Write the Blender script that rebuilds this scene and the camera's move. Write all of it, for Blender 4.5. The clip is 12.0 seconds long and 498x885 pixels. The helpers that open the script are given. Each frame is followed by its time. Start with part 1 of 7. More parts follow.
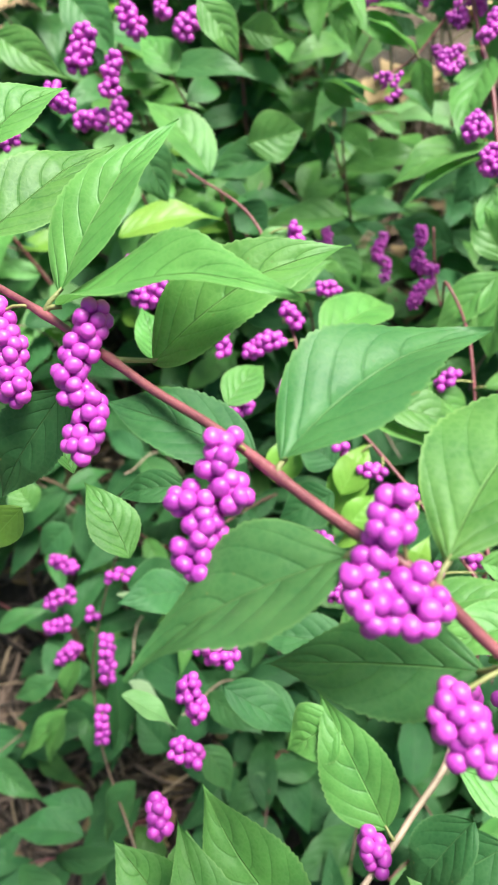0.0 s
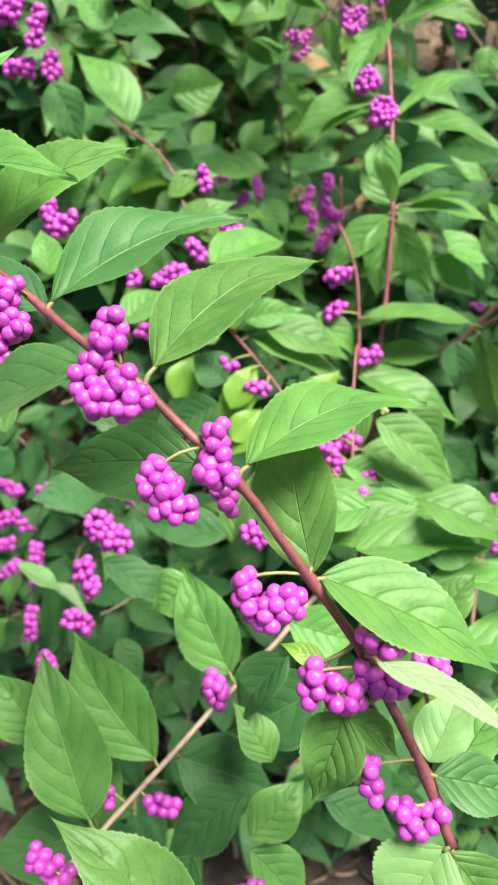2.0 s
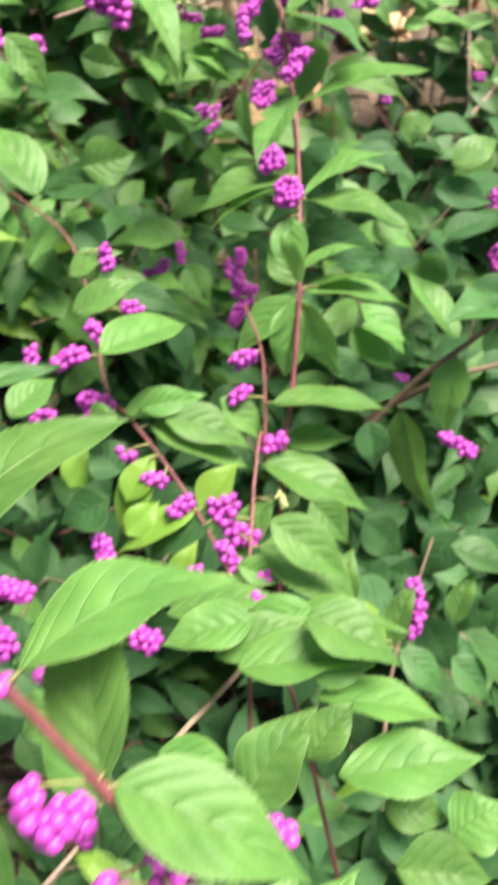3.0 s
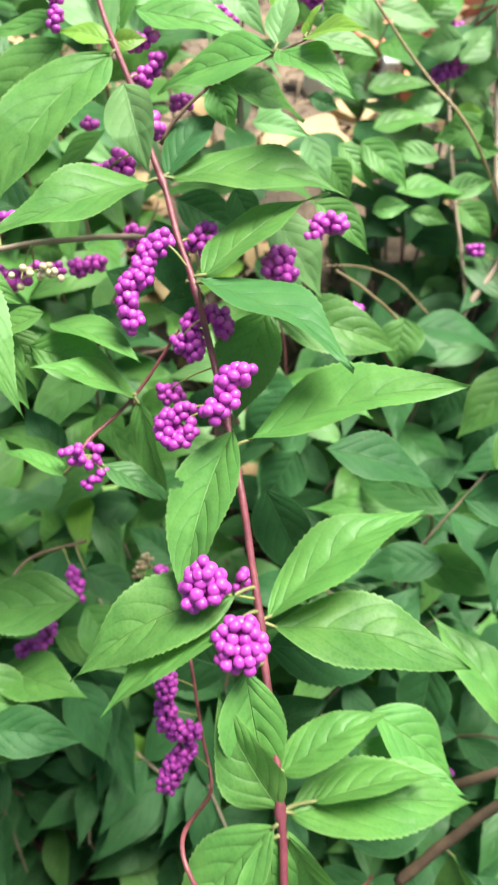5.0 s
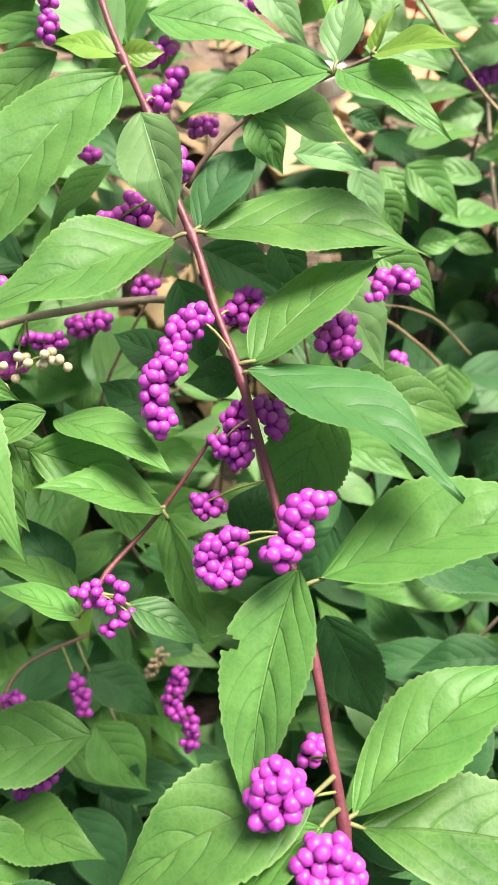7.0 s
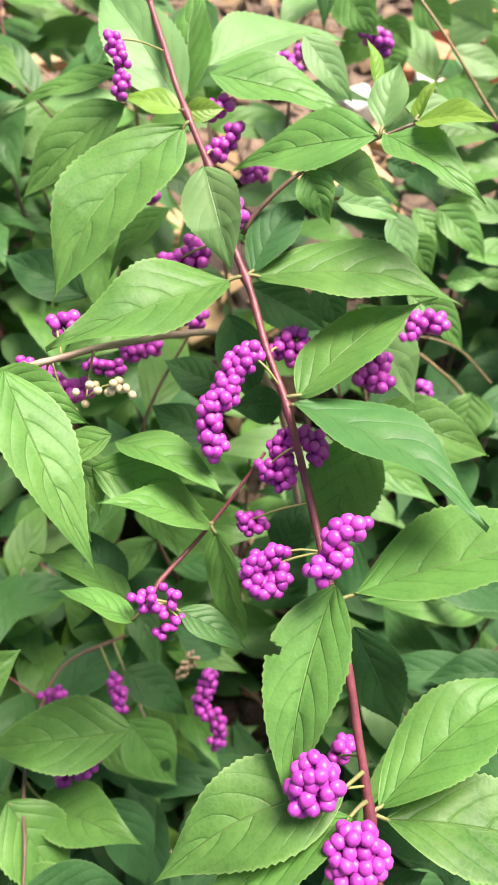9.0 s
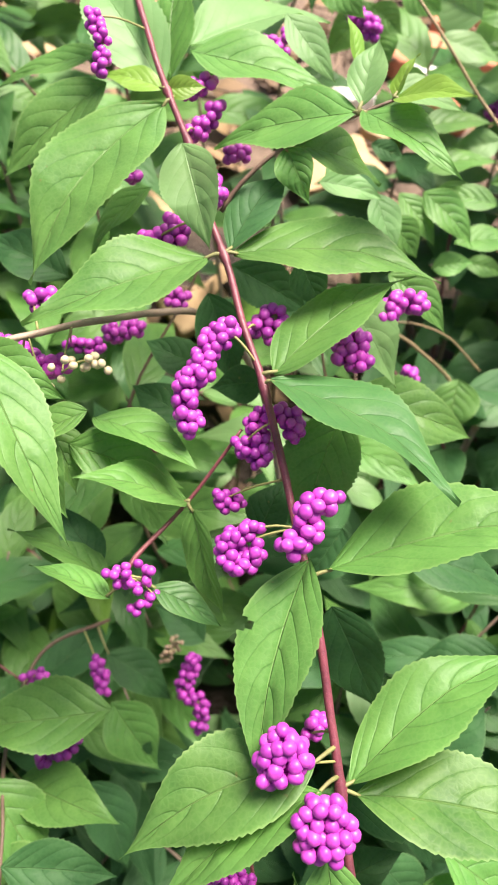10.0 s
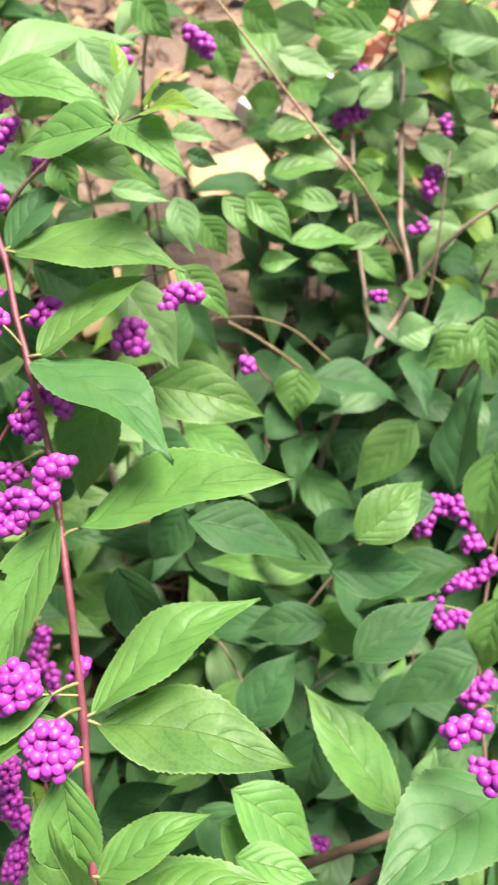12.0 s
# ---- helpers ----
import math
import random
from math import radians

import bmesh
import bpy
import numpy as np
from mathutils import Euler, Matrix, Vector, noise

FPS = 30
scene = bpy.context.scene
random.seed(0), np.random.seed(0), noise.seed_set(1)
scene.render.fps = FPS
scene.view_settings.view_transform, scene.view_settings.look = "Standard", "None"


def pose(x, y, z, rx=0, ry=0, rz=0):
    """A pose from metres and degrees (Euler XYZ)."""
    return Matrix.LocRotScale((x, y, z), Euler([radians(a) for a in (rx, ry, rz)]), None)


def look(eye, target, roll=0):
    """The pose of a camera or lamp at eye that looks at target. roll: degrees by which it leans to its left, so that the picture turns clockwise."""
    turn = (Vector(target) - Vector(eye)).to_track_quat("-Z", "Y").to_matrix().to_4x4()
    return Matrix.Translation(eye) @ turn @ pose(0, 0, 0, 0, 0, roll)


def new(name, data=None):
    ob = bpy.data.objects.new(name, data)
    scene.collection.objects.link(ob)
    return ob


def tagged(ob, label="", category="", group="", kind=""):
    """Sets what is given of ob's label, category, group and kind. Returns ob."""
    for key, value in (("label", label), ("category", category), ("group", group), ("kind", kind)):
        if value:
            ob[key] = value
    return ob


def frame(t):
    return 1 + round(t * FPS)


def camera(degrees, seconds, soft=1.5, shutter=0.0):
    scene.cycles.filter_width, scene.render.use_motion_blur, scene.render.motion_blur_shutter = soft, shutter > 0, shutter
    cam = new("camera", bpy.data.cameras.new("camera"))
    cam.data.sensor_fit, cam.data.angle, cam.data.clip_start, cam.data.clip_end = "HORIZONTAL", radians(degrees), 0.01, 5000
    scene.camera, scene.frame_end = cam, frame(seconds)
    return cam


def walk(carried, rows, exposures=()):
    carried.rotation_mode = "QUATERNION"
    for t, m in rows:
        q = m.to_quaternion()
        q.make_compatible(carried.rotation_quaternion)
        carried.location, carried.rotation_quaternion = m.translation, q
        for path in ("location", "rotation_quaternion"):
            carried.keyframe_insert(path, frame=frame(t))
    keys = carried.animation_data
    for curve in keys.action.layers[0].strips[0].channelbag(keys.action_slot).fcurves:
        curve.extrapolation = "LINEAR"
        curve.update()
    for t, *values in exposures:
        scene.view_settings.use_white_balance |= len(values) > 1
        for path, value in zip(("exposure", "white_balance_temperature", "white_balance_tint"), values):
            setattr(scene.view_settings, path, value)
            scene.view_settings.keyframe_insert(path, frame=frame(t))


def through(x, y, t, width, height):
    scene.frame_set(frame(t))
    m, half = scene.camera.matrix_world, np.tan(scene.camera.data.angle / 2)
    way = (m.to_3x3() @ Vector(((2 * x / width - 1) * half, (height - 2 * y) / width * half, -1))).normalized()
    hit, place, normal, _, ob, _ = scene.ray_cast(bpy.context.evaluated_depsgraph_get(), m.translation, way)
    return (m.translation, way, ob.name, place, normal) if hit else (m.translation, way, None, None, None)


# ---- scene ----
cam = camera(36.7, 12.0, soft=1.7, shutter=0.3)
cam.data.dof.use_dof = True
cam.data.dof.focus_distance = 0.2
cam.data.dof.aperture_fstop = 29.0
METRES, EYE, TILT, LEAN, TURN = 0.65, 0.72, -55.0, 0.0, 0.0
ROWS = [
    (0.0, 0.0, 0.0, 0.0, 0.0, 0.0, -0.0),
    (0.5, 0.0148, -0.0282, -0.0111, 0.04, -0.19, -0.78),
    (1.0, 0.047, -0.0297, -0.0339, -0.3, -0.71, -1.0),
    (1.5, 0.0772, -0.0458, -0.0379, 0.04, -1.57, -0.31),
    (2.0, 0.0879, -0.069, -0.0498, 0.37, -1.54, -1.29),
    (2.5, 0.0898, -0.0755, -0.0586, 0.39, -1.73, -1.9),
    (3.0, 0.1536, -0.0443, 0.0098, -1.06, -0.02, -1.15),
    (3.5, 0.1872, 0.0047, 0.1212, -2.92, 2.28, 0.3),
    (5.5, 0.1705, 0.2963, 0.3293, -4.72, 2.15, 5.9),
    (6.0, 0.1611, 0.3151, 0.3521, -5.03, 1.71, 6.22),
    (6.5, 0.1555, 0.3363, 0.369, -6.36, 0.9, 6.33),
    (8.5, 0.1494, 0.3144, 0.3752, -6.37, 1.1, 5.2),
    (9.0, 0.1348, 0.3029, 0.3784, -5.75, 1.46, 4.32),
    (9.5, 0.1437, 0.3066, 0.37, -5.54, 1.57, 3.89),
    (10.0, 0.1464, 0.3027, 0.367, -5.59, 1.4, 3.96),
    (10.5, 0.158, 0.3016, 0.3636, -5.48, 1.27, 4.39),
    (11.0, 0.1908, 0.2763, 0.3501, -5.18, 1.55, 4.76),
    (11.5, 0.2247, 0.264, 0.3419, -5.36, 2.06, 4.89),
    (12.0, 0.2613, 0.249, 0.3364, -5.35, 2.26, 5.42),
]
walk(cam, [(t, pose(0, 0, EYE, TILT, LEAN, TURN) @ pose(METRES * x, METRES * y, METRES * z, 90 + pitch, roll, yaw)) for t, x, y, z, yaw, pitch, roll in ROWS],
     exposures=[(0.0, 1.42, 6000, -4), (1.0, 1.47, 6000, -6), (2.0, 1.35, 6500, -1), (3.0, 1.42, 6700, 8), (3.5, 1.48, 6150, -8), (5.5, 1.4, 6250, 0), (8.5, 1.34, 6650, 11), (12.0, 1.44, 6600, 14)])

# ---- light ----
world = bpy.data.worlds.new("sky")
scene.world = world
world.use_nodes = True
wn = world.node_tree
sky = wn.nodes.new("ShaderNodeTexSky")
sky.sky_type = "NISHITA"
sky.sun_disc = False
sky.sun_elevation = radians(67)
sky.sun_rotation = radians(55)
sky.dust_density = 4.0
sky.ozone_density = 1.0
bg = wn.nodes["Background"]
bg.inputs["Strength"].default_value = 0.056
wn.links.new(sky.outputs["Color"], bg.inputs["Color"])
sun = new("sun", bpy.data.lights.new("sun", "SUN"))
sun.data.energy = 5.0
sun.data.angle = radians(30)
sun.data.color = (1.0, 0.94, 0.82)
sun.matrix_world = look((0.9, 0.95, 2.9), (0.1, 0.4, 0.5))

# ---- materials ----
def mat_new(name):
    m = bpy.data.materials.new(name)
    m.use_nodes = True
    return m, m.node_tree.nodes, m.node_tree.links, m.node_tree.nodes["Principled BSDF"]


def math_node(ns, ls, op, a, b=None, clamp=False):
    n = ns.new("ShaderNodeMath")
    n.operation = op
    n.use_clamp = clamp
    for i, v in enumerate((a, b)):
        if v is None:
            continue
        if isinstance(v, (int, float)):
            n.inputs[i].default_value = v
        else:
            ls.new(v, n.inputs[i])
    return n.outputs[0]


def mix_colour(ns, ls, fac, a, b, mode="MIX"):
    n = ns.new("ShaderNodeMix")
    n.data_type = "RGBA"
    n.blend_type = mode
    for sock, v in ((n.inputs[0], fac), (n.inputs[6], a), (n.inputs[7], b)):
        if isinstance(v, (int, float)):
            sock.default_value = v
        elif isinstance(v, tuple):
            sock.default_value = (*v, 1)
        else:
            ls.new(v, sock)
    return n.outputs[2]


def ramp(ns, ls, fac, stops):
    n = ns.new("ShaderNodeValToRGB")
    els = n.color_ramp.elements
    while len(els) < len(stops):
        els.new(0.5)
    for e, (p, c) in zip(els, stops):
        e.position, e.color = p, (*c, 1) if isinstance(c, tuple) else (c, c, c, 1)
    ls.new(fac, n.inputs[0])
    return n.outputs[0]


def noise_tex(ns, ls, vec, scale, detail=3.0, rough=0.55):
    n = ns.new("ShaderNodeTexNoise")
    n.inputs["Scale"].default_value = scale
    n.inputs["Detail"].default_value = detail
    n.inputs["Roughness"].default_value = rough
    if vec is not None:
        ls.new(vec, n.inputs["Vector"])
    return n.outputs["Fac"]


def leaf_material(name, dark, light, vein, gloss=0.47, through=0.4, relief=1.0, sheen=0.34):
    """Leaf blade: u runs from stalk to tip, v across; pale midrib and side veins, quilted relief, fine mottling."""
    m, ns, ls, p = mat_new(name)
    uv = ns.new("ShaderNodeUVMap")
    sep = ns.new("ShaderNodeSeparateXYZ")
    ls.new(uv.outputs[0], sep.inputs[0])
    u, v = sep.outputs[0], sep.outputs[1]
    a = math_node(ns, ls, "ABSOLUTE", math_node(ns, ls, "SUBTRACT", v, 0.5))
    a2 = math_node(ns, ls, "MULTIPLY", a, 2.0)
    geo = ns.new("ShaderNodeNewGeometry")
    wob = noise_tex(ns, ls, geo.outputs["Position"], 160.0, 2.0)
    curve = math_node(ns, ls, "MULTIPLY", math_node(ns, ls, "POWER", a2, 1.4), 0.36)
    s = math_node(ns, ls, "SUBTRACT", u, curve)
    s = math_node(ns, ls, "ADD", s, math_node(ns, ls, "MULTIPLY", math_node(ns, ls, "GREATER_THAN", v, 0.5), 0.07))
    s = math_node(ns, ls, "ADD", s, math_node(ns, ls, "MULTIPLY", math_node(ns, ls, "SUBTRACT", wob, 0.5), 0.035))
    ph = math_node(ns, ls, "FRACT", math_node(ns, ls, "MULTIPLY", s, 6.0))
    tri = math_node(ns, ls, "ABSOLUTE", math_node(ns, ls, "SUBTRACT", ph, 0.5))
    side = math_node(ns, ls, "MULTIPLY", math_node(ns, ls, "SUBTRACT", tri, 0.435), 18.0, True)
    side = math_node(ns, ls, "MULTIPLY", side, math_node(ns, ls, "SUBTRACT", 1.05, a2, True))
    side = math_node(ns, ls, "MULTIPLY", side, math_node(ns, ls, "MULTIPLY", math_node(ns, ls, "SUBTRACT", 0.93, u, True), 5.0, True))
    mid = math_node(ns, ls, "SUBTRACT", 1.0, math_node(ns, ls, "MULTIPLY", a2, 34.0), True)
    net = ns.new("ShaderNodeTexVoronoi")
    net.feature = "DISTANCE_TO_EDGE"
    net.inputs["Scale"].default_value = 560.0
    ls.new(geo.outputs["Position"], net.inputs["Vector"])
    cell = math_node(ns, ls, "MULTIPLY", net.outputs["Distance"], 4.0, True)
    info = ns.new("ShaderNodeObjectInfo")
    blot = noise_tex(ns, ls, geo.outputs["Position"], 90.0, 3.0)
    fine = noise_tex(ns, ls, geo.outputs["Position"], 1500.0, 3.0, 0.7)
    fac = math_node(ns, ls, "ADD", math_node(ns, ls, "MULTIPLY", blot, 1.0), math_node(ns, ls, "MULTIPLY", info.outputs["Random"], 0.5))
    fac = math_node(ns, ls, "ADD", fac, math_node(ns, ls, "MULTIPLY", fine, 0.2))
    fac = math_node(ns, ls, "SUBTRACT", fac, 0.4, True)
    col = mix_colour(ns, ls, fac, dark, light)
    hue = ns.new("ShaderNodeHueSaturation")
    drift = noise_tex(ns, ls, geo.outputs["Position"], 28.0, 2.0)
    drift = math_node(ns, ls, "ADD", math_node(ns, ls, "MULTIPLY", math_node(ns, ls, "SUBTRACT", info.outputs["Random"], 0.5), 0.022), math_node(ns, ls, "MULTIPLY", math_node(ns, ls, "SUBTRACT", drift, 0.5), 0.03))
    ls.new(math_node(ns, ls, "ADD", drift, 0.5), hue.inputs["Hue"])
    ls.new(col, hue.inputs["Color"])
    col = hue.outputs["Color"]
    edge = math_node(ns, ls, "MULTIPLY", math_node(ns, ls, "SUBTRACT", a2, 0.93), 10.0, True)
    col = mix_colour(ns, ls, math_node(ns, ls, "MULTIPLY", side, min(0.5, 0.33 * relief)), col, tuple(c * 0.8 for c in dark))
    col = mix_colour(ns, ls, math_node(ns, ls, "MULTIPLY", math_node(ns, ls, "SUBTRACT", 1.0, cell), 0.1), col, vein)
    col = mix_colour(ns, ls, math_node(ns, ls, "MULTIPLY", mid, 0.42), col, vein)
    col = mix_colour(ns, ls, math_node(ns, ls, "MULTIPLY", edge, 0.65), col, vein)
    spot = noise_tex(ns, ls, geo.outputs["Position"], 420.0, 1.0)
    spot = math_node(ns, ls, "MULTIPLY", math_node(ns, ls, "SUBTRACT", spot, 0.77), 30.0, True)
    col = mix_colour(ns, ls, math_node(ns, ls, "MULTIPLY", spot, 0.5), col, (0.2, 0.17, 0.06))
    ls.new(col, p.inputs["Base Color"])
    p.inputs["Roughness"].default_value = gloss
    p.inputs["Specular IOR Level"].default_value = sheen
    # quilted relief between the side veins
    quilt = math_node(ns, ls, "SUBTRACT", 1.0, math_node(ns, ls, "POWER", math_node(ns, ls, "MULTIPLY", tri, 2.0), 2.0))
    quilt = math_node(ns, ls, "MULTIPLY", quilt, math_node(ns, ls, "SUBTRACT", 1.1, a2, True))
    quilt = math_node(ns, ls, "MULTIPLY", quilt, math_node(ns, ls, "MULTIPLY", math_node(ns, ls, "SUBTRACT", 0.95, u, True), 4.0, True))
    hgt = math_node(ns, ls, "ADD", math_node(ns, ls, "MULTIPLY", quilt, 0.5), math_node(ns, ls, "MULTIPLY", fine, 0.04))
    hgt = math_node(ns, ls, "ADD", hgt, math_node(ns, ls, "MULTIPLY", cell, 0.035))
    hgt = math_node(ns, ls, "ADD", hgt, math_node(ns, ls, "MULTIPLY", blot, 0.8))
    hgt = math_node(ns, ls, "SUBTRACT", hgt, math_node(ns, ls, "MULTIPLY", mid, 0.6))
    hgt = math_node(ns, ls, "SUBTRACT", hgt, math_node(ns, ls, "MULTIPLY", side, 0.15))
    bump = ns.new("ShaderNodeBump")
    bump.inputs["Strength"].default_value = 0.85
    bump.inputs["Distance"].default_value = 0.00052 * relief
    ls.new(hgt, bump.inputs["Height"])
    ls.new(bump.outputs[0], p.inputs["Normal"])
    tr = ns.new("ShaderNodeBsdfTranslucent")
    ls.new(mix_colour(ns, ls, 0.45, col, (0.17, 0.38, 0.075), "MIX"), tr.inputs["Color"])
    ls.new(bump.outputs[0], tr.inputs["Normal"])
    mx = ns.new("ShaderNodeMixShader")
    mx.inputs[0].default_value = through
    ls.new(p.outputs[0], mx.inputs[1])
    ls.new(tr.outputs[0], mx.inputs[2])
    ls.new(mx.outputs[0], ns["Material Output"].inputs["Surface"])
    return m


def bark_material(name, dark, light, rough=0.55):
    m, ns, ls, p = mat_new(name)
    geo = ns.new("ShaderNodeNewGeometry")
    big = noise_tex(ns, ls, geo.outputs["Position"], 120.0, 3.0)
    fine = noise_tex(ns, ls, geo.outputs["Position"], 1400.0, 3.0, 0.7)
    fac = math_node(ns, ls, "ADD", math_node(ns, ls, "MULTIPLY", big, 0.8), math_node(ns, ls, "MULTIPLY", fine, 0.5))
    ls.new(ramp(ns, ls, fac, [(0.35, dark), (0.9, light)]), p.inputs["Base Color"])
    p.inputs["Roughness"].default_value = rough
    bump = ns.new("ShaderNodeBump")
    bump.inputs["Strength"].default_value = 0.5
    bump.inputs["Distance"].default_value = 0.0004
    ls.new(fine, bump.inputs["Height"])
    ls.new(bump.outputs[0], p.inputs["Normal"])
    return m


def berry_material(name, dark, light):
    m, ns, ls, p = mat_new(name)
    geo = ns.new("ShaderNodeNewGeometry")
    info = ns.new("ShaderNodeObjectInfo")
    fine = noise_tex(ns, ls, geo.outputs["Position"], 500.0, 2.0)
    fac = math_node(ns, ls, "ADD", math_node(ns, ls, "MULTIPLY", fine, 0.6), math_node(ns, ls, "MULTIPLY", info.outputs["Random"], 0.35))
    fac = math_node(ns, ls, "ADD", fac, math_node(ns, ls, "MULTIPLY", geo.outputs["Random Per Island"], 0.2))
    ls.new(ramp(ns, ls, fac, [(0.25, dark), (0.85, light)]), p.inputs["Base Color"])
    p.inputs["Roughness"].default_value = 0.42
    p.inputs["Specular IOR Level"].default_value = 0.5
    p.inputs["Subsurface Weight"].default_value = 0.15
    p.inputs["Subsurface Radius"].default_value = (0.002, 0.0008, 0.002)
    return m


LEAF = {
    "leaf": leaf_material("leaf_green", (0.052, 0.155, 0.034), (0.168, 0.35, 0.08), (0.32, 0.48, 0.17), relief=1.4),
    # deep and mid: darker greens that carry the shade inside the shrub in their colour
    "deep": leaf_material("leaf_deep_shade_green", (0.016, 0.062, 0.022), (0.055, 0.145, 0.048), (0.14, 0.25, 0.1), 0.55, 0.25, 1.0, 0.18),
    "mid": leaf_material("leaf_mid_green", (0.034, 0.115, 0.036), (0.098, 0.23, 0.07), (0.2, 0.33, 0.11), relief=1.3),
    # whitish green: the sky's reflection on tilted leaves, painted as base colour
    "sky_pale": leaf_material("leaf_sky_sheen", (0.24, 0.34, 0.18), (0.36, 0.46, 0.28), (0.42, 0.52, 0.34), 0.6),
    "young": leaf_material("leaf_lime", (0.14, 0.28, 0.035), (0.25, 0.42, 0.07), (0.34, 0.55, 0.12), 0.4, 0.4, 0.4),
    # lightened green for brightly lit leaves, the extra light being in the colour
    "pale": leaf_material("leaf_pale_lit", (0.14, 0.29, 0.1), (0.24, 0.41, 0.16), (0.3, 0.45, 0.2), relief=0.6),
}
BARK = {
    "red": bark_material("bark_red", (0.075, 0.018, 0.026), (0.27, 0.078, 0.09), 0.45),
    "maroon": bark_material("bark_maroon", (0.06, 0.013, 0.022), (0.25, 0.058, 0.085), 0.42),
    "brown": bark_material("bark_brown", (0.07, 0.04, 0.03), (0.2, 0.125, 0.085)),
    "tan": bark_material("bark_tan", (0.17, 0.11, 0.085), (0.4, 0.29, 0.22)),
    "straw": bark_material("bark_straw", (0.22, 0.15, 0.08), (0.42, 0.3, 0.17)),
    "stalk": bark_material("berry_stalk", (0.17, 0.16, 0.05), (0.34, 0.33, 0.12)),
    "petiole": bark_material("leaf_stalk_green", (0.13, 0.11, 0.045), (0.24, 0.25, 0.09)),
}
BERRY = {
    "berry": berry_material("berry_purple", (0.19, 0.014, 0.22), (0.54, 0.064, 0.47)),
    "dry": berry_material("dry_flower_head", (0.2, 0.14, 0.09), (0.42, 0.3, 0.2)),
    "green": berry_material("unripe_green", (0.28, 0.33, 0.1), (0.5, 0.55, 0.25)),
    "white": berry_material("berry_cream", (0.4, 0.32, 0.19), (0.6, 0.51, 0.34)),
}


# ---- shapes ----
def mesh_ob(name, verts, faces, material, parent=None, label="", uvs=None, smooth=True):
    me = bpy.data.meshes.new(name)
    me.from_pydata([tuple(v) for v in verts], [], faces)
    me.materials.append(material)
    if uvs is not None:
        layer = me.uv_layers.new(name="UVMap")
        flat = []
        for fc in faces:
            for i in fc:
                flat += uvs[i]
        layer.data.foreach_set("uv", flat)
    if smooth:
        me.polygons.foreach_set("use_smooth", [True] * len(me.polygons))
    ob = new(name, me)
    if parent is not None:
        ob.parent = parent
    if label:
        tagged(ob, label)
    return ob


def smooth_line(points, step):
    """A Catmull-Rom line through the points, about step metres between its own."""
    p = [Vector(q) for q in points]
    p = [p[0] * 2 - p[1]] + p + [p[-1] * 2 - p[-2]]
    line = []
    for i in range(1, len(p) - 2):
        n = max(2, int((p[i + 1] - p[i]).length / step))
        for k in range(n):
            s = k / n
            a, b, c, d = p[i - 1], p[i], p[i + 1], p[i + 2]
            line.append(0.5 * ((2 * b) + (c - a) * s + (2 * a - 5 * b + 4 * c - d) * s * s + (3 * b - a - 3 * c + d) * s ** 3))
    line.append(p[-2])
    return line


def tube(line, radii, sides=8):
    verts, faces = [], []
    up = Vector((0.31, 0.2, 0.93))
    for i, q in enumerate(line):
        d = (line[min(i + 1, len(line) - 1)] - line[max(i - 1, 0)]).normalized()
        x = d.cross(up)
        x = x.normalized() if x.length > 1e-5 else d.orthogonal().normalized()
        y = d.cross(x)
        for k in range(sides):
            a = 2 * math.pi * k / sides
            verts.append(q + (x * math.cos(a) + y * math.sin(a)) * radii[i])
    for i in range(len(line) - 1):
        for k in range(sides):
            a, b = i * sides + k, i * sides + (k + 1) % sides
            faces.append((a, b, b + sides, a + sides))
    faces.append(tuple(range(sides))[::-1])
    faces.append(tuple(range(len(verts) - sides, len(verts))))
    return verts, faces


STEM = {}


def branch(label, points, radius, bark, nodes=()):
    """A woody stem, a little knotty, thicker towards its lower end; leaves and berries hang on it as parts."""
    line = smooth_line(points, 0.0035)
    n = len(line)
    low_last = line[-1].z < line[0].z
    radii = []
    for i, q in enumerate(line):
        s = i / (n - 1) if low_last else 1 - i / (n - 1)
        knot = 1 + 0.28 * max(0.0, noise.noise(q * 95.0)) ** 2 + 0.10 * noise.noise(q * 300.0)
        swell = max([math.exp(-((q - Vector(w)).length / 0.0022) ** 2) for w in nodes], default=0.0)
        radii.append(radius * (0.75 + 0.45 * s) * knot * (1 + 0.5 * swell))
        line[i] = q + Vector((noise.noise(q * 60), noise.noise(q * 60 + Vector((9, 0, 0))), noise.noise(q * 60 + Vector((0, 9, 0))))) * radius * 0.35
    verts, faces = tube(line, radii)
    ob = mesh_ob("berry_branch", verts, faces, BARK[bark])
    STEM[ob] = line
    return tagged(ob, label, "shrub branch", "branches of the shrub")


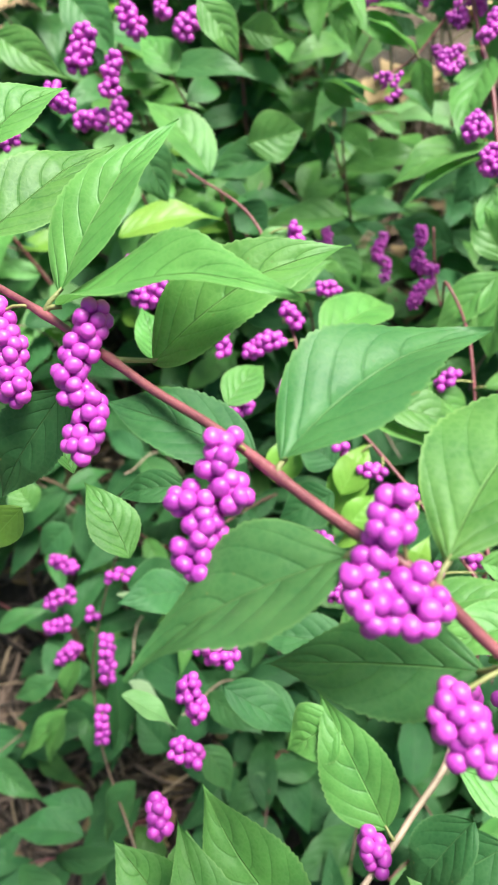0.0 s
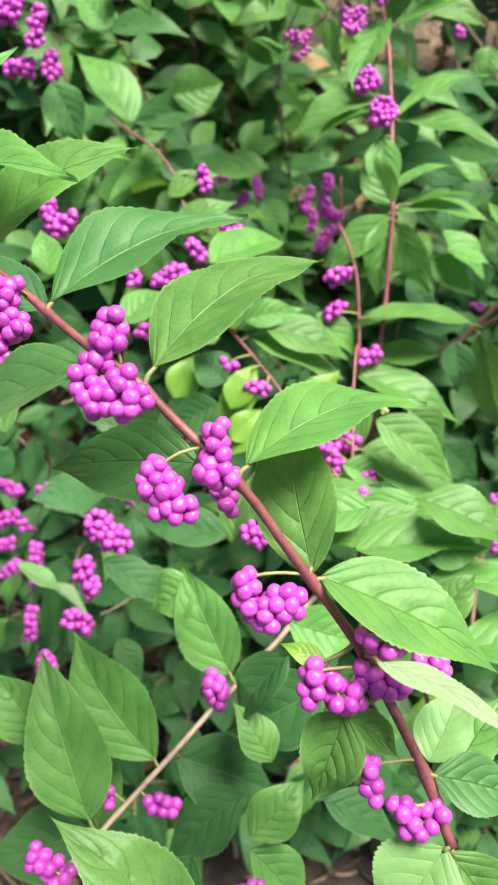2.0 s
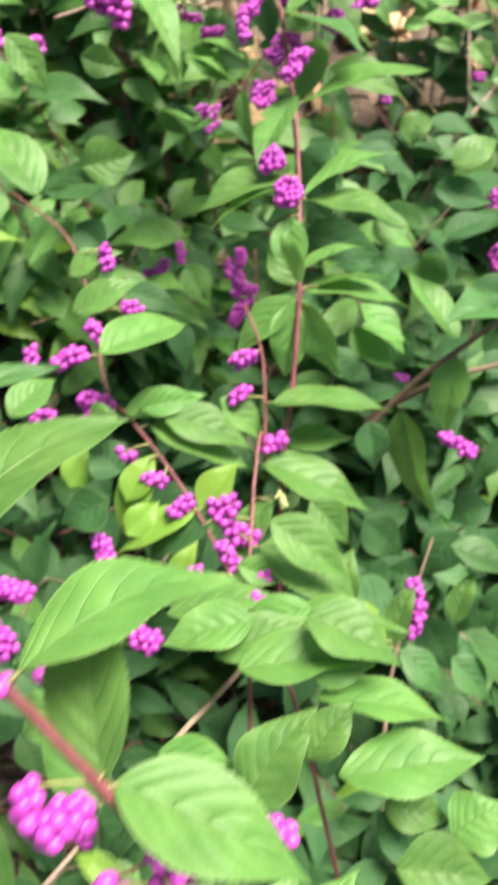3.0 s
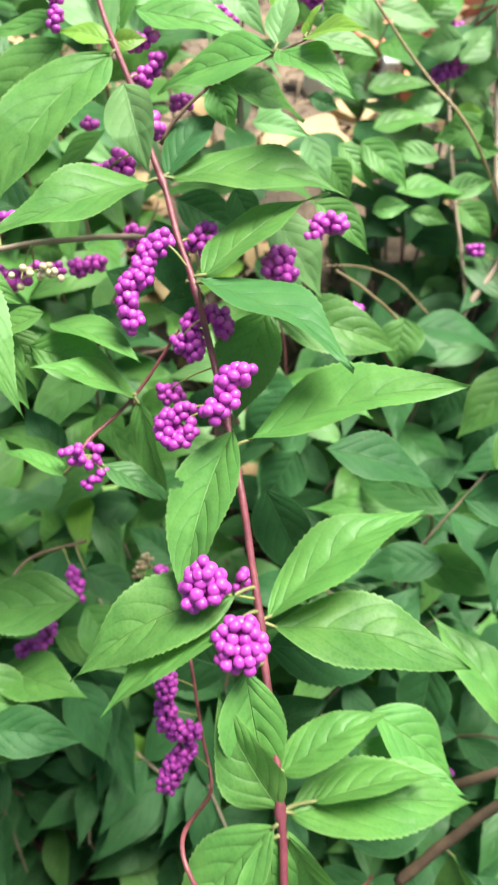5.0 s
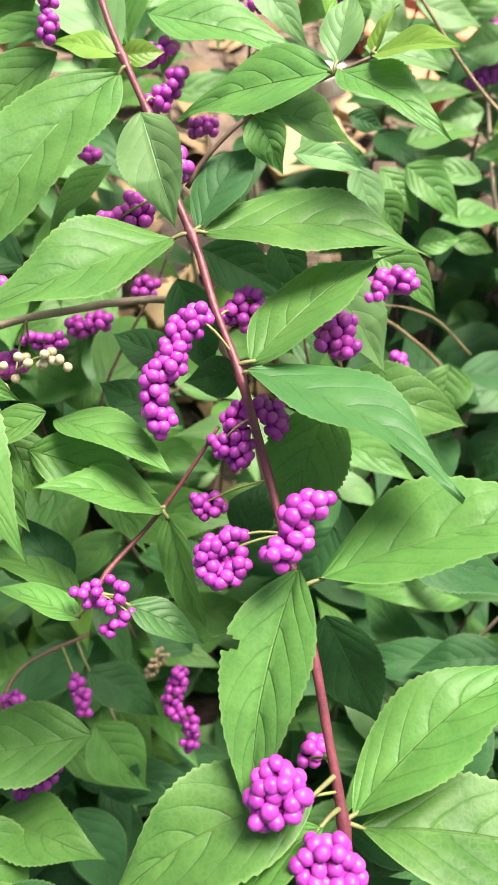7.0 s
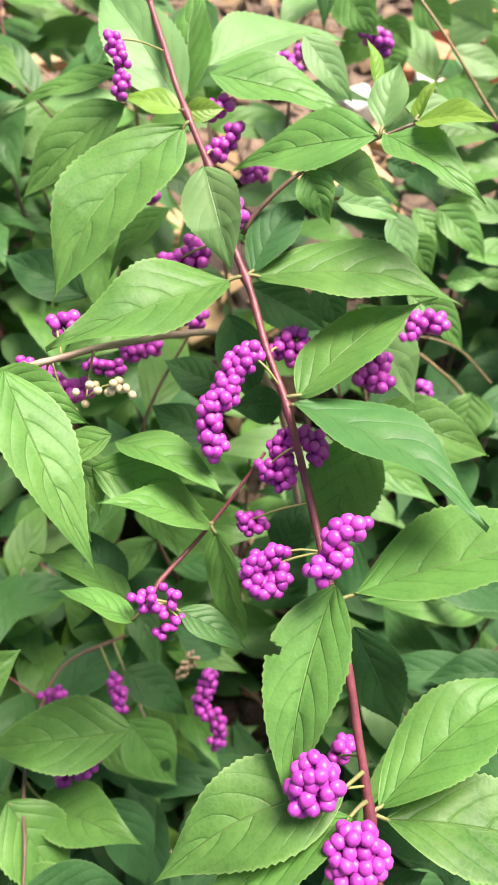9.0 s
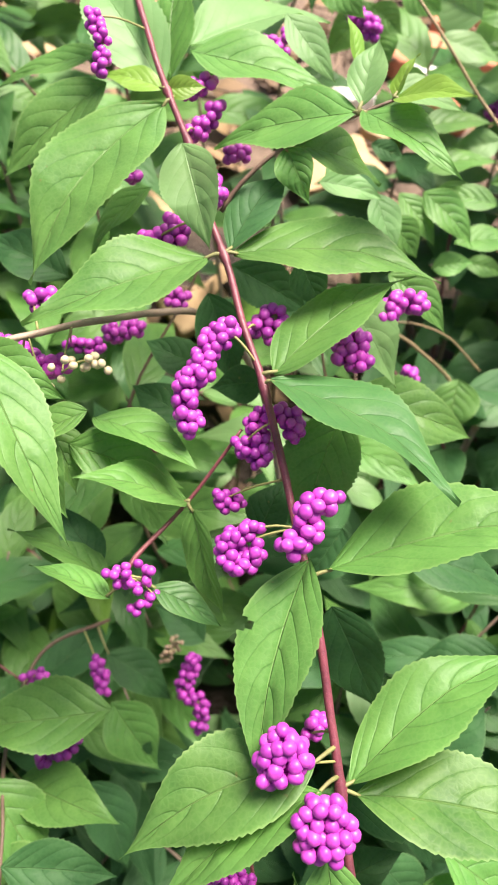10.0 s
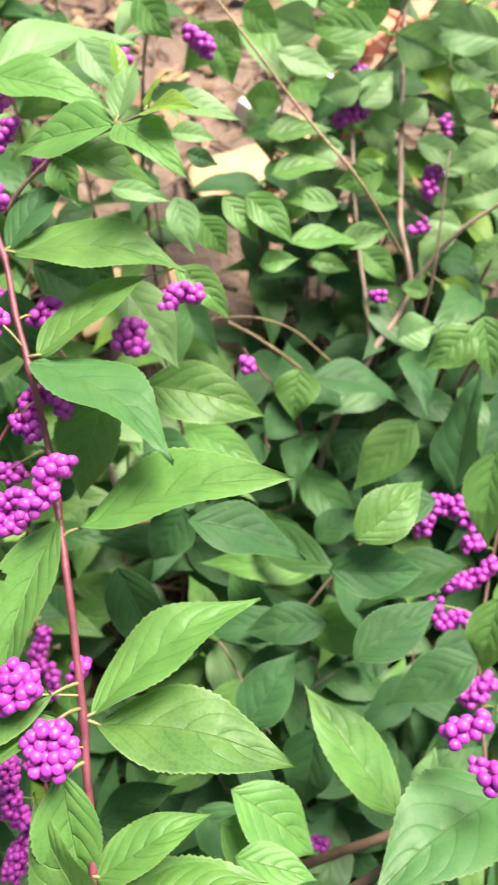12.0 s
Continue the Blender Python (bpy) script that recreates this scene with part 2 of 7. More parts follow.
def blade(length, width, arch, fold, nu, nv, seed, teeth=19, bow=None, twist=None):
    """A leaf blade along +x, its face to +z: drawn-out tip, saw-toothed edge, folded along the midrib, arched, wavy,
    puckered between the side veins. bow: how far the midrib swings to +y, as a share of the length."""
    rnd = random.Random(seed)
    wave, turn, hook = rnd.uniform(0.02, 0.055), rnd.uniform(-0.3, 0.3), rnd.uniform(-0.035, 0.035)
    f0, f1 = rnd.uniform(0, 6), rnd.uniform(0, 6)
    low, high = rnd.uniform(0.8, 1.0), rnd.uniform(1.3, 1.65)
    droop, lobe = rnd.uniform(0.03, 0.1), rnd.uniform(-0.07, 0.07)
    hook = hook if bow is None else bow
    turn = turn if twist is None else twist
    verts, faces, uvs = [], [], []
    peak = low / (low + high)
    top = peak ** low * (1 - peak) ** high
    for i in range(nu + 1):
        u = i / nu
        h = (u ** low * (1 - u) ** high) / top
        for j in range(nv + 1):
            v = j / nv * 2 - 1
            a = abs(v)
            edge = 1.0 + (lobe if v > 0 else -lobe)
            if a > 0.99 and 0.16 < u < 0.97 and nu > 18:
                ph = (u * teeth + 0.35 * math.sin(u * 17 + f1) + (0.3 if v > 0 else 0.0)) % 1.0
                edge *= 1.0 + 0.07 * (ph - 0.5) * min(1, (u - 0.16) * 5)
            y = v * h * width / 2 * edge
            z = length * arch * 4 * u * (1 - u) + fold * abs(y) * (1 - 0.25 * a)
            z += width * wave * math.sin(u * 11 + f0 + (2 if v > 0 else 0)) * a * a
            ridge = 2 * abs((u - 0.36 * a ** 1.4 + (0.07 if v > 0 else 0)) * 6.0 % 1.0 - 0.5)
            z += width * (0.0085 if nv > 8 else 0.004) * (1 - ridge ** 2) * min(1, a * 4) * (1 - a ** 3) * min(1, (1 - u) * 4)
            z -= length * droop * max(0.0, u - 0.6) / 0.4
            y += hook * length * 4 * u * (1 - u)
            t = turn * (u - 0.3)
            y, z = y * math.cos(t) - z * math.sin(t), y * math.sin(t) + z * math.cos(t)
            verts.append((u * length, y, z))
            uvs.append((u, v * 0.5 + 0.5))
    for i in range(nu):
        for j in range(nv):
            a = i * (nv + 1) + j
            faces.append((a, a + nv + 1, a + nv + 2, a + 1))
    return verts, faces, uvs


leaf_count = 0


def leaf(parent, base, tip, width, normal, arch, fold, kind, foot=None, hole=0.0, bow=None, twist=None, bite=0.0):
    global leaf_count
    leaf_count += 1
    b, t = Vector(base), Vector(tip)
    near = min(STEM[parent], key=lambda w: (w - b).length)
    if (near - b).length < 0.014:
        foot = near
    x = (t - b).normalized()
    z = Vector(normal)
    z = (z - x * z.dot(x)).normalized()
    y = z.cross(x)
    verts, faces, uvs = blade((t - b).length, width, arch, fold, 78, 12, leaf_count, 25, bow, twist)
    if hole:
        faces = [fc for fc in faces if (uvs[fc[0]][0] - hole) ** 2 * 6 + (uvs[fc[0]][1] - 0.56) ** 2 > 0.035]
    if bite:
        faces = [fc for fc in faces if (uvs[fc[0]][0] - bite) ** 2 * 9 + uvs[fc[0]][1] ** 2 > 0.012]
    m = Matrix((x, y, z)).transposed()
    verts = [b + m @ Vector(v) for v in verts]
    ob = mesh_ob("leaf", verts, faces, LEAF[kind], parent, "", uvs)
    if foot is not None:
        f, mid = Vector(foot), b.lerp(Vector(foot), 0.5) + z * 0.0008
        line = smooth_line([f, mid, b + x * 0.0015], 0.001)
        v2, f2 = tube(line, [0.00075 - 0.00025 * i / len(line) for i in range(len(line))], 6)
        mesh_ob("leaf_stalk", v2, f2, BARK["petiole"], ob)
    return ob


def ball(radius, sub):
    bm = bmesh.new()
    bmesh.ops.create_icosphere(bm, subdivisions=sub, radius=radius)
    for v in bm.verts:
        k = max(0.0, v.co.z / radius - 0.9) * 10
        v.co.z -= radius * 0.10 * k
    verts, faces = [v.co.copy() for v in bm.verts], [tuple(w.index for w in fc.verts) for fc in bm.faces]
    bm.free()
    return verts, faces


BALL_FINE, BALL_ROUGH = ball(1.0, 3), ball(1.0, 2)
BERRY_MESH = {}


def berry_mesh(kind, far):
    if (kind, far) not in BERRY_MESH:
        shape = BALL_ROUGH if far else BALL_FINE
        ob = mesh_ob("berry", shape[0], shape[1], BERRY[kind])
        BERRY_MESH[kind, far] = ob.data
        bpy.data.objects.remove(ob)
    return BERRY_MESH[kind, far]


cluster_count = 0
BUNCH = {"berry": "magenta purple berry bunch", "white": "cream unripe berry bunch", "dry": "dry brown flower head", "green": "unripe yellow green bunch"}


def cluster(parent, line, spread, size, kind, far, count=0, foot=None):
    """A bunch of round berries packed round a bent axis, on thin stalks."""
    global cluster_count
    cluster_count += 1
    rnd = random.Random(700 + cluster_count)
    p = [Vector(q) for q in line]
    axis = smooth_line(p, size * 0.5)
    total = sum((b - a).length for a, b in zip(p, p[1:]))
    want = int(3 + 1.15 * total * (spread * 2 + size) * (spread * 2 + size) * 0.62 / size ** 3 / 1.6 + 1.2 * (spread / size + 0.6) ** 2 * 2.2)
    want = count or min(int(want * (0.85 if far else 2.0)), 64)
    spots = []
    for k in range(want * 90):
        c = rnd.choice(axis)
        d = Vector((rnd.gauss(0, 1), rnd.gauss(0, 1), rnd.gauss(0, 1))).normalized()
        q = c + d * (spread + size * 0.25) * rnd.uniform(0.75 if spread < 1.6 * size else 0.3, 1.0)
        if all((q - s).length > size * (1.48 if far else 1.34) for s in spots):
            spots.append(q)
        if len(spots) >= want:
            break
    stalk = list(axis)
    if foot is not None:
        foot = min(STEM[parent], key=lambda w: (w - Vector(foot)).length)
        mid = Vector(foot).lerp(axis[0], 0.5) + Vector((0, 0, size * 0.8))
        stalk = smooth_line([Vector(foot), mid, axis[0]], size)[:-1] + stalk
    verts, faces = tube(stalk, [size * 0.2] * len(stalk), 6)
    top = mesh_ob("fruit_stalk", verts, faces, BARK["stalk"], parent, BUNCH[kind])
    for q in spots:
        ob = new("berry", berry_mesh(kind, far))
        ob.parent = top
        d = (q - min(axis, key=lambda w: (w - q).length)).to_track_quat("Z", "Y").to_matrix().to_4x4()
        ob.matrix_basis = Matrix.Translation(q) @ d @ Matrix.Diagonal((size * rnd.uniform(0.88, 1.08), size * rnd.uniform(0.88, 1.08), size * rnd.uniform(0.85, 1.08), 1))
    return top


# ---- the shrub ----

# arching reddish beautyberry branch with leaf pairs and magenta berries
near_branch = branch("arching reddish beautyberry branch with leaf pairs and magenta berries", [(-0.0723, 0.1442, 0.5915), (-0.0600, 0.1343, 0.5931), (-0.0440, 0.1218, 0.5941), (-0.0202, 0.1004, 0.5962), (-0.0063, 0.0883, 0.5987), (0.0054, 0.0761, 0.5999), (0.0178, 0.0632, 0.6031), (0.0267, 0.0557, 0.6040), (0.0428, 0.0454, 0.5931), (0.0536, 0.0355, 0.5889), (0.0729, 0.0205, 0.5658), (0.0858, 0.0068, 0.5543), (0.1000, -0.0140, 0.5393), (0.1085, -0.0322, 0.5286)], 0.00115, "red", [(-0.0467, 0.1239, 0.5939), (-0.0313, 0.1104, 0.5952), (0.0045, 0.0771, 0.5998), (0.0307, 0.0531, 0.6012), (0.0527, 0.0363, 0.5893), (0.0721, 0.0211, 0.5667), (0.0870, 0.0051, 0.5531), (0.1022, -0.0186, 0.5366)])
leaf(near_branch, (-0.0441, 0.1283, 0.5970), (-0.0187, 0.1724, 0.6170), 0.0213, (-0.3750, -0.1949, 0.9063), 0.04, 0.39, "leaf", foot=(-0.0467, 0.1239, 0.5939))
leaf(near_branch, (-0.0447, 0.1257, 0.5952), (0.0099, 0.1077, 0.6189), 0.0232, (-0.2923, 0.3074, 0.9056), 0.05, 0.50, "leaf", foot=(-0.0467, 0.1239, 0.5939), bow=0.06)
leaf(near_branch, (-0.0225, 0.1154, 0.5871), (0.0211, 0.1314, 0.6117), 0.0242, (-0.4083, -0.2407, 0.8805), 0.04, 0.44, "leaf", bow=0.05)
leaf(near_branch, (-0.0655, 0.1476, 0.5975), (-0.0368, 0.1833, 0.6026), 0.0212, (0.1094, -0.2269, 0.9678), 0.02, 0.32, "leaf")
leaf(near_branch, (-0.0716, 0.1668, 0.6049), (-0.0490, 0.1935, 0.6116), 0.0164, (-0.0232, -0.2259, 0.9739), 0.05, 0.37, "leaf")
leaf(near_branch, (-0.0454, 0.1168, 0.5760), (-0.0661, 0.0990, 0.5515), 0.0193, (-0.1803, -0.7167, 0.6737), 0.05, 0.23, "deep")
leaf(near_branch, (0.0016, 0.0859, 0.5910), (-0.0321, 0.1024, 0.5918), 0.0173, (0.0126, -0.0281, 0.9995), 0.03, 0.26, "deep")
leaf(near_branch, (0.0178, 0.0588, 0.6016), (-0.0243, 0.0442, 0.5829), 0.0266, (-0.4528, 0.1964, 0.8697), 0.04, 0.35, "mid", foot=(0.0200, 0.0613, 0.6033))
leaf(near_branch, (0.0443, 0.0452, 0.5807), (0.0019, 0.0509, 0.5674), 0.0209, (-0.0502, -0.4019, 0.9143), 0.02, 0.26, "mid")
leaf(near_branch, (0.0059, 0.0787, 0.6008), (0.0540, 0.1167, 0.6000), 0.0287, (-0.1197, 0.1731, 0.9776), 0.03, 0.44, "mid", foot=(0.0045, 0.0771, 0.5998), bow=0.07)
leaf(near_branch, (0.0338, 0.0567, 0.6035), (0.0745, 0.1019, 0.5997), 0.0276, (-0.1863, 0.2576, 0.9481), 0.05, 0.24, "leaf", foot=(0.0307, 0.0531, 0.6012), bow=0.06)
leaf(near_branch, (0.0557, 0.0386, 0.5908), (0.1017, 0.0668, 0.5847), 0.0249, (-0.1222, 0.4054, 0.9059), 0.05, 0.24, "leaf", foot=(0.0527, 0.0363, 0.5893), bow=0.07)
leaf(near_branch, (0.0723, 0.0224, 0.5682), (0.0647, 0.0663, 0.5814), 0.0214, (-0.3020, -0.3523, 0.8858), 0.04, 0.23, "leaf", foot=(0.0713, 0.0217, 0.5677))
leaf(near_branch, (0.0744, 0.0221, 0.5668), (0.1213, 0.0040, 0.5546), 0.0238, (0.2929, 0.1204, 0.9485), 0.02, 0.43, "leaf", foot=(0.0729, 0.0205, 0.5658))
leaf(near_branch, (0.0815, -0.0049, 0.5463), (0.0730, -0.0239, 0.5306), 0.0179, (-0.4874, -0.3190, 0.8128), 0.02, 0.26, "leaf")
# edge-on leaf, its sky sheen given by the whitish leaf colour
leaf(near_branch, (0.0865, 0.0019, 0.5655), (0.1174, -0.0137, 0.5687), 0.0125, (0.2375, 0.6233, 0.7450), 0.05, 0.05, "sky_pale")
leaf(near_branch, (0.1034, -0.0174, 0.5374), (0.1290, -0.0223, 0.5309), 0.0150, (0.2409, -0.0300, 0.9701), 0.03, 0.45, "mid", foot=(0.1022, -0.0186, 0.5366))
leaf(near_branch, (0.1071, -0.0322, 0.5286), (0.0912, -0.0517, 0.5192), 0.0234, (-0.2935, -0.2087, 0.9329), 0.04, 0.38, "pale", foot=(0.1085, -0.0322, 0.5286))
leaf(near_branch, (0.1077, -0.0332, 0.5279), (0.1253, -0.0517, 0.5156), 0.0176, (0.2576, -0.3521, 0.8998), 0.02, 0.44, "leaf", foot=(0.1085, -0.0322, 0.5286))
leaf(near_branch, (0.0806, -0.0058, 0.5457), (0.0982, -0.0132, 0.5337), 0.0103, (0.5632, 0.0072, 0.8263), 0.04, 0.45, "leaf")
leaf(near_branch, (0.0766, 0.0046, 0.5533), (0.0646, 0.0100, 0.5538), 0.0060, (0.0157, -0.0486, 0.9987), 0.05, 0.28, "young")
leaf(near_branch, (0.1071, -0.0108, 0.5187), (0.1184, 0.0111, 0.5215), 0.0154, (-0.1767, -0.0320, 0.9837), 0.03, 0.24, "pale")
leaf(near_branch, (0.1162, -0.0124, 0.5056), (0.1367, 0.0118, 0.5103), 0.0147, (-0.4277, 0.1924, 0.8832), 0.02, 0.22, "leaf")
cluster(near_branch, [(-0.0340, 0.1161, 0.6012), (-0.0371, 0.1106, 0.5974), (-0.0389, 0.1045, 0.5931), (-0.0346, 0.0994, 0.5896), (-0.0371, 0.0934, 0.5853)], 0.0027, 0.00191, "berry", False, foot=(-0.0321, 0.1111, 0.5952))
cluster(near_branch, [(-0.0597, 0.1267, 0.5914), (-0.0570, 0.1201, 0.5868), (-0.0550, 0.1124, 0.5814)], 0.0028, 0.00195, "berry", False, foot=(-0.0507, 0.1270, 0.5937))
cluster(near_branch, [(-0.0050, 0.0821, 0.6026), (-0.0066, 0.0777, 0.5995), (-0.0023, 0.0737, 0.5967), (-0.0125, 0.0728, 0.5961), (-0.0071, 0.0693, 0.5936), (-0.0109, 0.0649, 0.5905), (-0.0071, 0.0614, 0.5880)], 0.0025, 0.00187, "berry", False, foot=(0.0005, 0.0812, 0.5994))
cluster(near_branch, [(0.0247, 0.0636, 0.6109), (0.0229, 0.0586, 0.6077), (0.0185, 0.0530, 0.6040), (0.0214, 0.0481, 0.6008), (0.0271, 0.0527, 0.6038), (0.0273, 0.0478, 0.6005), (0.0305, 0.0500, 0.6020)], 0.0022, 0.00203, "berry", False, foot=(0.0259, 0.0563, 0.6039))
cluster(near_branch, [(0.0483, 0.0447, 0.5959), (0.0491, 0.0408, 0.5934), (0.0466, 0.0363, 0.5904), (0.0513, 0.0365, 0.5905)], 0.0019, 0.00206, "berry", False, foot=(0.0482, 0.0404, 0.5910))
cluster(near_branch, [(0.0353, 0.0378, 0.5911), (0.0337, 0.0333, 0.5882), (0.0387, 0.0340, 0.5886), (0.0369, 0.0301, 0.5860), (0.0416, 0.0297, 0.5857)], 0.0020, 0.00200, "berry", False, foot=(0.0464, 0.0421, 0.5917))
cluster(near_branch, [(0.0559, 0.0205, 0.5692), (0.0571, 0.0148, 0.5654), (0.0618, 0.0126, 0.5640), (0.0624, 0.0161, 0.5663), (0.0667, 0.0139, 0.5648), (0.0672, 0.0168, 0.5667)], 0.0020, 0.00216, "berry", False, foot=(0.0713, 0.0217, 0.5677))
cluster(near_branch, [(0.0736, 0.0028, 0.5540), (0.0731, -0.0019, 0.5508), (0.0773, 0.0006, 0.5525), (0.0803, -0.0035, 0.5498), (0.0837, -0.0016, 0.5510)], 0.0021, 0.00220, "berry", False, foot=(0.0870, 0.0051, 0.5531))
cluster(near_branch, [(0.0861, 0.0086, 0.5651), (0.0903, 0.0059, 0.5633)], 0.0020, 0.00219, "berry", False, count=9, foot=(0.0847, 0.0079, 0.5553))
cluster(near_branch, [(0.0857, 0.0027, 0.5534), (0.0908, -0.0001, 0.5515), (0.0936, 0.0006, 0.5520)], 0.0018, 0.00227, "berry", False, foot=(0.0894, 0.0016, 0.5506))
cluster(near_branch, [(0.0873, -0.0160, 0.5400), (0.0883, -0.0219, 0.5361)], 0.0016, 0.00201, "berry", False, foot=(0.1000, -0.0140, 0.5393))
cluster(near_branch, [(0.0954, -0.0248, 0.5351), (0.0991, -0.0283, 0.5328), (0.1039, -0.0257, 0.5344)], 0.0019, 0.00207, "berry", False, foot=(0.1050, -0.0246, 0.5331))
cluster(near_branch, [(0.0617, 0.0531, 0.5370), (0.0644, 0.0503, 0.5351)], 0.0022, 0.00211, "berry", False)
cluster(near_branch, [(0.0498, 0.0534, 0.5492), (0.0507, 0.0513, 0.5479)], 0.0017, 0.00218, "berry", False)
cluster(near_branch, [(0.1112, 0.0217, 0.5041), (0.1175, 0.0212, 0.5037)], 0.0022, 0.00238, "berry", False)

# tall upright reddish beautyberry branch with large green leaves
tall_branch = branch("tall upright reddish beautyberry branch with large green leaves", [(0.0690, 0.7072, 0.6163), (0.0794, 0.6626, 0.5995), (0.0864, 0.6269, 0.5876), (0.0928, 0.5940, 0.5765), (0.0995, 0.5615, 0.5633), (0.1063, 0.5371, 0.5547), (0.1109, 0.5146, 0.5461), (0.1155, 0.4948, 0.5383), (0.1187, 0.4759, 0.5318), (0.1231, 0.4547, 0.5249), (0.1264, 0.4365, 0.5138), (0.1287, 0.4197, 0.5060), (0.1318, 0.3915, 0.4975), (0.1327, 0.3762, 0.4896), (0.1339, 0.3506, 0.4762), (0.1342, 0.3260, 0.4652), (0.1342, 0.2999, 0.4530), (0.1313, 0.2544, 0.4220), (0.1277, 0.2282, 0.4081), (0.1262, 0.1923, 0.3744), (0.1295, 0.1409, 0.2914)], 0.00128, "maroon", [(0.1006, 0.5574, 0.5618), (0.1063, 0.5371, 0.5547), (0.1148, 0.4981, 0.5396), (0.1231, 0.4547, 0.5249), (0.1292, 0.4140, 0.5045), (0.1339, 0.3506, 0.4762), (0.1342, 0.2999, 0.4530)])
leaf(tall_branch, (0.1369, 0.3517, 0.4767), (0.1910, 0.3804, 0.4920), 0.0253, (-0.2766, 0.3231, 0.9050), 0.04, 0.39, "leaf", bow=0.03)
leaf(tall_branch, (0.1377, 0.3491, 0.4754), (0.1975, 0.3303, 0.4775), 0.0282, (0.1432, 0.1869, 0.9719), 0.04, 0.24, "leaf", bow=0.03)
leaf(tall_branch, (0.1099, 0.4980, 0.5389), (0.0525, 0.4751, 0.5377), 0.0310, (-0.0316, 0.0539, 0.9980), 0.05, 0.35, "leaf", foot=(0.1148, 0.4981, 0.5396), bow=0.04)
leaf(tall_branch, (0.0995, 0.5524, 0.5595), (0.0512, 0.4993, 0.5329), 0.0353, (-0.2196, -0.2684, 0.9379), 0.04, 0.31, "leaf", foot=(0.1018, 0.5534, 0.5604), bow=-0.06)
leaf(tall_branch, (0.0796, 0.5787, 0.5536), (0.0377, 0.5607, 0.5285), 0.0240, (-0.3427, -0.3887, 0.8552), 0.04, 0.40, "leaf")
leaf(tall_branch, (0.1041, 0.5272, 0.5609), (0.1095, 0.4970, 0.5434), 0.0198, (-0.3904, -0.5117, 0.7653), 0.04, 0.39, "pale")
leaf(tall_branch, (0.0996, 0.5579, 0.5621), (0.0782, 0.5673, 0.5636), 0.0108, (-0.0597, -0.2886, 0.9556), 0.02, 0.24, "young", foot=(0.1006, 0.5574, 0.5618))
leaf(tall_branch, (0.1004, 0.5578, 0.5621), (0.1142, 0.5585, 0.5626), 0.0083, (0.0115, -0.7148, 0.6993), 0.03, 0.37, "young", foot=(0.1006, 0.5574, 0.5618))
leaf(tall_branch, (0.0995, 0.5670, 0.5574), (0.0727, 0.6135, 0.5816), 0.0271, (-0.0218, -0.4731, 0.8807), 0.02, 0.38, "pale")
leaf(tall_branch, (0.1029, 0.5769, 0.5551), (0.1104, 0.6221, 0.5783), 0.0236, (-0.5597, -0.3036, 0.7711), 0.04, 0.21, "leaf")
leaf(tall_branch, (0.0789, 0.5982, 0.5554), (0.0343, 0.6024, 0.5422), 0.0132, (-0.3231, -0.1740, 0.9302), 0.03, 0.26, "leaf")
leaf(tall_branch, (0.1181, 0.4981, 0.5399), (0.1797, 0.4779, 0.5473), 0.0304, (-0.0802, 0.1018, 0.9916), 0.02, 0.23, "leaf", foot=(0.1148, 0.4981, 0.5396), bow=0.06)
leaf(tall_branch, (0.1168, 0.4989, 0.5404), (0.1383, 0.5261, 0.5513), 0.0167, (-0.2582, -0.1755, 0.9500), 0.03, 0.25, "deep", foot=(0.1148, 0.4981, 0.5396))
leaf(tall_branch, (0.1263, 0.4570, 0.5276), (0.1735, 0.4865, 0.5417), 0.0270, (-0.4118, 0.1404, 0.9004), 0.02, 0.21, "leaf", foot=(0.1220, 0.4566, 0.5268), bow=0.04)
leaf(tall_branch, (0.1249, 0.4545, 0.5278), (0.1693, 0.4064, 0.5328), 0.0304, (0.1955, 0.2795, 0.9400), 0.03, 0.30, "mid", foot=(0.1223, 0.4529, 0.5264), bow=0.07)
leaf(tall_branch, (0.1485, 0.4516, 0.5153), (0.1336, 0.4248, 0.4865), 0.0244, (-0.2498, -0.4997, 0.8294), 0.04, 0.35, "leaf")
leaf(tall_branch, (0.1363, 0.4034, 0.5023), (0.2036, 0.3997, 0.5293), 0.0309, (-0.2019, 0.3020, 0.9317), 0.02, 0.43, "leaf", bow=0.04)
leaf(tall_branch, (0.1313, 0.4061, 0.5057), (0.1090, 0.3515, 0.4885), 0.0245, (-0.5400, -0.2300, 0.8100), 0.03, 0.40, "leaf", bow=-0.03, bite=0.36)
leaf(tall_branch, (0.1265, 0.3555, 0.4878), (0.0729, 0.3411, 0.4699), 0.0275, (-0.3090, 0.0375, 0.9503), 0.03, 0.31, "leaf", foot=(0.1338, 0.3530, 0.4775), bow=-0.07)
leaf(tall_branch, (0.1276, 0.3361, 0.4752), (0.1331, 0.3033, 0.4509), 0.0206, (-0.0470, -0.5994, 0.7991), 0.02, 0.42, "leaf", foot=(0.1340, 0.3370, 0.4702))
leaf(tall_branch, (0.1440, 0.4104, 0.4616), (0.1585, 0.3823, 0.4329), 0.0228, (-0.3124, -0.7541, 0.5777), 0.03, 0.21, "deep")
leaf(tall_branch, (0.1432, 0.5122, 0.5245), (0.1516, 0.5000, 0.5116), 0.0138, (-0.1718, -0.7703, 0.6141), 0.04, 0.22, "deep")
leaf(tall_branch, (0.1104, 0.5064, 0.5162), (0.1186, 0.4833, 0.4914), 0.0185, (0.2063, -0.6809, 0.7027), 0.04, 0.29, "deep")
leaf(tall_branch, (0.1197, 0.5211, 0.5158), (0.1482, 0.5097, 0.5026), 0.0192, (0.1146, -0.6143, 0.7807), 0.04, 0.45, "deep")
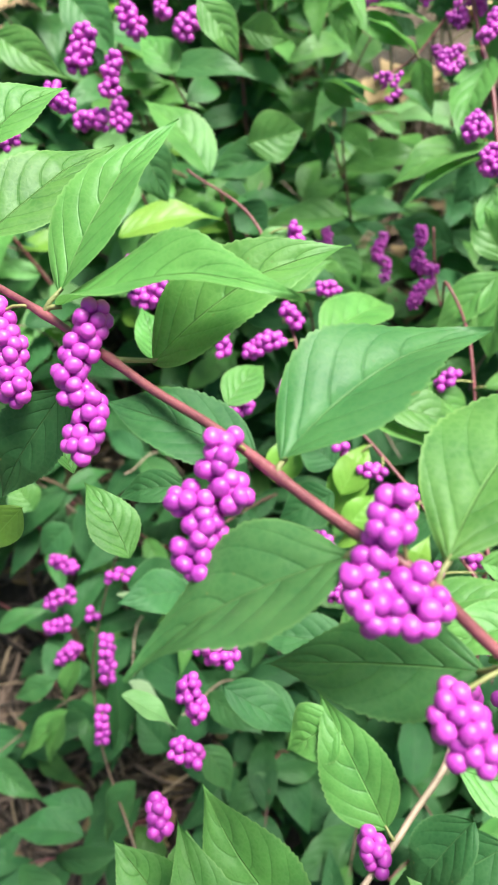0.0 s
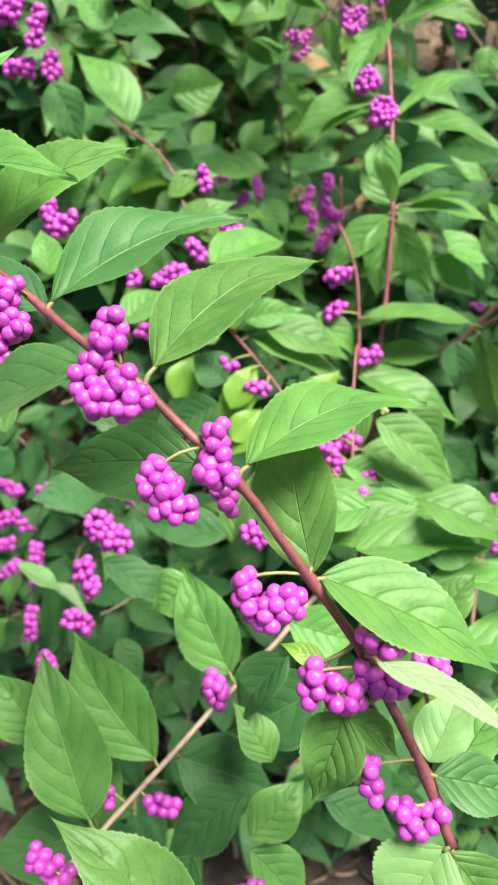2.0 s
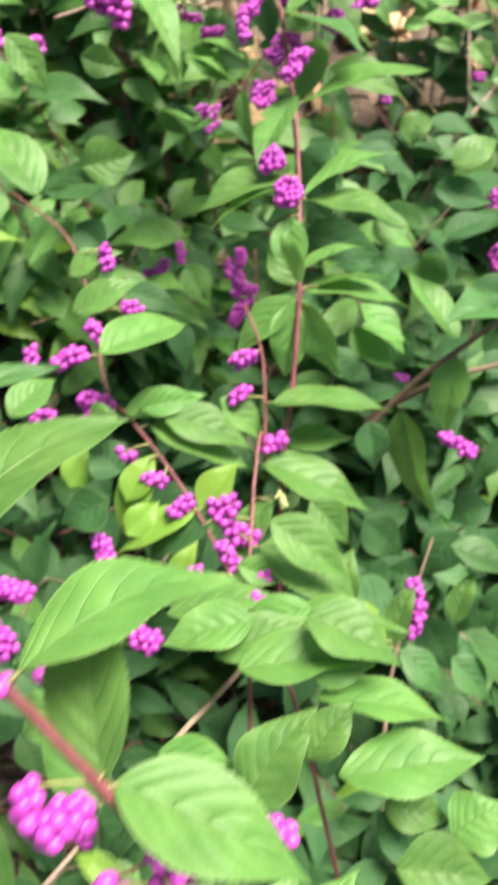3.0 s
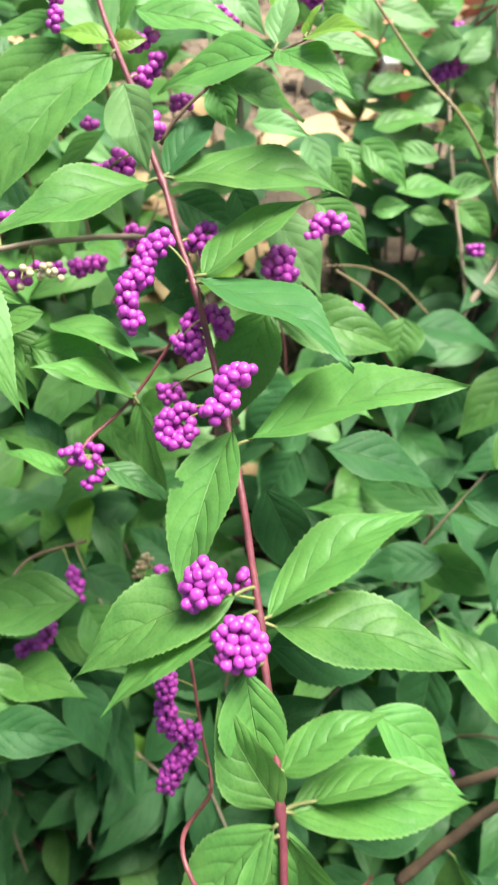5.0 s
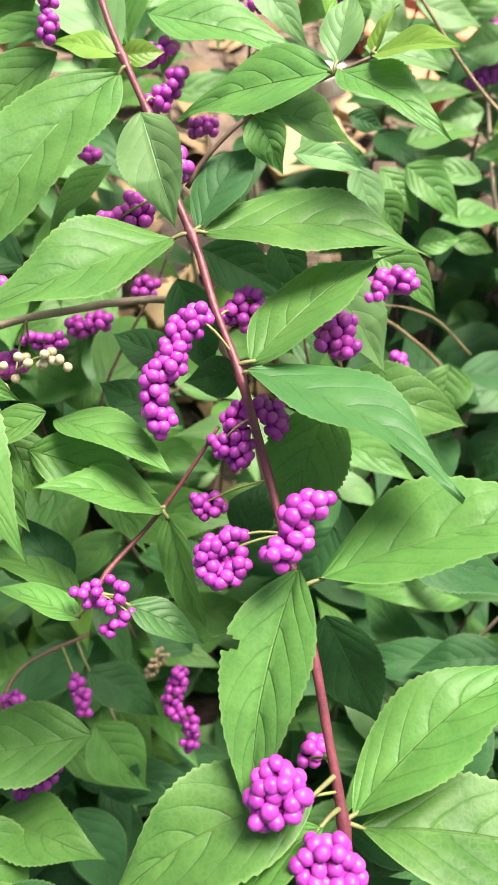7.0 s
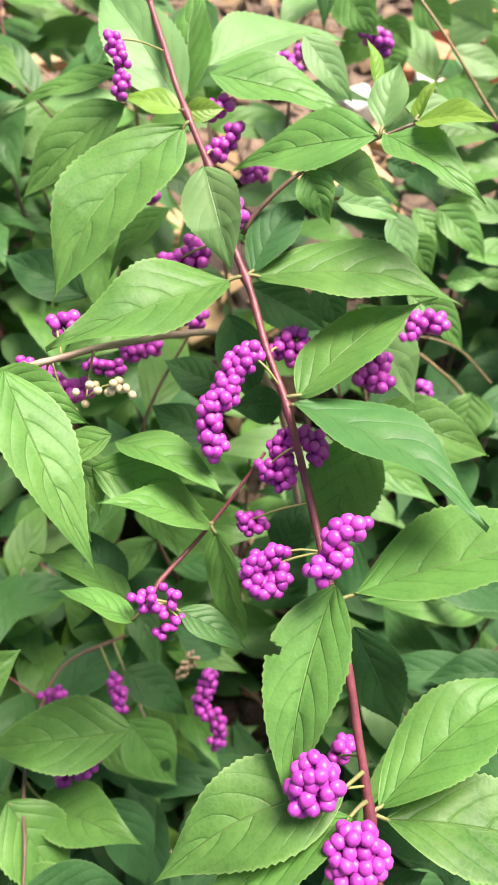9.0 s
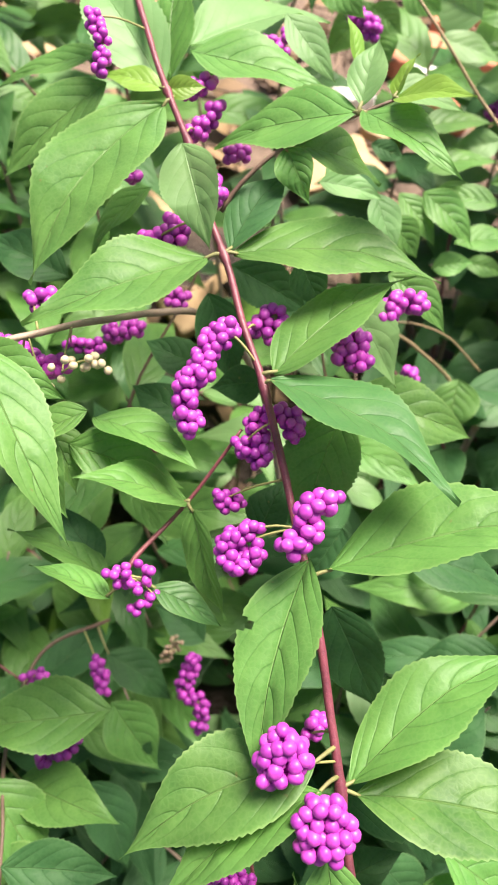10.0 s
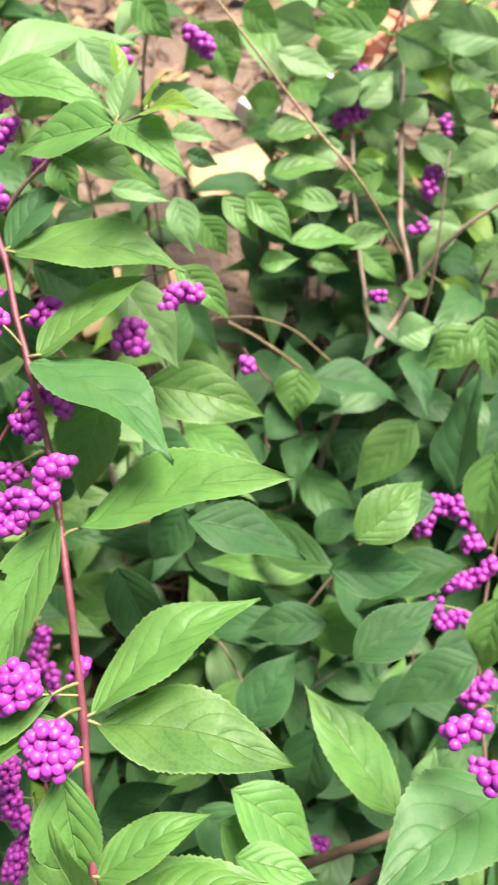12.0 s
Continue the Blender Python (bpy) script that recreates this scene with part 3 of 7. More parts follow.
leaf(tall_branch, (0.1213, 0.4326, 0.4753), (0.1325, 0.4488, 0.4834), 0.0152, (-0.0630, -0.4132, 0.9084), 0.05, 0.31, "deep")
leaf(tall_branch, (0.1351, 0.3093, 0.4593), (0.1702, 0.3228, 0.4688), 0.0178, (-0.3638, 0.3326, 0.8701), 0.05, 0.37, "leaf", foot=(0.1340, 0.3101, 0.4598))
leaf(tall_branch, (0.1305, 0.3312, 0.4249), (0.1591, 0.3402, 0.4274), 0.0144, (-0.0929, 0.0159, 0.9956), 0.03, 0.24, "deep")
leaf(tall_branch, (0.1442, 0.3015, 0.4544), (0.1845, 0.3041, 0.4614), 0.0188, (-0.1655, 0.6973, 0.6974), 0.04, 0.35, "leaf")
leaf(tall_branch, (0.1339, 0.3008, 0.4537), (0.1180, 0.3323, 0.4718), 0.0201, (-0.3220, -0.5880, 0.7420), 0.05, 0.45, "leaf", foot=(0.1342, 0.2999, 0.4530))
leaf(tall_branch, (0.1368, 0.2993, 0.4528), (0.1974, 0.2983, 0.4484), 0.0279, (0.0739, 0.3362, 0.9389), 0.04, 0.29, "leaf", foot=(0.1342, 0.2999, 0.4530))
leaf(tall_branch, (0.1354, 0.2946, 0.4494), (0.1590, 0.2626, 0.4205), 0.0226, (-0.5374, -0.7482, 0.3890), 0.05, 0.20, "leaf", foot=(0.1340, 0.2961, 0.4504))
leaf(tall_branch, (0.1319, 0.2968, 0.4508), (0.0971, 0.2729, 0.4243), 0.0229, (-0.4485, -0.2881, 0.8461), 0.02, 0.35, "leaf", foot=(0.1340, 0.2961, 0.4504))
leaf(tall_branch, (0.1301, 0.2947, 0.4492), (0.1281, 0.2652, 0.4158), 0.0261, (0.2433, -0.7335, 0.6347), 0.04, 0.24, "leaf", foot=(0.1340, 0.2961, 0.4504))
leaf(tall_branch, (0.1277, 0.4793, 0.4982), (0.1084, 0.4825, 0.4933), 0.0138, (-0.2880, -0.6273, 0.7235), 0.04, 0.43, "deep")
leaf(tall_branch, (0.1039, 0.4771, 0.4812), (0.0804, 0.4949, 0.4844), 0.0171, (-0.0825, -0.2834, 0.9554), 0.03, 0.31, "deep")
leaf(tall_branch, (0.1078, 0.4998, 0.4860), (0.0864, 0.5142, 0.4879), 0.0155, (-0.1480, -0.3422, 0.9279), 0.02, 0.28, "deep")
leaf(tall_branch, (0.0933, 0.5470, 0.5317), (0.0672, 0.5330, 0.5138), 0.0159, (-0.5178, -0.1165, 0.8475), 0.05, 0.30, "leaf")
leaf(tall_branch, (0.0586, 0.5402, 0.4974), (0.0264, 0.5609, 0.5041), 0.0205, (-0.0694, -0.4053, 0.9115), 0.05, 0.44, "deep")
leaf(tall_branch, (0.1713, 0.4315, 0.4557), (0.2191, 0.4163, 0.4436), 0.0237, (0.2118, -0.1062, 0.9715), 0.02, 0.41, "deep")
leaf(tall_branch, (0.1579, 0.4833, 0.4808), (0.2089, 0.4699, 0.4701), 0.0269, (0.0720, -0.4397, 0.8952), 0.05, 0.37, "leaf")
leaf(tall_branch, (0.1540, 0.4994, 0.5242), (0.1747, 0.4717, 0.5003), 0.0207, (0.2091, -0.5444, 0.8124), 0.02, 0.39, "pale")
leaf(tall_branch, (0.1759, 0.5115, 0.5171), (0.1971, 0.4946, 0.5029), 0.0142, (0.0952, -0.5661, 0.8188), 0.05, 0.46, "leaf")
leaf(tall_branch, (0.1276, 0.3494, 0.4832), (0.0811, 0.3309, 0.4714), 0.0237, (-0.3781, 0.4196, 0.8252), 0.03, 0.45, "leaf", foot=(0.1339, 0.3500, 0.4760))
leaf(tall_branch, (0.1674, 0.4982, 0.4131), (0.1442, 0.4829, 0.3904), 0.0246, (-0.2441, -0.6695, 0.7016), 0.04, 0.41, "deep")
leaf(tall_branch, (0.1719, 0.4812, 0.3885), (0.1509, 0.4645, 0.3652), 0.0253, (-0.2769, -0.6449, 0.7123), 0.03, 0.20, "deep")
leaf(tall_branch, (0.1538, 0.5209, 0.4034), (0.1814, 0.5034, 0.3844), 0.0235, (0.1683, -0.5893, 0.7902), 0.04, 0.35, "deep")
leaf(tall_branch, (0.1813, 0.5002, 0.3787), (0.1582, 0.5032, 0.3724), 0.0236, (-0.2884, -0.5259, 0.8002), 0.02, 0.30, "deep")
cluster(tall_branch, [(0.1131, 0.4697, 0.5343), (0.1079, 0.4673, 0.5318), (0.1058, 0.4621, 0.5277), (0.1004, 0.4586, 0.5245), (0.0991, 0.4533, 0.5204), (0.1004, 0.4484, 0.5169)], 0.0031, 0.00198, "berry", False, foot=(0.1212, 0.4631, 0.5281))
cluster(tall_branch, [(0.1245, 0.4810, 0.5241), (0.1310, 0.4832, 0.5265), (0.1279, 0.4784, 0.5226)], 0.0028, 0.00195, "berry", True, foot=(0.1197, 0.4718, 0.5309))
cluster(tall_branch, [(0.1156, 0.4448, 0.5087), (0.1215, 0.4421, 0.5074), (0.1212, 0.4498, 0.5131), (0.1300, 0.4509, 0.5150), (0.1323, 0.4471, 0.5125)], 0.0027, 0.00179, "berry", True, foot=(0.1250, 0.4440, 0.5185))
cluster(tall_branch, [(0.1103, 0.4361, 0.4933), (0.1125, 0.4349, 0.4926)], 0.0031, 0.00173, "berry", True, count=15, foot=(0.0990, 0.4378, 0.4903))
cluster(tall_branch, [(0.1168, 0.4186, 0.5030), (0.1100, 0.4173, 0.5012), (0.1082, 0.4134, 0.4980), (0.1123, 0.4099, 0.4960), (0.1178, 0.4135, 0.4993)], 0.0018, 0.00188, "berry", False, foot=(0.1290, 0.4160, 0.5048))
cluster(tall_branch, [(0.1357, 0.4118, 0.5255), (0.1304, 0.4113, 0.5244), (0.1293, 0.4066, 0.5209), (0.1246, 0.4036, 0.5180)], 0.0026, 0.00209, "berry", False, foot=(0.1296, 0.4120, 0.5032))
cluster(tall_branch, [(0.1143, 0.3538, 0.4942), (0.1176, 0.3587, 0.4982), (0.1202, 0.3549, 0.4957)], 0.0037, 0.00204, "berry", False, foot=(0.1337, 0.3560, 0.4790))
cluster(tall_branch, [(0.1221, 0.3410, 0.4877), (0.1266, 0.3434, 0.4900), (0.1307, 0.3397, 0.4877), (0.1275, 0.3360, 0.4846), (0.1232, 0.3370, 0.4849)], 0.0031, 0.00203, "berry", False, foot=(0.1340, 0.3440, 0.4735))
cluster(tall_branch, [(0.1297, 0.3688, 0.4665), (0.1323, 0.3711, 0.4686)], 0.0019, 0.00187, "berry", False, foot=(0.1333, 0.3640, 0.4830))
cluster(tall_branch, [(0.1136, 0.5187, 0.5505), (0.1138, 0.5165, 0.5489)], 0.0019, 0.00221, "berry", False, foot=(0.1102, 0.5183, 0.5475))
cluster(tall_branch, [(0.0912, 0.5146, 0.5324), (0.0997, 0.5152, 0.5339), (0.1010, 0.5188, 0.5368)], 0.0029, 0.00212, "berry", False, foot=(0.1121, 0.5096, 0.5441))
cluster(tall_branch, [(0.0770, 0.5754, 0.5783), (0.0802, 0.5682, 0.5734), (0.0792, 0.5609, 0.5678)], 0.0021, 0.00175, "berry", True, foot=(0.0956, 0.5804, 0.5710))
cluster(tall_branch, [(0.1081, 0.5633, 0.5582), (0.1161, 0.5656, 0.5608)], 0.0019, 0.00202, "berry", True, foot=(0.1012, 0.5554, 0.5611))
cluster(tall_branch, [(0.1101, 0.5521, 0.5501), (0.1174, 0.5568, 0.5545)], 0.0027, 0.00202, "berry", True, foot=(0.1051, 0.5412, 0.5562))
cluster(tall_branch, [(0.1234, 0.5625, 0.5344), (0.1276, 0.5620, 0.5346)], 0.0022, 0.00198, "berry", True)
cluster(tall_branch, [(0.0991, 0.5278, 0.4931), (0.1013, 0.5284, 0.4939)], 0.0027, 0.00205, "berry", True)
cluster(tall_branch, [(0.0727, 0.5282, 0.4777), (0.0830, 0.5289, 0.4795)], 0.0028, 0.00212, "berry", True)
cluster(tall_branch, [(0.0852, 0.5600, 0.5278), (0.0873, 0.5597, 0.5279)], 0.0018, 0.00198, "berry", True)
cluster(tall_branch, [(0.1111, 0.4159, 0.4978), (0.1139, 0.4134, 0.4963)], 0.0013, 0.00190, "berry", False, count=6, foot=(0.1290, 0.4160, 0.5048))

# thin reddish beautyberry branch with lime green leaves
red_branch = branch("thin reddish beautyberry branch with lime green leaves", [(-0.0342, 0.3605, 0.4672), (0.0050, 0.3257, 0.4560), (0.0295, 0.2470, 0.4259), (0.0435, 0.2285, 0.4254), (0.0754, 0.1876, 0.4159), (0.1022, 0.1382, 0.4125), (0.1287, 0.0882, 0.4024), (0.1523, 0.0222, 0.3446)], 0.00090, "red")
leaf(red_branch, (0.0004, 0.1128, 0.3733), (-0.0244, 0.1368, 0.3810), 0.0189, (0.2042, -0.1028, 0.9735), 0.04, 0.44, "deep")
leaf(red_branch, (0.0457, 0.1163, 0.3992), (-0.0032, 0.1265, 0.3948), 0.0231, (-0.0792, 0.0480, 0.9957), 0.03, 0.44, "deep")
leaf(red_branch, (0.0211, 0.0892, 0.3816), (-0.0121, 0.1043, 0.3833), 0.0180, (0.0261, -0.0581, 0.9980), 0.04, 0.28, "deep")
leaf(red_branch, (-0.0303, 0.1553, 0.3679), (-0.0628, 0.1414, 0.3853), 0.0244, (0.4752, -0.0088, 0.8798), 0.03, 0.25, "deep")
leaf(red_branch, (-0.0397, 0.1117, 0.4930), (-0.0560, 0.1365, 0.5030), 0.0178, (0.3105, -0.1706, 0.9351), 0.02, 0.24, "leaf")
leaf(red_branch, (-0.0225, 0.1422, 0.4900), (-0.0499, 0.1416, 0.4830), 0.0130, (-0.2321, -0.2554, 0.9386), 0.04, 0.46, "deep")
leaf(red_branch, (-0.0664, 0.1105, 0.5288), (-0.0792, 0.1012, 0.5180), 0.0119, (-0.1311, -0.6695, 0.7311), 0.02, 0.21, "young")
leaf(red_branch, (-0.0561, 0.1294, 0.5176), (-0.0663, 0.1483, 0.5255), 0.0105, (0.5494, -0.0525, 0.8339), 0.05, 0.34, "leaf")
leaf(red_branch, (0.0400, 0.2314, 0.4253), (0.0841, 0.2428, 0.4310), 0.0211, (-0.1506, 0.0944, 0.9841), 0.03, 0.26, "leaf", foot=(0.0412, 0.2315, 0.4255))
leaf(red_branch, (0.0546, 0.2059, 0.4187), (0.0375, 0.1784, 0.3917), 0.0195, (-0.2408, -0.6012, 0.7620), 0.04, 0.41, "young", foot=(0.0594, 0.2080, 0.4207))
leaf(red_branch, (0.0799, 0.1783, 0.4145), (0.0370, 0.1642, 0.3951), 0.0226, (-0.4460, 0.1429, 0.8836), 0.03, 0.31, "young", foot=(0.0798, 0.1794, 0.4153))
leaf(red_branch, (0.0833, 0.1786, 0.4149), (0.1019, 0.2005, 0.4287), 0.0194, (-0.2695, -0.3375, 0.9019), 0.02, 0.44, "young", foot=(0.0798, 0.1794, 0.4153))
leaf(red_branch, (0.0531, 0.2239, 0.4258), (0.1087, 0.2092, 0.4108), 0.0273, (0.3156, 0.2672, 0.9105), 0.02, 0.33, "leaf", foot=(0.0488, 0.2216, 0.4239))
leaf(red_branch, (0.0901, 0.1731, 0.4166), (0.0513, 0.1558, 0.3896), 0.0231, (-0.5947, 0.0830, 0.7996), 0.05, 0.23, "deep", foot=(0.0843, 0.1711, 0.4147))
leaf(red_branch, (0.0079, 0.2898, 0.4406), (0.0447, 0.3085, 0.4518), 0.0197, (-0.1371, -0.2939, 0.9460), 0.04, 0.45, "leaf")
leaf(red_branch, (0.0034, 0.3107, 0.4492), (0.0338, 0.3248, 0.4575), 0.0159, (-0.1519, -0.2363, 0.9597), 0.04, 0.40, "leaf", foot=(0.0091, 0.3126, 0.4510))
leaf(red_branch, (0.0257, 0.3538, 0.3965), (0.0650, 0.3479, 0.3839), 0.0200, (0.2350, -0.3598, 0.9029), 0.02, 0.31, "deep")
leaf(red_branch, (0.0473, 0.1142, 0.3928), (0.0562, 0.1450, 0.4119), 0.0172, (-0.4764, -0.3596, 0.8023), 0.02, 0.42, "leaf")
leaf(red_branch, (0.0725, 0.1419, 0.4053), (0.0821, 0.1609, 0.4171), 0.0128, (-0.2634, -0.4126, 0.8720), 0.03, 0.32, "young")
leaf(red_branch, (0.0501, 0.2270, 0.4359), (0.0827, 0.2366, 0.4341), 0.0162, (0.1726, -0.4221, 0.8900), 0.05, 0.42, "leaf")
leaf(red_branch, (0.0620, 0.2235, 0.4336), (0.1107, 0.2142, 0.4210), 0.0235, (0.2155, -0.1664, 0.9622), 0.05, 0.32, "leaf")
leaf(red_branch, (0.0441, 0.1863, 0.4094), (0.0586, 0.2103, 0.4215), 0.0177, (-0.1430, -0.3739, 0.9164), 0.03, 0.39, "young")
leaf(red_branch, (0.0447, 0.1705, 0.4035), (0.0616, 0.1866, 0.4110), 0.0169, (0.0993, -0.5058, 0.8569), 0.03, 0.28, "young")
leaf(red_branch, (0.0119, 0.1972, 0.4046), (0.0257, 0.2207, 0.4165), 0.0190, (0.1641, -0.5183, 0.8393), 0.03, 0.24, "young")
leaf(red_branch, (-0.0597, 0.2254, 0.4117), (-0.0306, 0.2389, 0.4127), 0.0261, (0.2692, -0.6312, 0.7275), 0.03, 0.46, "deep")
leaf(red_branch, (0.0262, 0.2135, 0.4407), (0.0411, 0.2178, 0.4429), 0.0179, (0.0127, -0.4893, 0.8720), 0.05, 0.36, "leaf")
leaf(red_branch, (0.0388, 0.1772, 0.4265), (0.0130, 0.1691, 0.4152), 0.0224, (-0.2138, -0.4970, 0.8410), 0.03, 0.29, "deep")
leaf(red_branch, (0.0417, 0.1984, 0.4176), (0.0227, 0.2126, 0.4242), 0.0238, (0.1174, -0.2806, 0.9526), 0.02, 0.27, "deep")
leaf(red_branch, (-0.0375, 0.1987, 0.4929), (-0.0438, 0.2205, 0.5025), 0.0142, (0.3077, -0.3076, 0.9004), 0.05, 0.43, "leaf")
leaf(red_branch, (-0.0103, 0.2074, 0.4524), (0.0078, 0.2383, 0.4476), 0.0192, (0.2054, 0.0307, 0.9782), 0.03, 0.40, "leaf")
leaf(red_branch, (-0.0625, 0.2872, 0.4816), (-0.0128, 0.3045, 0.4812), 0.0242, (0.0035, 0.0130, 0.9999), 0.05, 0.38, "young")
leaf(red_branch, (0.0327, 0.2347, 0.4688), (0.0743, 0.2807, 0.4486), 0.0300, (0.1541, 0.2767, 0.9485), 0.04, 0.45, "leaf")
leaf(red_branch, (0.0183, 0.4020, 0.4521), (-0.0315, 0.3963, 0.4354), 0.0243, (-0.2322, -0.4714, 0.8508), 0.04, 0.45, "mid")
leaf(red_branch, (-0.0544, 0.3271, 0.5096), (-0.0390, 0.3051, 0.4848), 0.0233, (0.0564, -0.7283, 0.6829), 0.04, 0.23, "mid")
leaf(red_branch, (-0.0682, 0.1747, 0.3296), (-0.0274, 0.1816, 0.3294), 0.0270, (0.0759, -0.4187, 0.9050), 0.05, 0.25, "deep")
cluster(red_branch, [(-0.0222, 0.1237, 0.3926), (-0.0117, 0.1167, 0.3879)], 0.0061, 0.00262, "berry", True)
cluster(red_branch, [(-0.0266, 0.1009, 0.3896), (-0.0234, 0.0926, 0.3841)], 0.0043, 0.00242, "berry", True)
cluster(red_branch, [(-0.0291, 0.0756, 0.3849), (-0.0234, 0.0734, 0.3835)], 0.0036, 0.00235, "berry", True)
cluster(red_branch, [(-0.0128, 0.1439, 0.3937), (-0.0052, 0.1416, 0.3922)], 0.0045, 0.00255, "berry", True)
cluster(red_branch, [(0.0020, 0.2593, 0.4322), (0.0132, 0.2637, 0.4350)], 0.0036, 0.00259, "berry", True, foot=(0.0234, 0.2667, 0.4334))
cluster(red_branch, [(0.0249, 0.2262, 0.4221), (0.0312, 0.2264, 0.4222)], 0.0030, 0.00238, "berry", True, foot=(0.0377, 0.2362, 0.4256))
cluster(red_branch, [(-0.0132, 0.2659, 0.4340), (-0.0136, 0.2605, 0.4304)], 0.0024, 0.00245, "berry", True)
cluster(red_branch, [(-0.0556, 0.2721, 0.4782), (-0.0505, 0.2585, 0.4692), (-0.0417, 0.2625, 0.4718)], 0.0034, 0.00240, "berry", True)
cluster(red_branch, [(0.0637, 0.1939, 0.4167), (0.0560, 0.1962, 0.4183)], 0.0023, 0.00231, "berry", True, foot=(0.0647, 0.2012, 0.4191))
cluster(red_branch, [(-0.0061, 0.2315, 0.4194), (-0.0029, 0.2330, 0.4203)], 0.0036, 0.00256, "berry", True)
cluster(red_branch, [(-0.0375, 0.0527, 0.3906), (-0.0352, 0.0453, 0.3855)], 0.0029, 0.00276, "berry", False)
cluster(red_branch, [(0.0407, 0.2086, 0.4196), (0.0447, 0.2074, 0.4189)], 0.0028, 0.00251, "berry", True, foot=(0.0541, 0.2148, 0.4223))
cluster(red_branch, [(0.0218, 0.2288, 0.4200), (0.0300, 0.2351, 0.4254), (0.0191, 0.2377, 0.4266)], 0.0045, 0.00258, "berry", True, foot=(0.0342, 0.2408, 0.4258))
cluster(red_branch, [(0.0704, 0.1781, 0.4139), (0.0756, 0.1820, 0.4172)], 0.0027, 0.00242, "berry", True, foot=(0.0776, 0.1835, 0.4156))
cluster(red_branch, [(0.0336, 0.1632, 0.4086), (0.0385, 0.1509, 0.3996), (0.0398, 0.1429, 0.3935)], 0.0033, 0.00213, "berry", True)
cluster(red_branch, [(0.0567, 0.1169, 0.4017), (0.0626, 0.1149, 0.4005)], 0.0042, 0.00244, "berry", True)
cluster(red_branch, [(0.0241, 0.3214, 0.4592), (0.0255, 0.3144, 0.4539)], 0.0027, 0.00235, "berry", True, foot=(0.0071, 0.3192, 0.4535))
cluster(red_branch, [(0.0377, 0.2887, 0.4469), (0.0435, 0.2886, 0.4471)], 0.0027, 0.00216, "berry", True, foot=(0.0172, 0.2864, 0.4410))
cluster(red_branch, [(0.0202, 0.2769, 0.4418), (0.0244, 0.2722, 0.4385)], 0.0031, 0.00240, "berry", True, foot=(0.0213, 0.2733, 0.4359))

# slender red beautyberry branch with hanging berry clusters
inner_branch = branch("slender red beautyberry branch with hanging berry clusters", [(0.1098, 0.3615, 0.4274), (0.1119, 0.3392, 0.4070), (0.1138, 0.3203, 0.4030), (0.1039, 0.2954, 0.4445), (0.1142, 0.2670, 0.4318), (0.1164, 0.2174, 0.4052), (0.1137, 0.2242, 0.4205), (0.1100, 0.1919, 0.4171), (0.1080, 0.1441, 0.4120), (0.1083, 0.1080, 0.4160), (0.1094, 0.0663, 0.3970)], 0.00090, "red")
leaf(inner_branch, (0.1149, 0.2164, 0.4044), (0.1788, 0.1950, 0.3922), 0.0315, (0.2246, 0.1177, 0.9673), 0.04, 0.40, "leaf", foot=(0.1164, 0.2174, 0.4052))
leaf(inner_branch, (0.1130, 0.1599, 0.4139), (0.1635, 0.1330, 0.4042), 0.0349, (0.1753, -0.0265, 0.9842), 0.03, 0.38, "leaf", foot=(0.1087, 0.1600, 0.4137))
leaf(inner_branch, (0.0692, 0.1243, 0.4128), (0.1233, 0.1279, 0.4259), 0.0257, (-0.2402, 0.4101, 0.8799), 0.03, 0.33, "leaf")
leaf(inner_branch, (0.1193, 0.1185, 0.4143), (0.1808, 0.1160, 0.4242), 0.0287, (-0.0979, 0.6276, 0.7724), 0.05, 0.38, "leaf")
leaf(inner_branch, (0.1388, 0.1850, 0.4163), (0.1600, 0.1674, 0.4005), 0.0210, (0.1791, -0.5313, 0.8280), 0.03, 0.45, "leaf")
leaf(inner_branch, (0.1195, 0.1847, 0.4175), (0.0968, 0.1617, 0.3936), 0.0185, (-0.4934, -0.3412, 0.8001), 0.04, 0.35, "leaf")
leaf(inner_branch, (0.1192, 0.2416, 0.4241), (0.1871, 0.2429, 0.4210), 0.0313, (0.0305, 0.4741, 0.8799), 0.02, 0.34, "leaf")
leaf(inner_branch, (0.1278, 0.2291, 0.4026), (0.1693, 0.2371, 0.4009), 0.0195, (0.0323, 0.0350, 0.9989), 0.03, 0.37, "leaf")
leaf(inner_branch, (0.1804, 0.2598, 0.3852), (0.1860, 0.2375, 0.3608), 0.0208, (0.0244, -0.7367, 0.6758), 0.03, 0.41, "deep")
leaf(inner_branch, (0.0907, 0.2476, 0.4205), (0.1205, 0.2305, 0.3997), 0.0185, (0.4363, -0.2785, 0.8556), 0.04, 0.41, "leaf")
leaf(inner_branch, (0.1100, 0.1099, 0.4427), (0.0688, 0.1007, 0.4386), 0.0239, (-0.1235, 0.1130, 0.9859), 0.03, 0.37, "leaf")
leaf(inner_branch, (0.1307, 0.1076, 0.4550), (0.1704, 0.0897, 0.4496), 0.0272, (0.1678, 0.0766, 0.9828), 0.04, 0.42, "leaf")
leaf(inner_branch, (0.1501, 0.1467, 0.3727), (0.1641, 0.1731, 0.3893), 0.0245, (-0.1981, -0.4436, 0.8741), 0.03, 0.42, "leaf")
leaf(inner_branch, (0.0879, 0.1553, 0.3752), (0.1259, 0.1670, 0.3764), 0.0183, (-0.0916, 0.1953, 0.9765), 0.05, 0.38, "deep")
leaf(inner_branch, (0.1365, 0.1234, 0.4272), (0.0982, 0.1129, 0.4155), 0.0212, (-0.2256, -0.2253, 0.9478), 0.05, 0.45, "leaf")
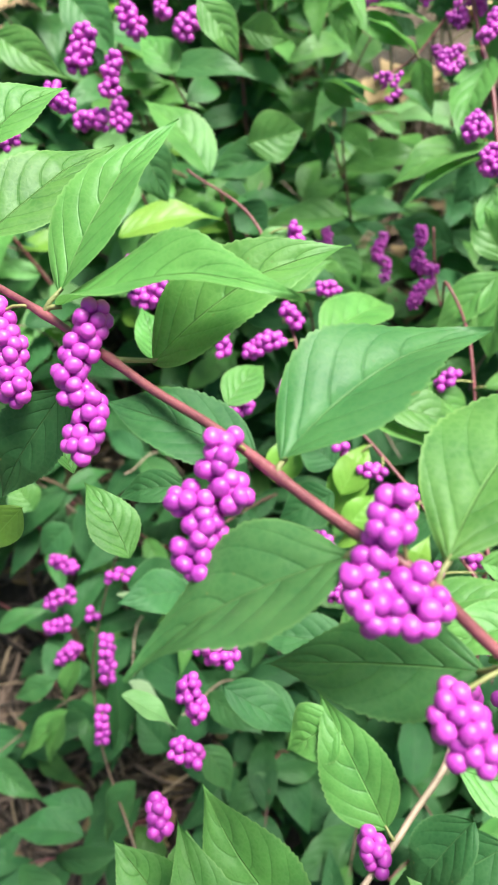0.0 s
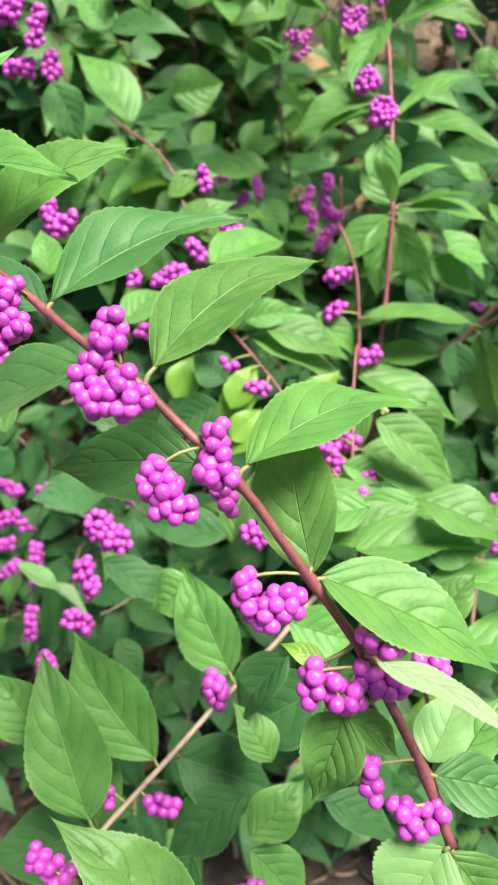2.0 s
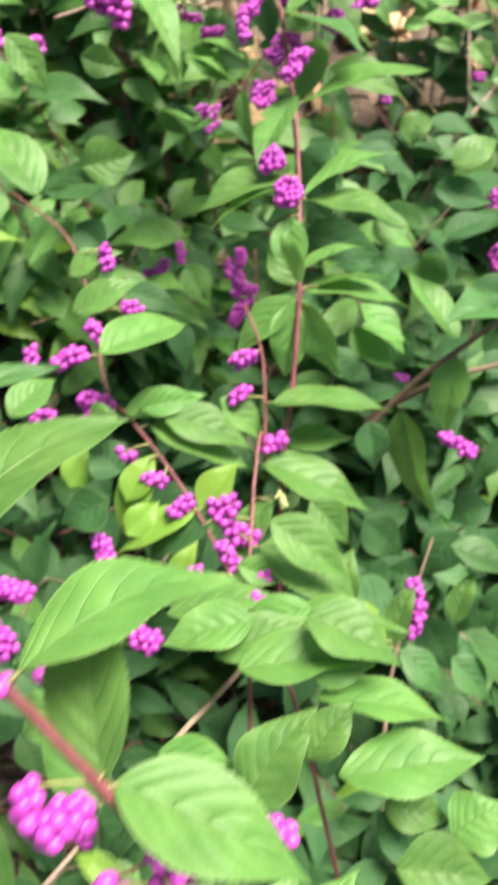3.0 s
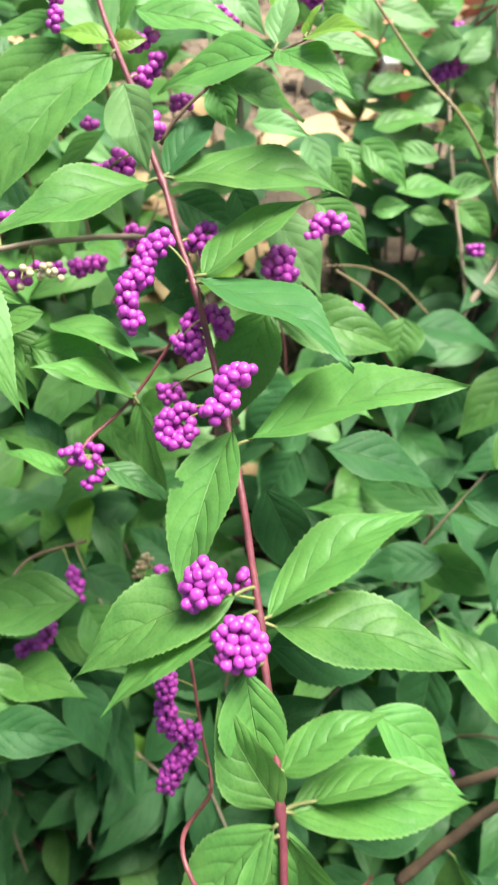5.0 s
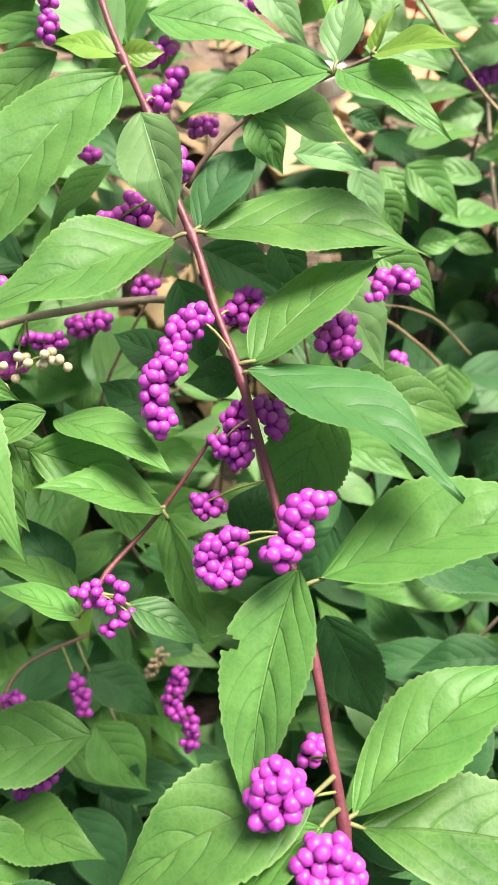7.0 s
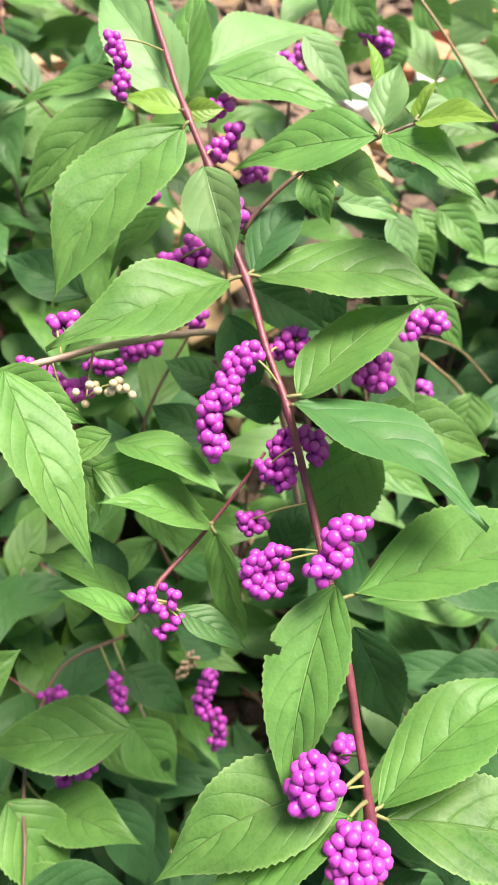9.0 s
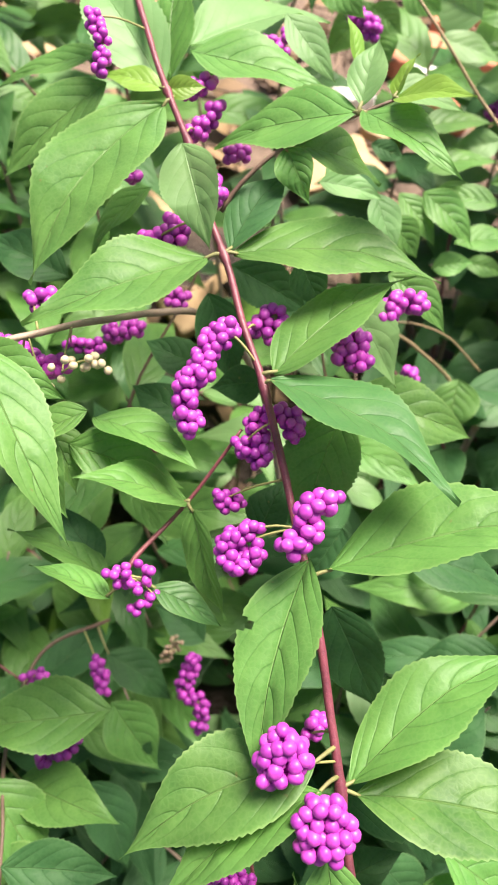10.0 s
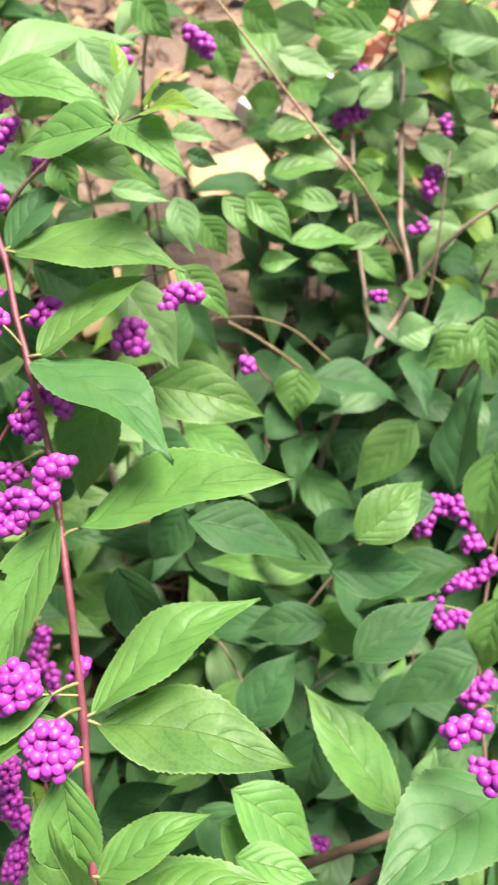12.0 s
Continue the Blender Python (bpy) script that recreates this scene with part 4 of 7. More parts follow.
leaf(inner_branch, (0.1165, 0.1604, 0.4396), (0.1584, 0.1387, 0.4191), 0.0237, (0.2711, -0.3313, 0.9037), 0.04, 0.34, "leaf")
leaf(inner_branch, (0.1017, 0.1467, 0.4187), (0.1282, 0.1429, 0.4129), 0.0149, (0.1569, -0.3387, 0.9277), 0.02, 0.42, "leaf")
leaf(inner_branch, (0.1319, 0.0916, 0.4422), (0.1601, 0.0917, 0.4387), 0.0199, (0.1080, -0.4680, 0.8771), 0.05, 0.32, "leaf")
leaf(inner_branch, (0.1439, 0.0516, 0.4260), (0.2028, 0.0593, 0.4328), 0.0275, (-0.1390, 0.2152, 0.9666), 0.03, 0.28, "leaf")
leaf(inner_branch, (0.1054, 0.0386, 0.4405), (0.1326, 0.0711, 0.4582), 0.0276, (-0.3845, -0.1723, 0.9069), 0.03, 0.27, "leaf")
leaf(inner_branch, (0.1293, 0.0525, 0.4508), (0.1468, 0.0716, 0.4610), 0.0173, (-0.3380, -0.1873, 0.9223), 0.04, 0.39, "leaf")
leaf(inner_branch, (0.0929, 0.0969, 0.4322), (0.1339, 0.1137, 0.4394), 0.0206, (-0.1620, -0.0268, 0.9864), 0.02, 0.26, "leaf")
leaf(inner_branch, (0.1026, 0.0898, 0.4396), (0.1596, 0.0930, 0.4431), 0.0263, (-0.0764, 0.3220, 0.9437), 0.04, 0.44, "leaf")
leaf(inner_branch, (0.1354, 0.0804, 0.4338), (0.1927, 0.0740, 0.4306), 0.0265, (0.1078, 0.5665, 0.8170), 0.04, 0.31, "leaf")
leaf(inner_branch, (0.1664, 0.0451, 0.3976), (0.1953, 0.0413, 0.3956), 0.0193, (0.0424, -0.1909, 0.9807), 0.05, 0.20, "leaf")
leaf(inner_branch, (0.0725, 0.0571, 0.4405), (0.1054, 0.0502, 0.4364), 0.0218, (0.0767, -0.2148, 0.9736), 0.02, 0.40, "leaf")
leaf(inner_branch, (0.1925, 0.0339, 0.4026), (0.2155, 0.0455, 0.4112), 0.0256, (-0.2853, -0.1396, 0.9482), 0.03, 0.21, "leaf")
leaf(inner_branch, (0.1650, 0.0201, 0.4167), (0.2043, 0.0168, 0.4153), 0.0262, (0.0269, -0.1143, 0.9931), 0.04, 0.46, "leaf")
cluster(inner_branch, [(0.1006, 0.3541, 0.4309), (0.1009, 0.3493, 0.4273)], 0.0032, 0.00137, "berry", True, foot=(0.1105, 0.3540, 0.4206))
cluster(inner_branch, [(0.0995, 0.3454, 0.4204), (0.1005, 0.3405, 0.4168), (0.1081, 0.3373, 0.4152)], 0.0035, 0.00147, "berry", True, foot=(0.1116, 0.3429, 0.4104))
cluster(inner_branch, [(0.1064, 0.3328, 0.4104), (0.1009, 0.3288, 0.4068), (0.0977, 0.3230, 0.4020)], 0.0036, 0.00148, "berry", True, foot=(0.1130, 0.3282, 0.4046))
cluster(inner_branch, [(0.1006, 0.2642, 0.4313), (0.1064, 0.2663, 0.4333)], 0.0031, 0.00243, "berry", True, foot=(0.1134, 0.2694, 0.4329))
cluster(inner_branch, [(0.0993, 0.2453, 0.4217), (0.1050, 0.2485, 0.4245)], 0.0025, 0.00241, "berry", True, foot=(0.1151, 0.2464, 0.4207))
cluster(inner_branch, [(0.1178, 0.2225, 0.4109), (0.1234, 0.2246, 0.4128)], 0.0035, 0.00264, "berry", True, foot=(0.1160, 0.2257, 0.4097))
cluster(inner_branch, [(0.0951, 0.1733, 0.4156), (0.0989, 0.1802, 0.4212), (0.0913, 0.1785, 0.4194)], 0.0032, 0.00240, "berry", True, foot=(0.1094, 0.1760, 0.4154))
cluster(inner_branch, [(0.0947, 0.1558, 0.4176), (0.1021, 0.1487, 0.4127)], 0.0025, 0.00231, "berry", True, foot=(0.1084, 0.1521, 0.4129))
cluster(inner_branch, [(0.0793, 0.1436, 0.4125), (0.0841, 0.1444, 0.4134)], 0.0025, 0.00228, "berry", True, foot=(0.1080, 0.1441, 0.4120))
cluster(inner_branch, [(0.0981, 0.1112, 0.4206), (0.1071, 0.1127, 0.4223), (0.1115, 0.1072, 0.4184)], 0.0063, 0.00221, "berry", True, foot=(0.1083, 0.1110, 0.4157))
cluster(inner_branch, [(0.1144, 0.1425, 0.4136), (0.1156, 0.1434, 0.4144)], 0.0022, 0.00206, "berry", True, foot=(0.1080, 0.1441, 0.4120))
cluster(inner_branch, [(0.1006, 0.1688, 0.4093), (0.1081, 0.1677, 0.4086)], 0.0037, 0.00283, "berry", True, foot=(0.1089, 0.1640, 0.4141))
cluster(inner_branch, [(0.0986, 0.1214, 0.4141), (0.1122, 0.1288, 0.4189)], 0.0034, 0.00262, "berry", True, foot=(0.1082, 0.1260, 0.4140))
cluster(inner_branch, [(0.1231, 0.1828, 0.4236), (0.1251, 0.1797, 0.4213)], 0.0019, 0.00108, "green", True, count=12, foot=(0.1097, 0.1839, 0.4162))

# low tan beautyberry branch with broad green leaves
low_branch = branch("low tan beautyberry branch with broad green leaves", [(0.1180, 0.1500, 0.2900), (0.1000, 0.1080, 0.3650), (0.0792, 0.0707, 0.4109), (0.0652, 0.0518, 0.4165), (0.0282, 0.0096, 0.4190), (0.0044, -0.0179, 0.4190), (-0.0207, -0.0460, 0.4187), (-0.0507, -0.0736, 0.4068)], 0.00130, "tan")
leaf(low_branch, (0.0212, 0.0061, 0.4198), (-0.0175, 0.0512, 0.4351), 0.0314, (-0.0860, -0.3864, 0.9183), 0.03, 0.36, "leaf", foot=(0.0242, 0.0050, 0.4190))
leaf(low_branch, (-0.0012, -0.0167, 0.4259), (-0.0231, 0.0380, 0.4540), 0.0316, (0.0188, -0.4515, 0.8921), 0.02, 0.38, "leaf")
leaf(low_branch, (0.0496, 0.0408, 0.4194), (0.0257, 0.0856, 0.4362), 0.0276, (-0.2041, -0.4378, 0.8756), 0.03, 0.28, "leaf", foot=(0.0529, 0.0377, 0.4173))
leaf(low_branch, (0.0441, -0.0525, 0.4439), (-0.0045, -0.0198, 0.4735), 0.0302, (0.5643, 0.0968, 0.8199), 0.05, 0.32, "leaf")
leaf(low_branch, (0.0289, 0.0092, 0.4128), (0.0709, -0.0023, 0.3996), 0.0294, (0.2282, -0.2458, 0.9421), 0.03, 0.33, "deep")
leaf(low_branch, (0.0673, 0.0041, 0.4331), (0.0518, 0.0247, 0.4401), 0.0160, (0.2619, -0.1298, 0.9563), 0.04, 0.21, "leaf")
leaf(low_branch, (0.0574, -0.0044, 0.4156), (0.0262, -0.0257, 0.3970), 0.0248, (-0.4332, -0.1414, 0.8901), 0.05, 0.21, "deep")
leaf(low_branch, (0.0885, 0.0345, 0.4289), (0.0469, 0.0189, 0.4079), 0.0308, (-0.3026, -0.3749, 0.8763), 0.04, 0.42, "deep")
leaf(low_branch, (-0.0037, -0.0165, 0.3902), (0.0023, 0.0131, 0.4013), 0.0149, (-0.1424, -0.3242, 0.9352), 0.02, 0.40, "leaf")
leaf(low_branch, (0.0591, -0.0199, 0.4174), (0.0806, 0.0003, 0.4231), 0.0198, (-0.0776, -0.1933, 0.9781), 0.03, 0.35, "leaf")
leaf(low_branch, (-0.0060, -0.0138, 0.3859), (-0.0536, -0.0274, 0.3774), 0.0313, (-0.1125, -0.2175, 0.9696), 0.02, 0.21, "mid")
leaf(low_branch, (0.0382, -0.0272, 0.4247), (0.0219, -0.0505, 0.4057), 0.0212, (-0.2624, -0.4931, 0.8295), 0.02, 0.45, "deep")
leaf(low_branch, (0.0592, -0.0235, 0.4150), (0.0822, -0.0445, 0.3970), 0.0205, (0.4881, -0.1964, 0.8504), 0.02, 0.40, "leaf")
leaf(low_branch, (0.0879, -0.0063, 0.4141), (0.1209, -0.0199, 0.4006), 0.0175, (0.4088, 0.0860, 0.9086), 0.05, 0.44, "deep")
leaf(low_branch, (-0.0194, 0.0149, 0.4192), (-0.0215, 0.0389, 0.4324), 0.0212, (0.1089, -0.4739, 0.8738), 0.03, 0.29, "leaf")
leaf(low_branch, (-0.0246, 0.0115, 0.4229), (-0.0459, 0.0351, 0.4351), 0.0227, (0.2681, -0.2419, 0.9325), 0.04, 0.40, "leaf")
leaf(low_branch, (0.0720, 0.0384, 0.4539), (0.0511, 0.0172, 0.4349), 0.0208, (-0.6088, -0.1031, 0.7866), 0.02, 0.39, "deep")
leaf(low_branch, (0.0335, 0.0768, 0.4319), (0.0136, 0.0670, 0.4222), 0.0233, (-0.2737, -0.3394, 0.8999), 0.05, 0.42, "leaf")
leaf(low_branch, (-0.0510, 0.0896, 0.4165), (-0.0278, 0.0809, 0.4039), 0.0128, (0.5483, 0.3682, 0.7508), 0.02, 0.45, "pale")
leaf(low_branch, (-0.0104, 0.0924, 0.4185), (0.0226, 0.0777, 0.4035), 0.0180, (0.3747, -0.0966, 0.9221), 0.02, 0.29, "deep")
cluster(low_branch, [(0.0416, 0.0374, 0.4254), (0.0454, 0.0296, 0.4202)], 0.0031, 0.00278, "berry", False, count=11, foot=(0.0467, 0.0307, 0.4178))
cluster(low_branch, [(0.0221, -0.0101, 0.4180), (0.0277, -0.0109, 0.4175)], 0.0029, 0.00250, "berry", False, count=10, foot=(0.0163, -0.0042, 0.4190))
cluster(low_branch, [(-0.0193, -0.0291, 0.4254), (-0.0086, -0.0349, 0.4215)], 0.0030, 0.00266, "berry", False, count=16, foot=(-0.0103, -0.0343, 0.4189))
cluster(low_branch, [(0.0556, -0.0397, 0.4283), (0.0617, -0.0378, 0.4295), (0.0638, -0.0411, 0.4273)], 0.0058, 0.00191, "berry", True, count=20)
cluster(low_branch, [(0.0036, -0.0048, 0.4255), (0.0048, -0.0085, 0.4231)], 0.0021, 0.00227, "berry", True, foot=(0.0104, -0.0110, 0.4190))

# old brown woody beautyberry branch with dark leaves
old_branch = branch("old brown woody beautyberry branch with dark leaves", [(0.1889, 0.2903, 0.3335), (0.2142, 0.3025, 0.3671), (0.2389, 0.3117, 0.3907), (0.2628, 0.3195, 0.4108), (0.2861, 0.3227, 0.4273), (0.3196, 0.3280, 0.4461)], 0.00200, "brown")
leaf(old_branch, (0.2406, 0.3094, 0.3891), (0.2333, 0.2677, 0.3569), 0.0253, (-0.5158, -0.4657, 0.7190), 0.05, 0.24, "leaf", foot=(0.2389, 0.3117, 0.3907))
leaf(old_branch, (0.2101, 0.2952, 0.3536), (0.2299, 0.2351, 0.3092), 0.0355, (-0.8431, -0.4706, 0.2603), 0.04, 0.29, "leaf", foot=(0.2057, 0.2985, 0.3559))
leaf(old_branch, (0.1739, 0.3335, 0.3862), (0.2073, 0.3141, 0.3683), 0.0226, (0.1878, -0.4707, 0.8621), 0.02, 0.29, "leaf")
leaf(old_branch, (0.1673, 0.3068, 0.3447), (0.2144, 0.3164, 0.3490), 0.0222, (-0.0798, -0.0548, 0.9953), 0.04, 0.29, "deep")
leaf(old_branch, (0.2808, 0.3121, 0.4126), (0.2822, 0.2681, 0.3792), 0.0254, (-0.7909, -0.3864, 0.4745), 0.03, 0.24, "leaf")
leaf(old_branch, (0.2851, 0.2651, 0.3614), (0.2508, 0.2422, 0.3356), 0.0224, (-0.6012, 0.0041, 0.7991), 0.05, 0.37, "deep")
leaf(old_branch, (0.2367, 0.4142, 0.4560), (0.2691, 0.4348, 0.4647), 0.0218, (-0.0243, -0.3557, 0.9343), 0.05, 0.31, "leaf")
leaf(old_branch, (0.2268, 0.4109, 0.4403), (0.2718, 0.4100, 0.4317), 0.0223, (0.1458, -0.5526, 0.8206), 0.05, 0.33, "deep")
leaf(old_branch, (0.2314, 0.3772, 0.4275), (0.2722, 0.3971, 0.4346), 0.0211, (-0.1534, -0.0351, 0.9875), 0.04, 0.35, "deep")
cluster(old_branch, [(0.2262, 0.2507, 0.3813), (0.2419, 0.2439, 0.3771)], 0.0029, 0.00252, "berry", True)
cluster(old_branch, [(0.2549, 0.3390, 0.4503), (0.2644, 0.3412, 0.4526)], 0.0029, 0.00252, "berry", True)
cluster(old_branch, [(0.2625, 0.3223, 0.4507), (0.2687, 0.3246, 0.4528)], 0.0022, 0.00246, "berry", True)
cluster(old_branch, [(0.2631, 0.2621, 0.3923), (0.2719, 0.2562, 0.3884)], 0.0042, 0.00148, "green", True, count=26)
cluster(old_branch, [(0.2575, 0.2280, 0.3786), (0.2682, 0.2215, 0.3743)], 0.0041, 0.00145, "green", True, count=26)
cluster(old_branch, [(0.2601, 0.1987, 0.3690), (0.2661, 0.1938, 0.3656)], 0.0034, 0.00141, "green", True, count=22)

# thin reddish side twig ending in pinkish berries
side_twig = branch("thin reddish side twig ending in pinkish berries", [(0.1162, 0.4502, 0.5102), (0.0984, 0.4374, 0.4910), (0.0808, 0.4204, 0.4875), (0.0780, 0.4156, 0.4862)], 0.00070, "red")
leaf(side_twig, (0.0983, 0.4371, 0.4908), (0.0659, 0.4357, 0.5139), 0.0183, (0.5526, 0.2657, 0.7900), 0.05, 0.28, "leaf", foot=(0.0984, 0.4374, 0.4910))
leaf(side_twig, (0.0701, 0.4609, 0.5075), (0.1025, 0.4366, 0.5098), 0.0187, (0.1692, 0.3143, 0.9341), 0.04, 0.32, "leaf")
leaf(side_twig, (0.0698, 0.4558, 0.5175), (0.0431, 0.4485, 0.5087), 0.0134, (-0.3163, 0.0195, 0.9485), 0.04, 0.36, "leaf")
leaf(side_twig, (0.0417, 0.4648, 0.5395), (0.0661, 0.4110, 0.5158), 0.0215, (0.4541, -0.2018, 0.8678), 0.04, 0.3, "leaf", bow=-0.04)
leaf(side_twig, (0.0561, 0.4608, 0.5070), (0.0639, 0.4428, 0.4915), 0.0148, (0.4018, -0.4909, 0.7730), 0.05, 0.28, "leaf")
leaf(side_twig, (0.0707, 0.4236, 0.4686), (0.0387, 0.4442, 0.4753), 0.0178, (0.3995, 0.3463, 0.8488), 0.04, 0.29, "leaf")
leaf(side_twig, (0.0726, 0.4103, 0.4816), (0.0484, 0.4236, 0.4851), 0.0128, (0.3528, 0.4216, 0.8353), 0.03, 0.34, "leaf")
leaf(side_twig, (0.0854, 0.4121, 0.4843), (0.1063, 0.4009, 0.4768), 0.0114, (0.3556, 0.0366, 0.9339), 0.03, 0.29, "mid")
leaf(side_twig, (0.0996, 0.4355, 0.4898), (0.1065, 0.4052, 0.4682), 0.0174, (-0.7965, -0.4603, 0.3919), 0.04, 0.35, "leaf", foot=(0.0984, 0.4374, 0.4910))
leaf(side_twig, (0.0682, 0.4294, 0.4664), (0.0539, 0.4520, 0.4747), 0.0138, (0.2521, -0.1869, 0.9495), 0.02, 0.27, "deep")
cluster(side_twig, [(0.0766, 0.4143, 0.4891), (0.0827, 0.4130, 0.4888)], 0.0051, 0.00158, "berry", True, count=20, foot=(0.0783, 0.4160, 0.4863))
cluster(side_twig, [(0.0862, 0.4094, 0.4840), (0.0791, 0.4061, 0.4807)], 0.0011, 0.00152, "berry", True, count=8, foot=(0.0780, 0.4156, 0.4862))

# thin brown twig with fresh lime leaves at its tip
top_twig = branch("thin brown twig with fresh lime leaves at its tip", [(0.1155, 0.5143, 0.5440), (0.1221, 0.5183, 0.5515), (0.1365, 0.5228, 0.5616), (0.1589, 0.5244, 0.5706), (0.1703, 0.5252, 0.5750)], 0.00070, "brown")
leaf(top_twig, (0.1590, 0.5251, 0.5711), (0.1144, 0.5467, 0.5490), 0.0249, (-0.4820, -0.1024, 0.8702), 0.04, 0.27, "leaf", foot=(0.1589, 0.5244, 0.5706))
leaf(top_twig, (0.1606, 0.5248, 0.5715), (0.1826, 0.4895, 0.5721), 0.0191, (-0.0604, -0.0192, 0.9980), 0.05, 0.33, "leaf", foot=(0.1608, 0.5246, 0.5713))
leaf(top_twig, (0.1599, 0.5261, 0.5724), (0.1684, 0.5474, 0.5836), 0.0128, (-0.3353, -0.3293, 0.8827), 0.03, 0.28, "pale", foot=(0.1608, 0.5246, 0.5713))
leaf(top_twig, (0.1700, 0.5252, 0.5750), (0.1857, 0.5045, 0.5885), 0.0135, (-0.4721, 0.1992, 0.8587), 0.05, 0.33, "young", foot=(0.1703, 0.5252, 0.5750))
leaf(top_twig, (0.1702, 0.5257, 0.5755), (0.1780, 0.5364, 0.5843), 0.0073, (-0.7656, 0.0243, 0.6429), 0.03, 0.32, "young", foot=(0.1703, 0.5252, 0.5750))
leaf(top_twig, (0.1365, 0.5225, 0.5614), (0.1427, 0.5089, 0.5496), 0.0125, (-0.2463, -0.6962, 0.6743), 0.02, 0.36, "leaf", foot=(0.1365, 0.5228, 0.5616))
leaf(top_twig, (0.1382, 0.5227, 0.5622), (0.1743, 0.5289, 0.5444), 0.0187, (0.4624, -0.2592, 0.8479), 0.03, 0.28, "leaf", foot=(0.1384, 0.5229, 0.5623))
leaf(top_twig, (0.1613, 0.5449, 0.5760), (0.1605, 0.5601, 0.5851), 0.0082, (0.6339, -0.3724, 0.6778), 0.05, 0.41, "young")
leaf(top_twig, (0.1100, 0.5745, 0.5666), (0.1578, 0.5544, 0.5631), 0.0239, (-0.0131, -0.2022, 0.9792), 0.02, 0.34, "leaf")
leaf(top_twig, (0.1097, 0.5857, 0.5624), (0.1699, 0.6228, 0.5588), 0.0326, (0.0298, 0.0477, 0.9984), 0.03, 0.44, "pale")
leaf(top_twig, (0.1458, 0.5918, 0.5714), (0.1631, 0.5725, 0.5553), 0.0140, (0.0776, -0.5968, 0.7986), 0.05, 0.26, "pale")
leaf(top_twig, (0.1559, 0.5400, 0.5342), (0.1672, 0.5476, 0.5380), 0.0102, (0.1626, -0.6225, 0.7655), 0.03, 0.24, "pale")
leaf(top_twig, (0.1702, 0.6434, 0.5662), (0.1857, 0.6278, 0.5529), 0.0180, (-0.2430, -0.7591, 0.6040), 0.05, 0.26, "leaf")
leaf(top_twig, (0.1797, 0.5645, 0.5579), (0.2089, 0.5575, 0.5522), 0.0141, (0.1106, -0.3021, 0.9468), 0.03, 0.36, "pale")
leaf(top_twig, (0.1791, 0.5730, 0.5391), (0.1996, 0.5704, 0.5369), 0.0096, (0.0279, -0.4895, 0.8716), 0.04, 0.44, "pale")
leaf(top_twig, (0.1870, 0.5932, 0.5175), (0.2018, 0.5881, 0.5134), 0.0093, (-0.0222, -0.6679, 0.7439), 0.03, 0.32, "deep")
leaf(top_twig, (0.1791, 0.5515, 0.5227), (0.1855, 0.5328, 0.5059), 0.0146, (0.1827, -0.6209, 0.7623), 0.05, 0.26, "pale")
leaf(top_twig, (0.1889, 0.5602, 0.5052), (0.2008, 0.5467, 0.4937), 0.0149, (-0.1480, -0.7150, 0.6832), 0.02, 0.28, "leaf")
leaf(top_twig, (0.1531, 0.5403, 0.5362), (0.1775, 0.5350, 0.5319), 0.0117, (0.0691, -0.4151, 0.9071), 0.02, 0.40, "pale")
leaf(top_twig, (0.2292, 0.7180, 0.5292), (0.2502, 0.7054, 0.5188), 0.0190, (-0.2760, -0.8440, 0.4599), 0.05, 0.28, "leaf")
cluster(top_twig, [(0.1714, 0.4919, 0.5154), (0.1756, 0.4953, 0.5185), (0.1822, 0.4938, 0.5182)], 0.0026, 0.00219, "berry", False)
cluster(top_twig, [(0.1541, 0.4773, 0.5125), (0.1581, 0.4807, 0.5155), (0.1587, 0.4753, 0.5116)], 0.0032, 0.00221, "berry", False)
cluster(top_twig, [(0.1581, 0.6460, 0.5381), (0.1617, 0.6446, 0.5375)], 0.0026, 0.00233, "berry", True)
cluster(top_twig, [(0.2098, 0.5395, 0.4279), (0.2110, 0.5383, 0.4271)], 0.0028, 0.00255, "berry", True)

# tan arching beautyberry branch with cream and purple berries
left_branch = branch("tan arching beautyberry branch with cream and purple berries", [(-0.0112, 0.4444, 0.5260), (0.0060, 0.4541, 0.5282), (0.0235, 0.4636, 0.5303), (0.0503, 0.4765, 0.5292), (0.0905, 0.4975, 0.5164), (0.1124, 0.5047, 0.5044), (0.1303, 0.4964, 0.4740), (0.1404, 0.4757, 0.4212)], 0.00125, "tan")
leaf(left_branch, (0.0342, 0.4529, 0.5480), (0.0164, 0.4918, 0.5765), 0.0297, (-0.2178, -0.6396, 0.7372), 0.05, 0.24, "leaf")
leaf(left_branch, (0.0353, 0.4709, 0.5314), (0.0635, 0.4591, 0.5200), 0.0183, (0.0631, -0.6117, 0.7885), 0.03, 0.27, "leaf", foot=(0.0347, 0.4690, 0.5299))
leaf(left_branch, (0.0505, 0.4564, 0.5161), (0.0605, 0.4322, 0.4938), 0.0161, (-0.1939, -0.7059, 0.6813), 0.02, 0.27, "leaf")
leaf(left_branch, (0.0619, 0.4546, 0.5029), (0.0979, 0.4424, 0.4908), 0.0183, (0.1336, -0.4701, 0.8725), 0.02, 0.33, "leaf")
leaf(left_branch, (-0.0039, 0.4658, 0.4924), (0.0252, 0.4648, 0.4857), 0.0204, (0.1079, -0.8058, 0.5823), 0.02, 0.44, "leaf")
leaf(left_branch, (0.0450, 0.4454, 0.4675), (0.0668, 0.4378, 0.4565), 0.0145, (0.2090, -0.5620, 0.8003), 0.03, 0.44, "leaf")
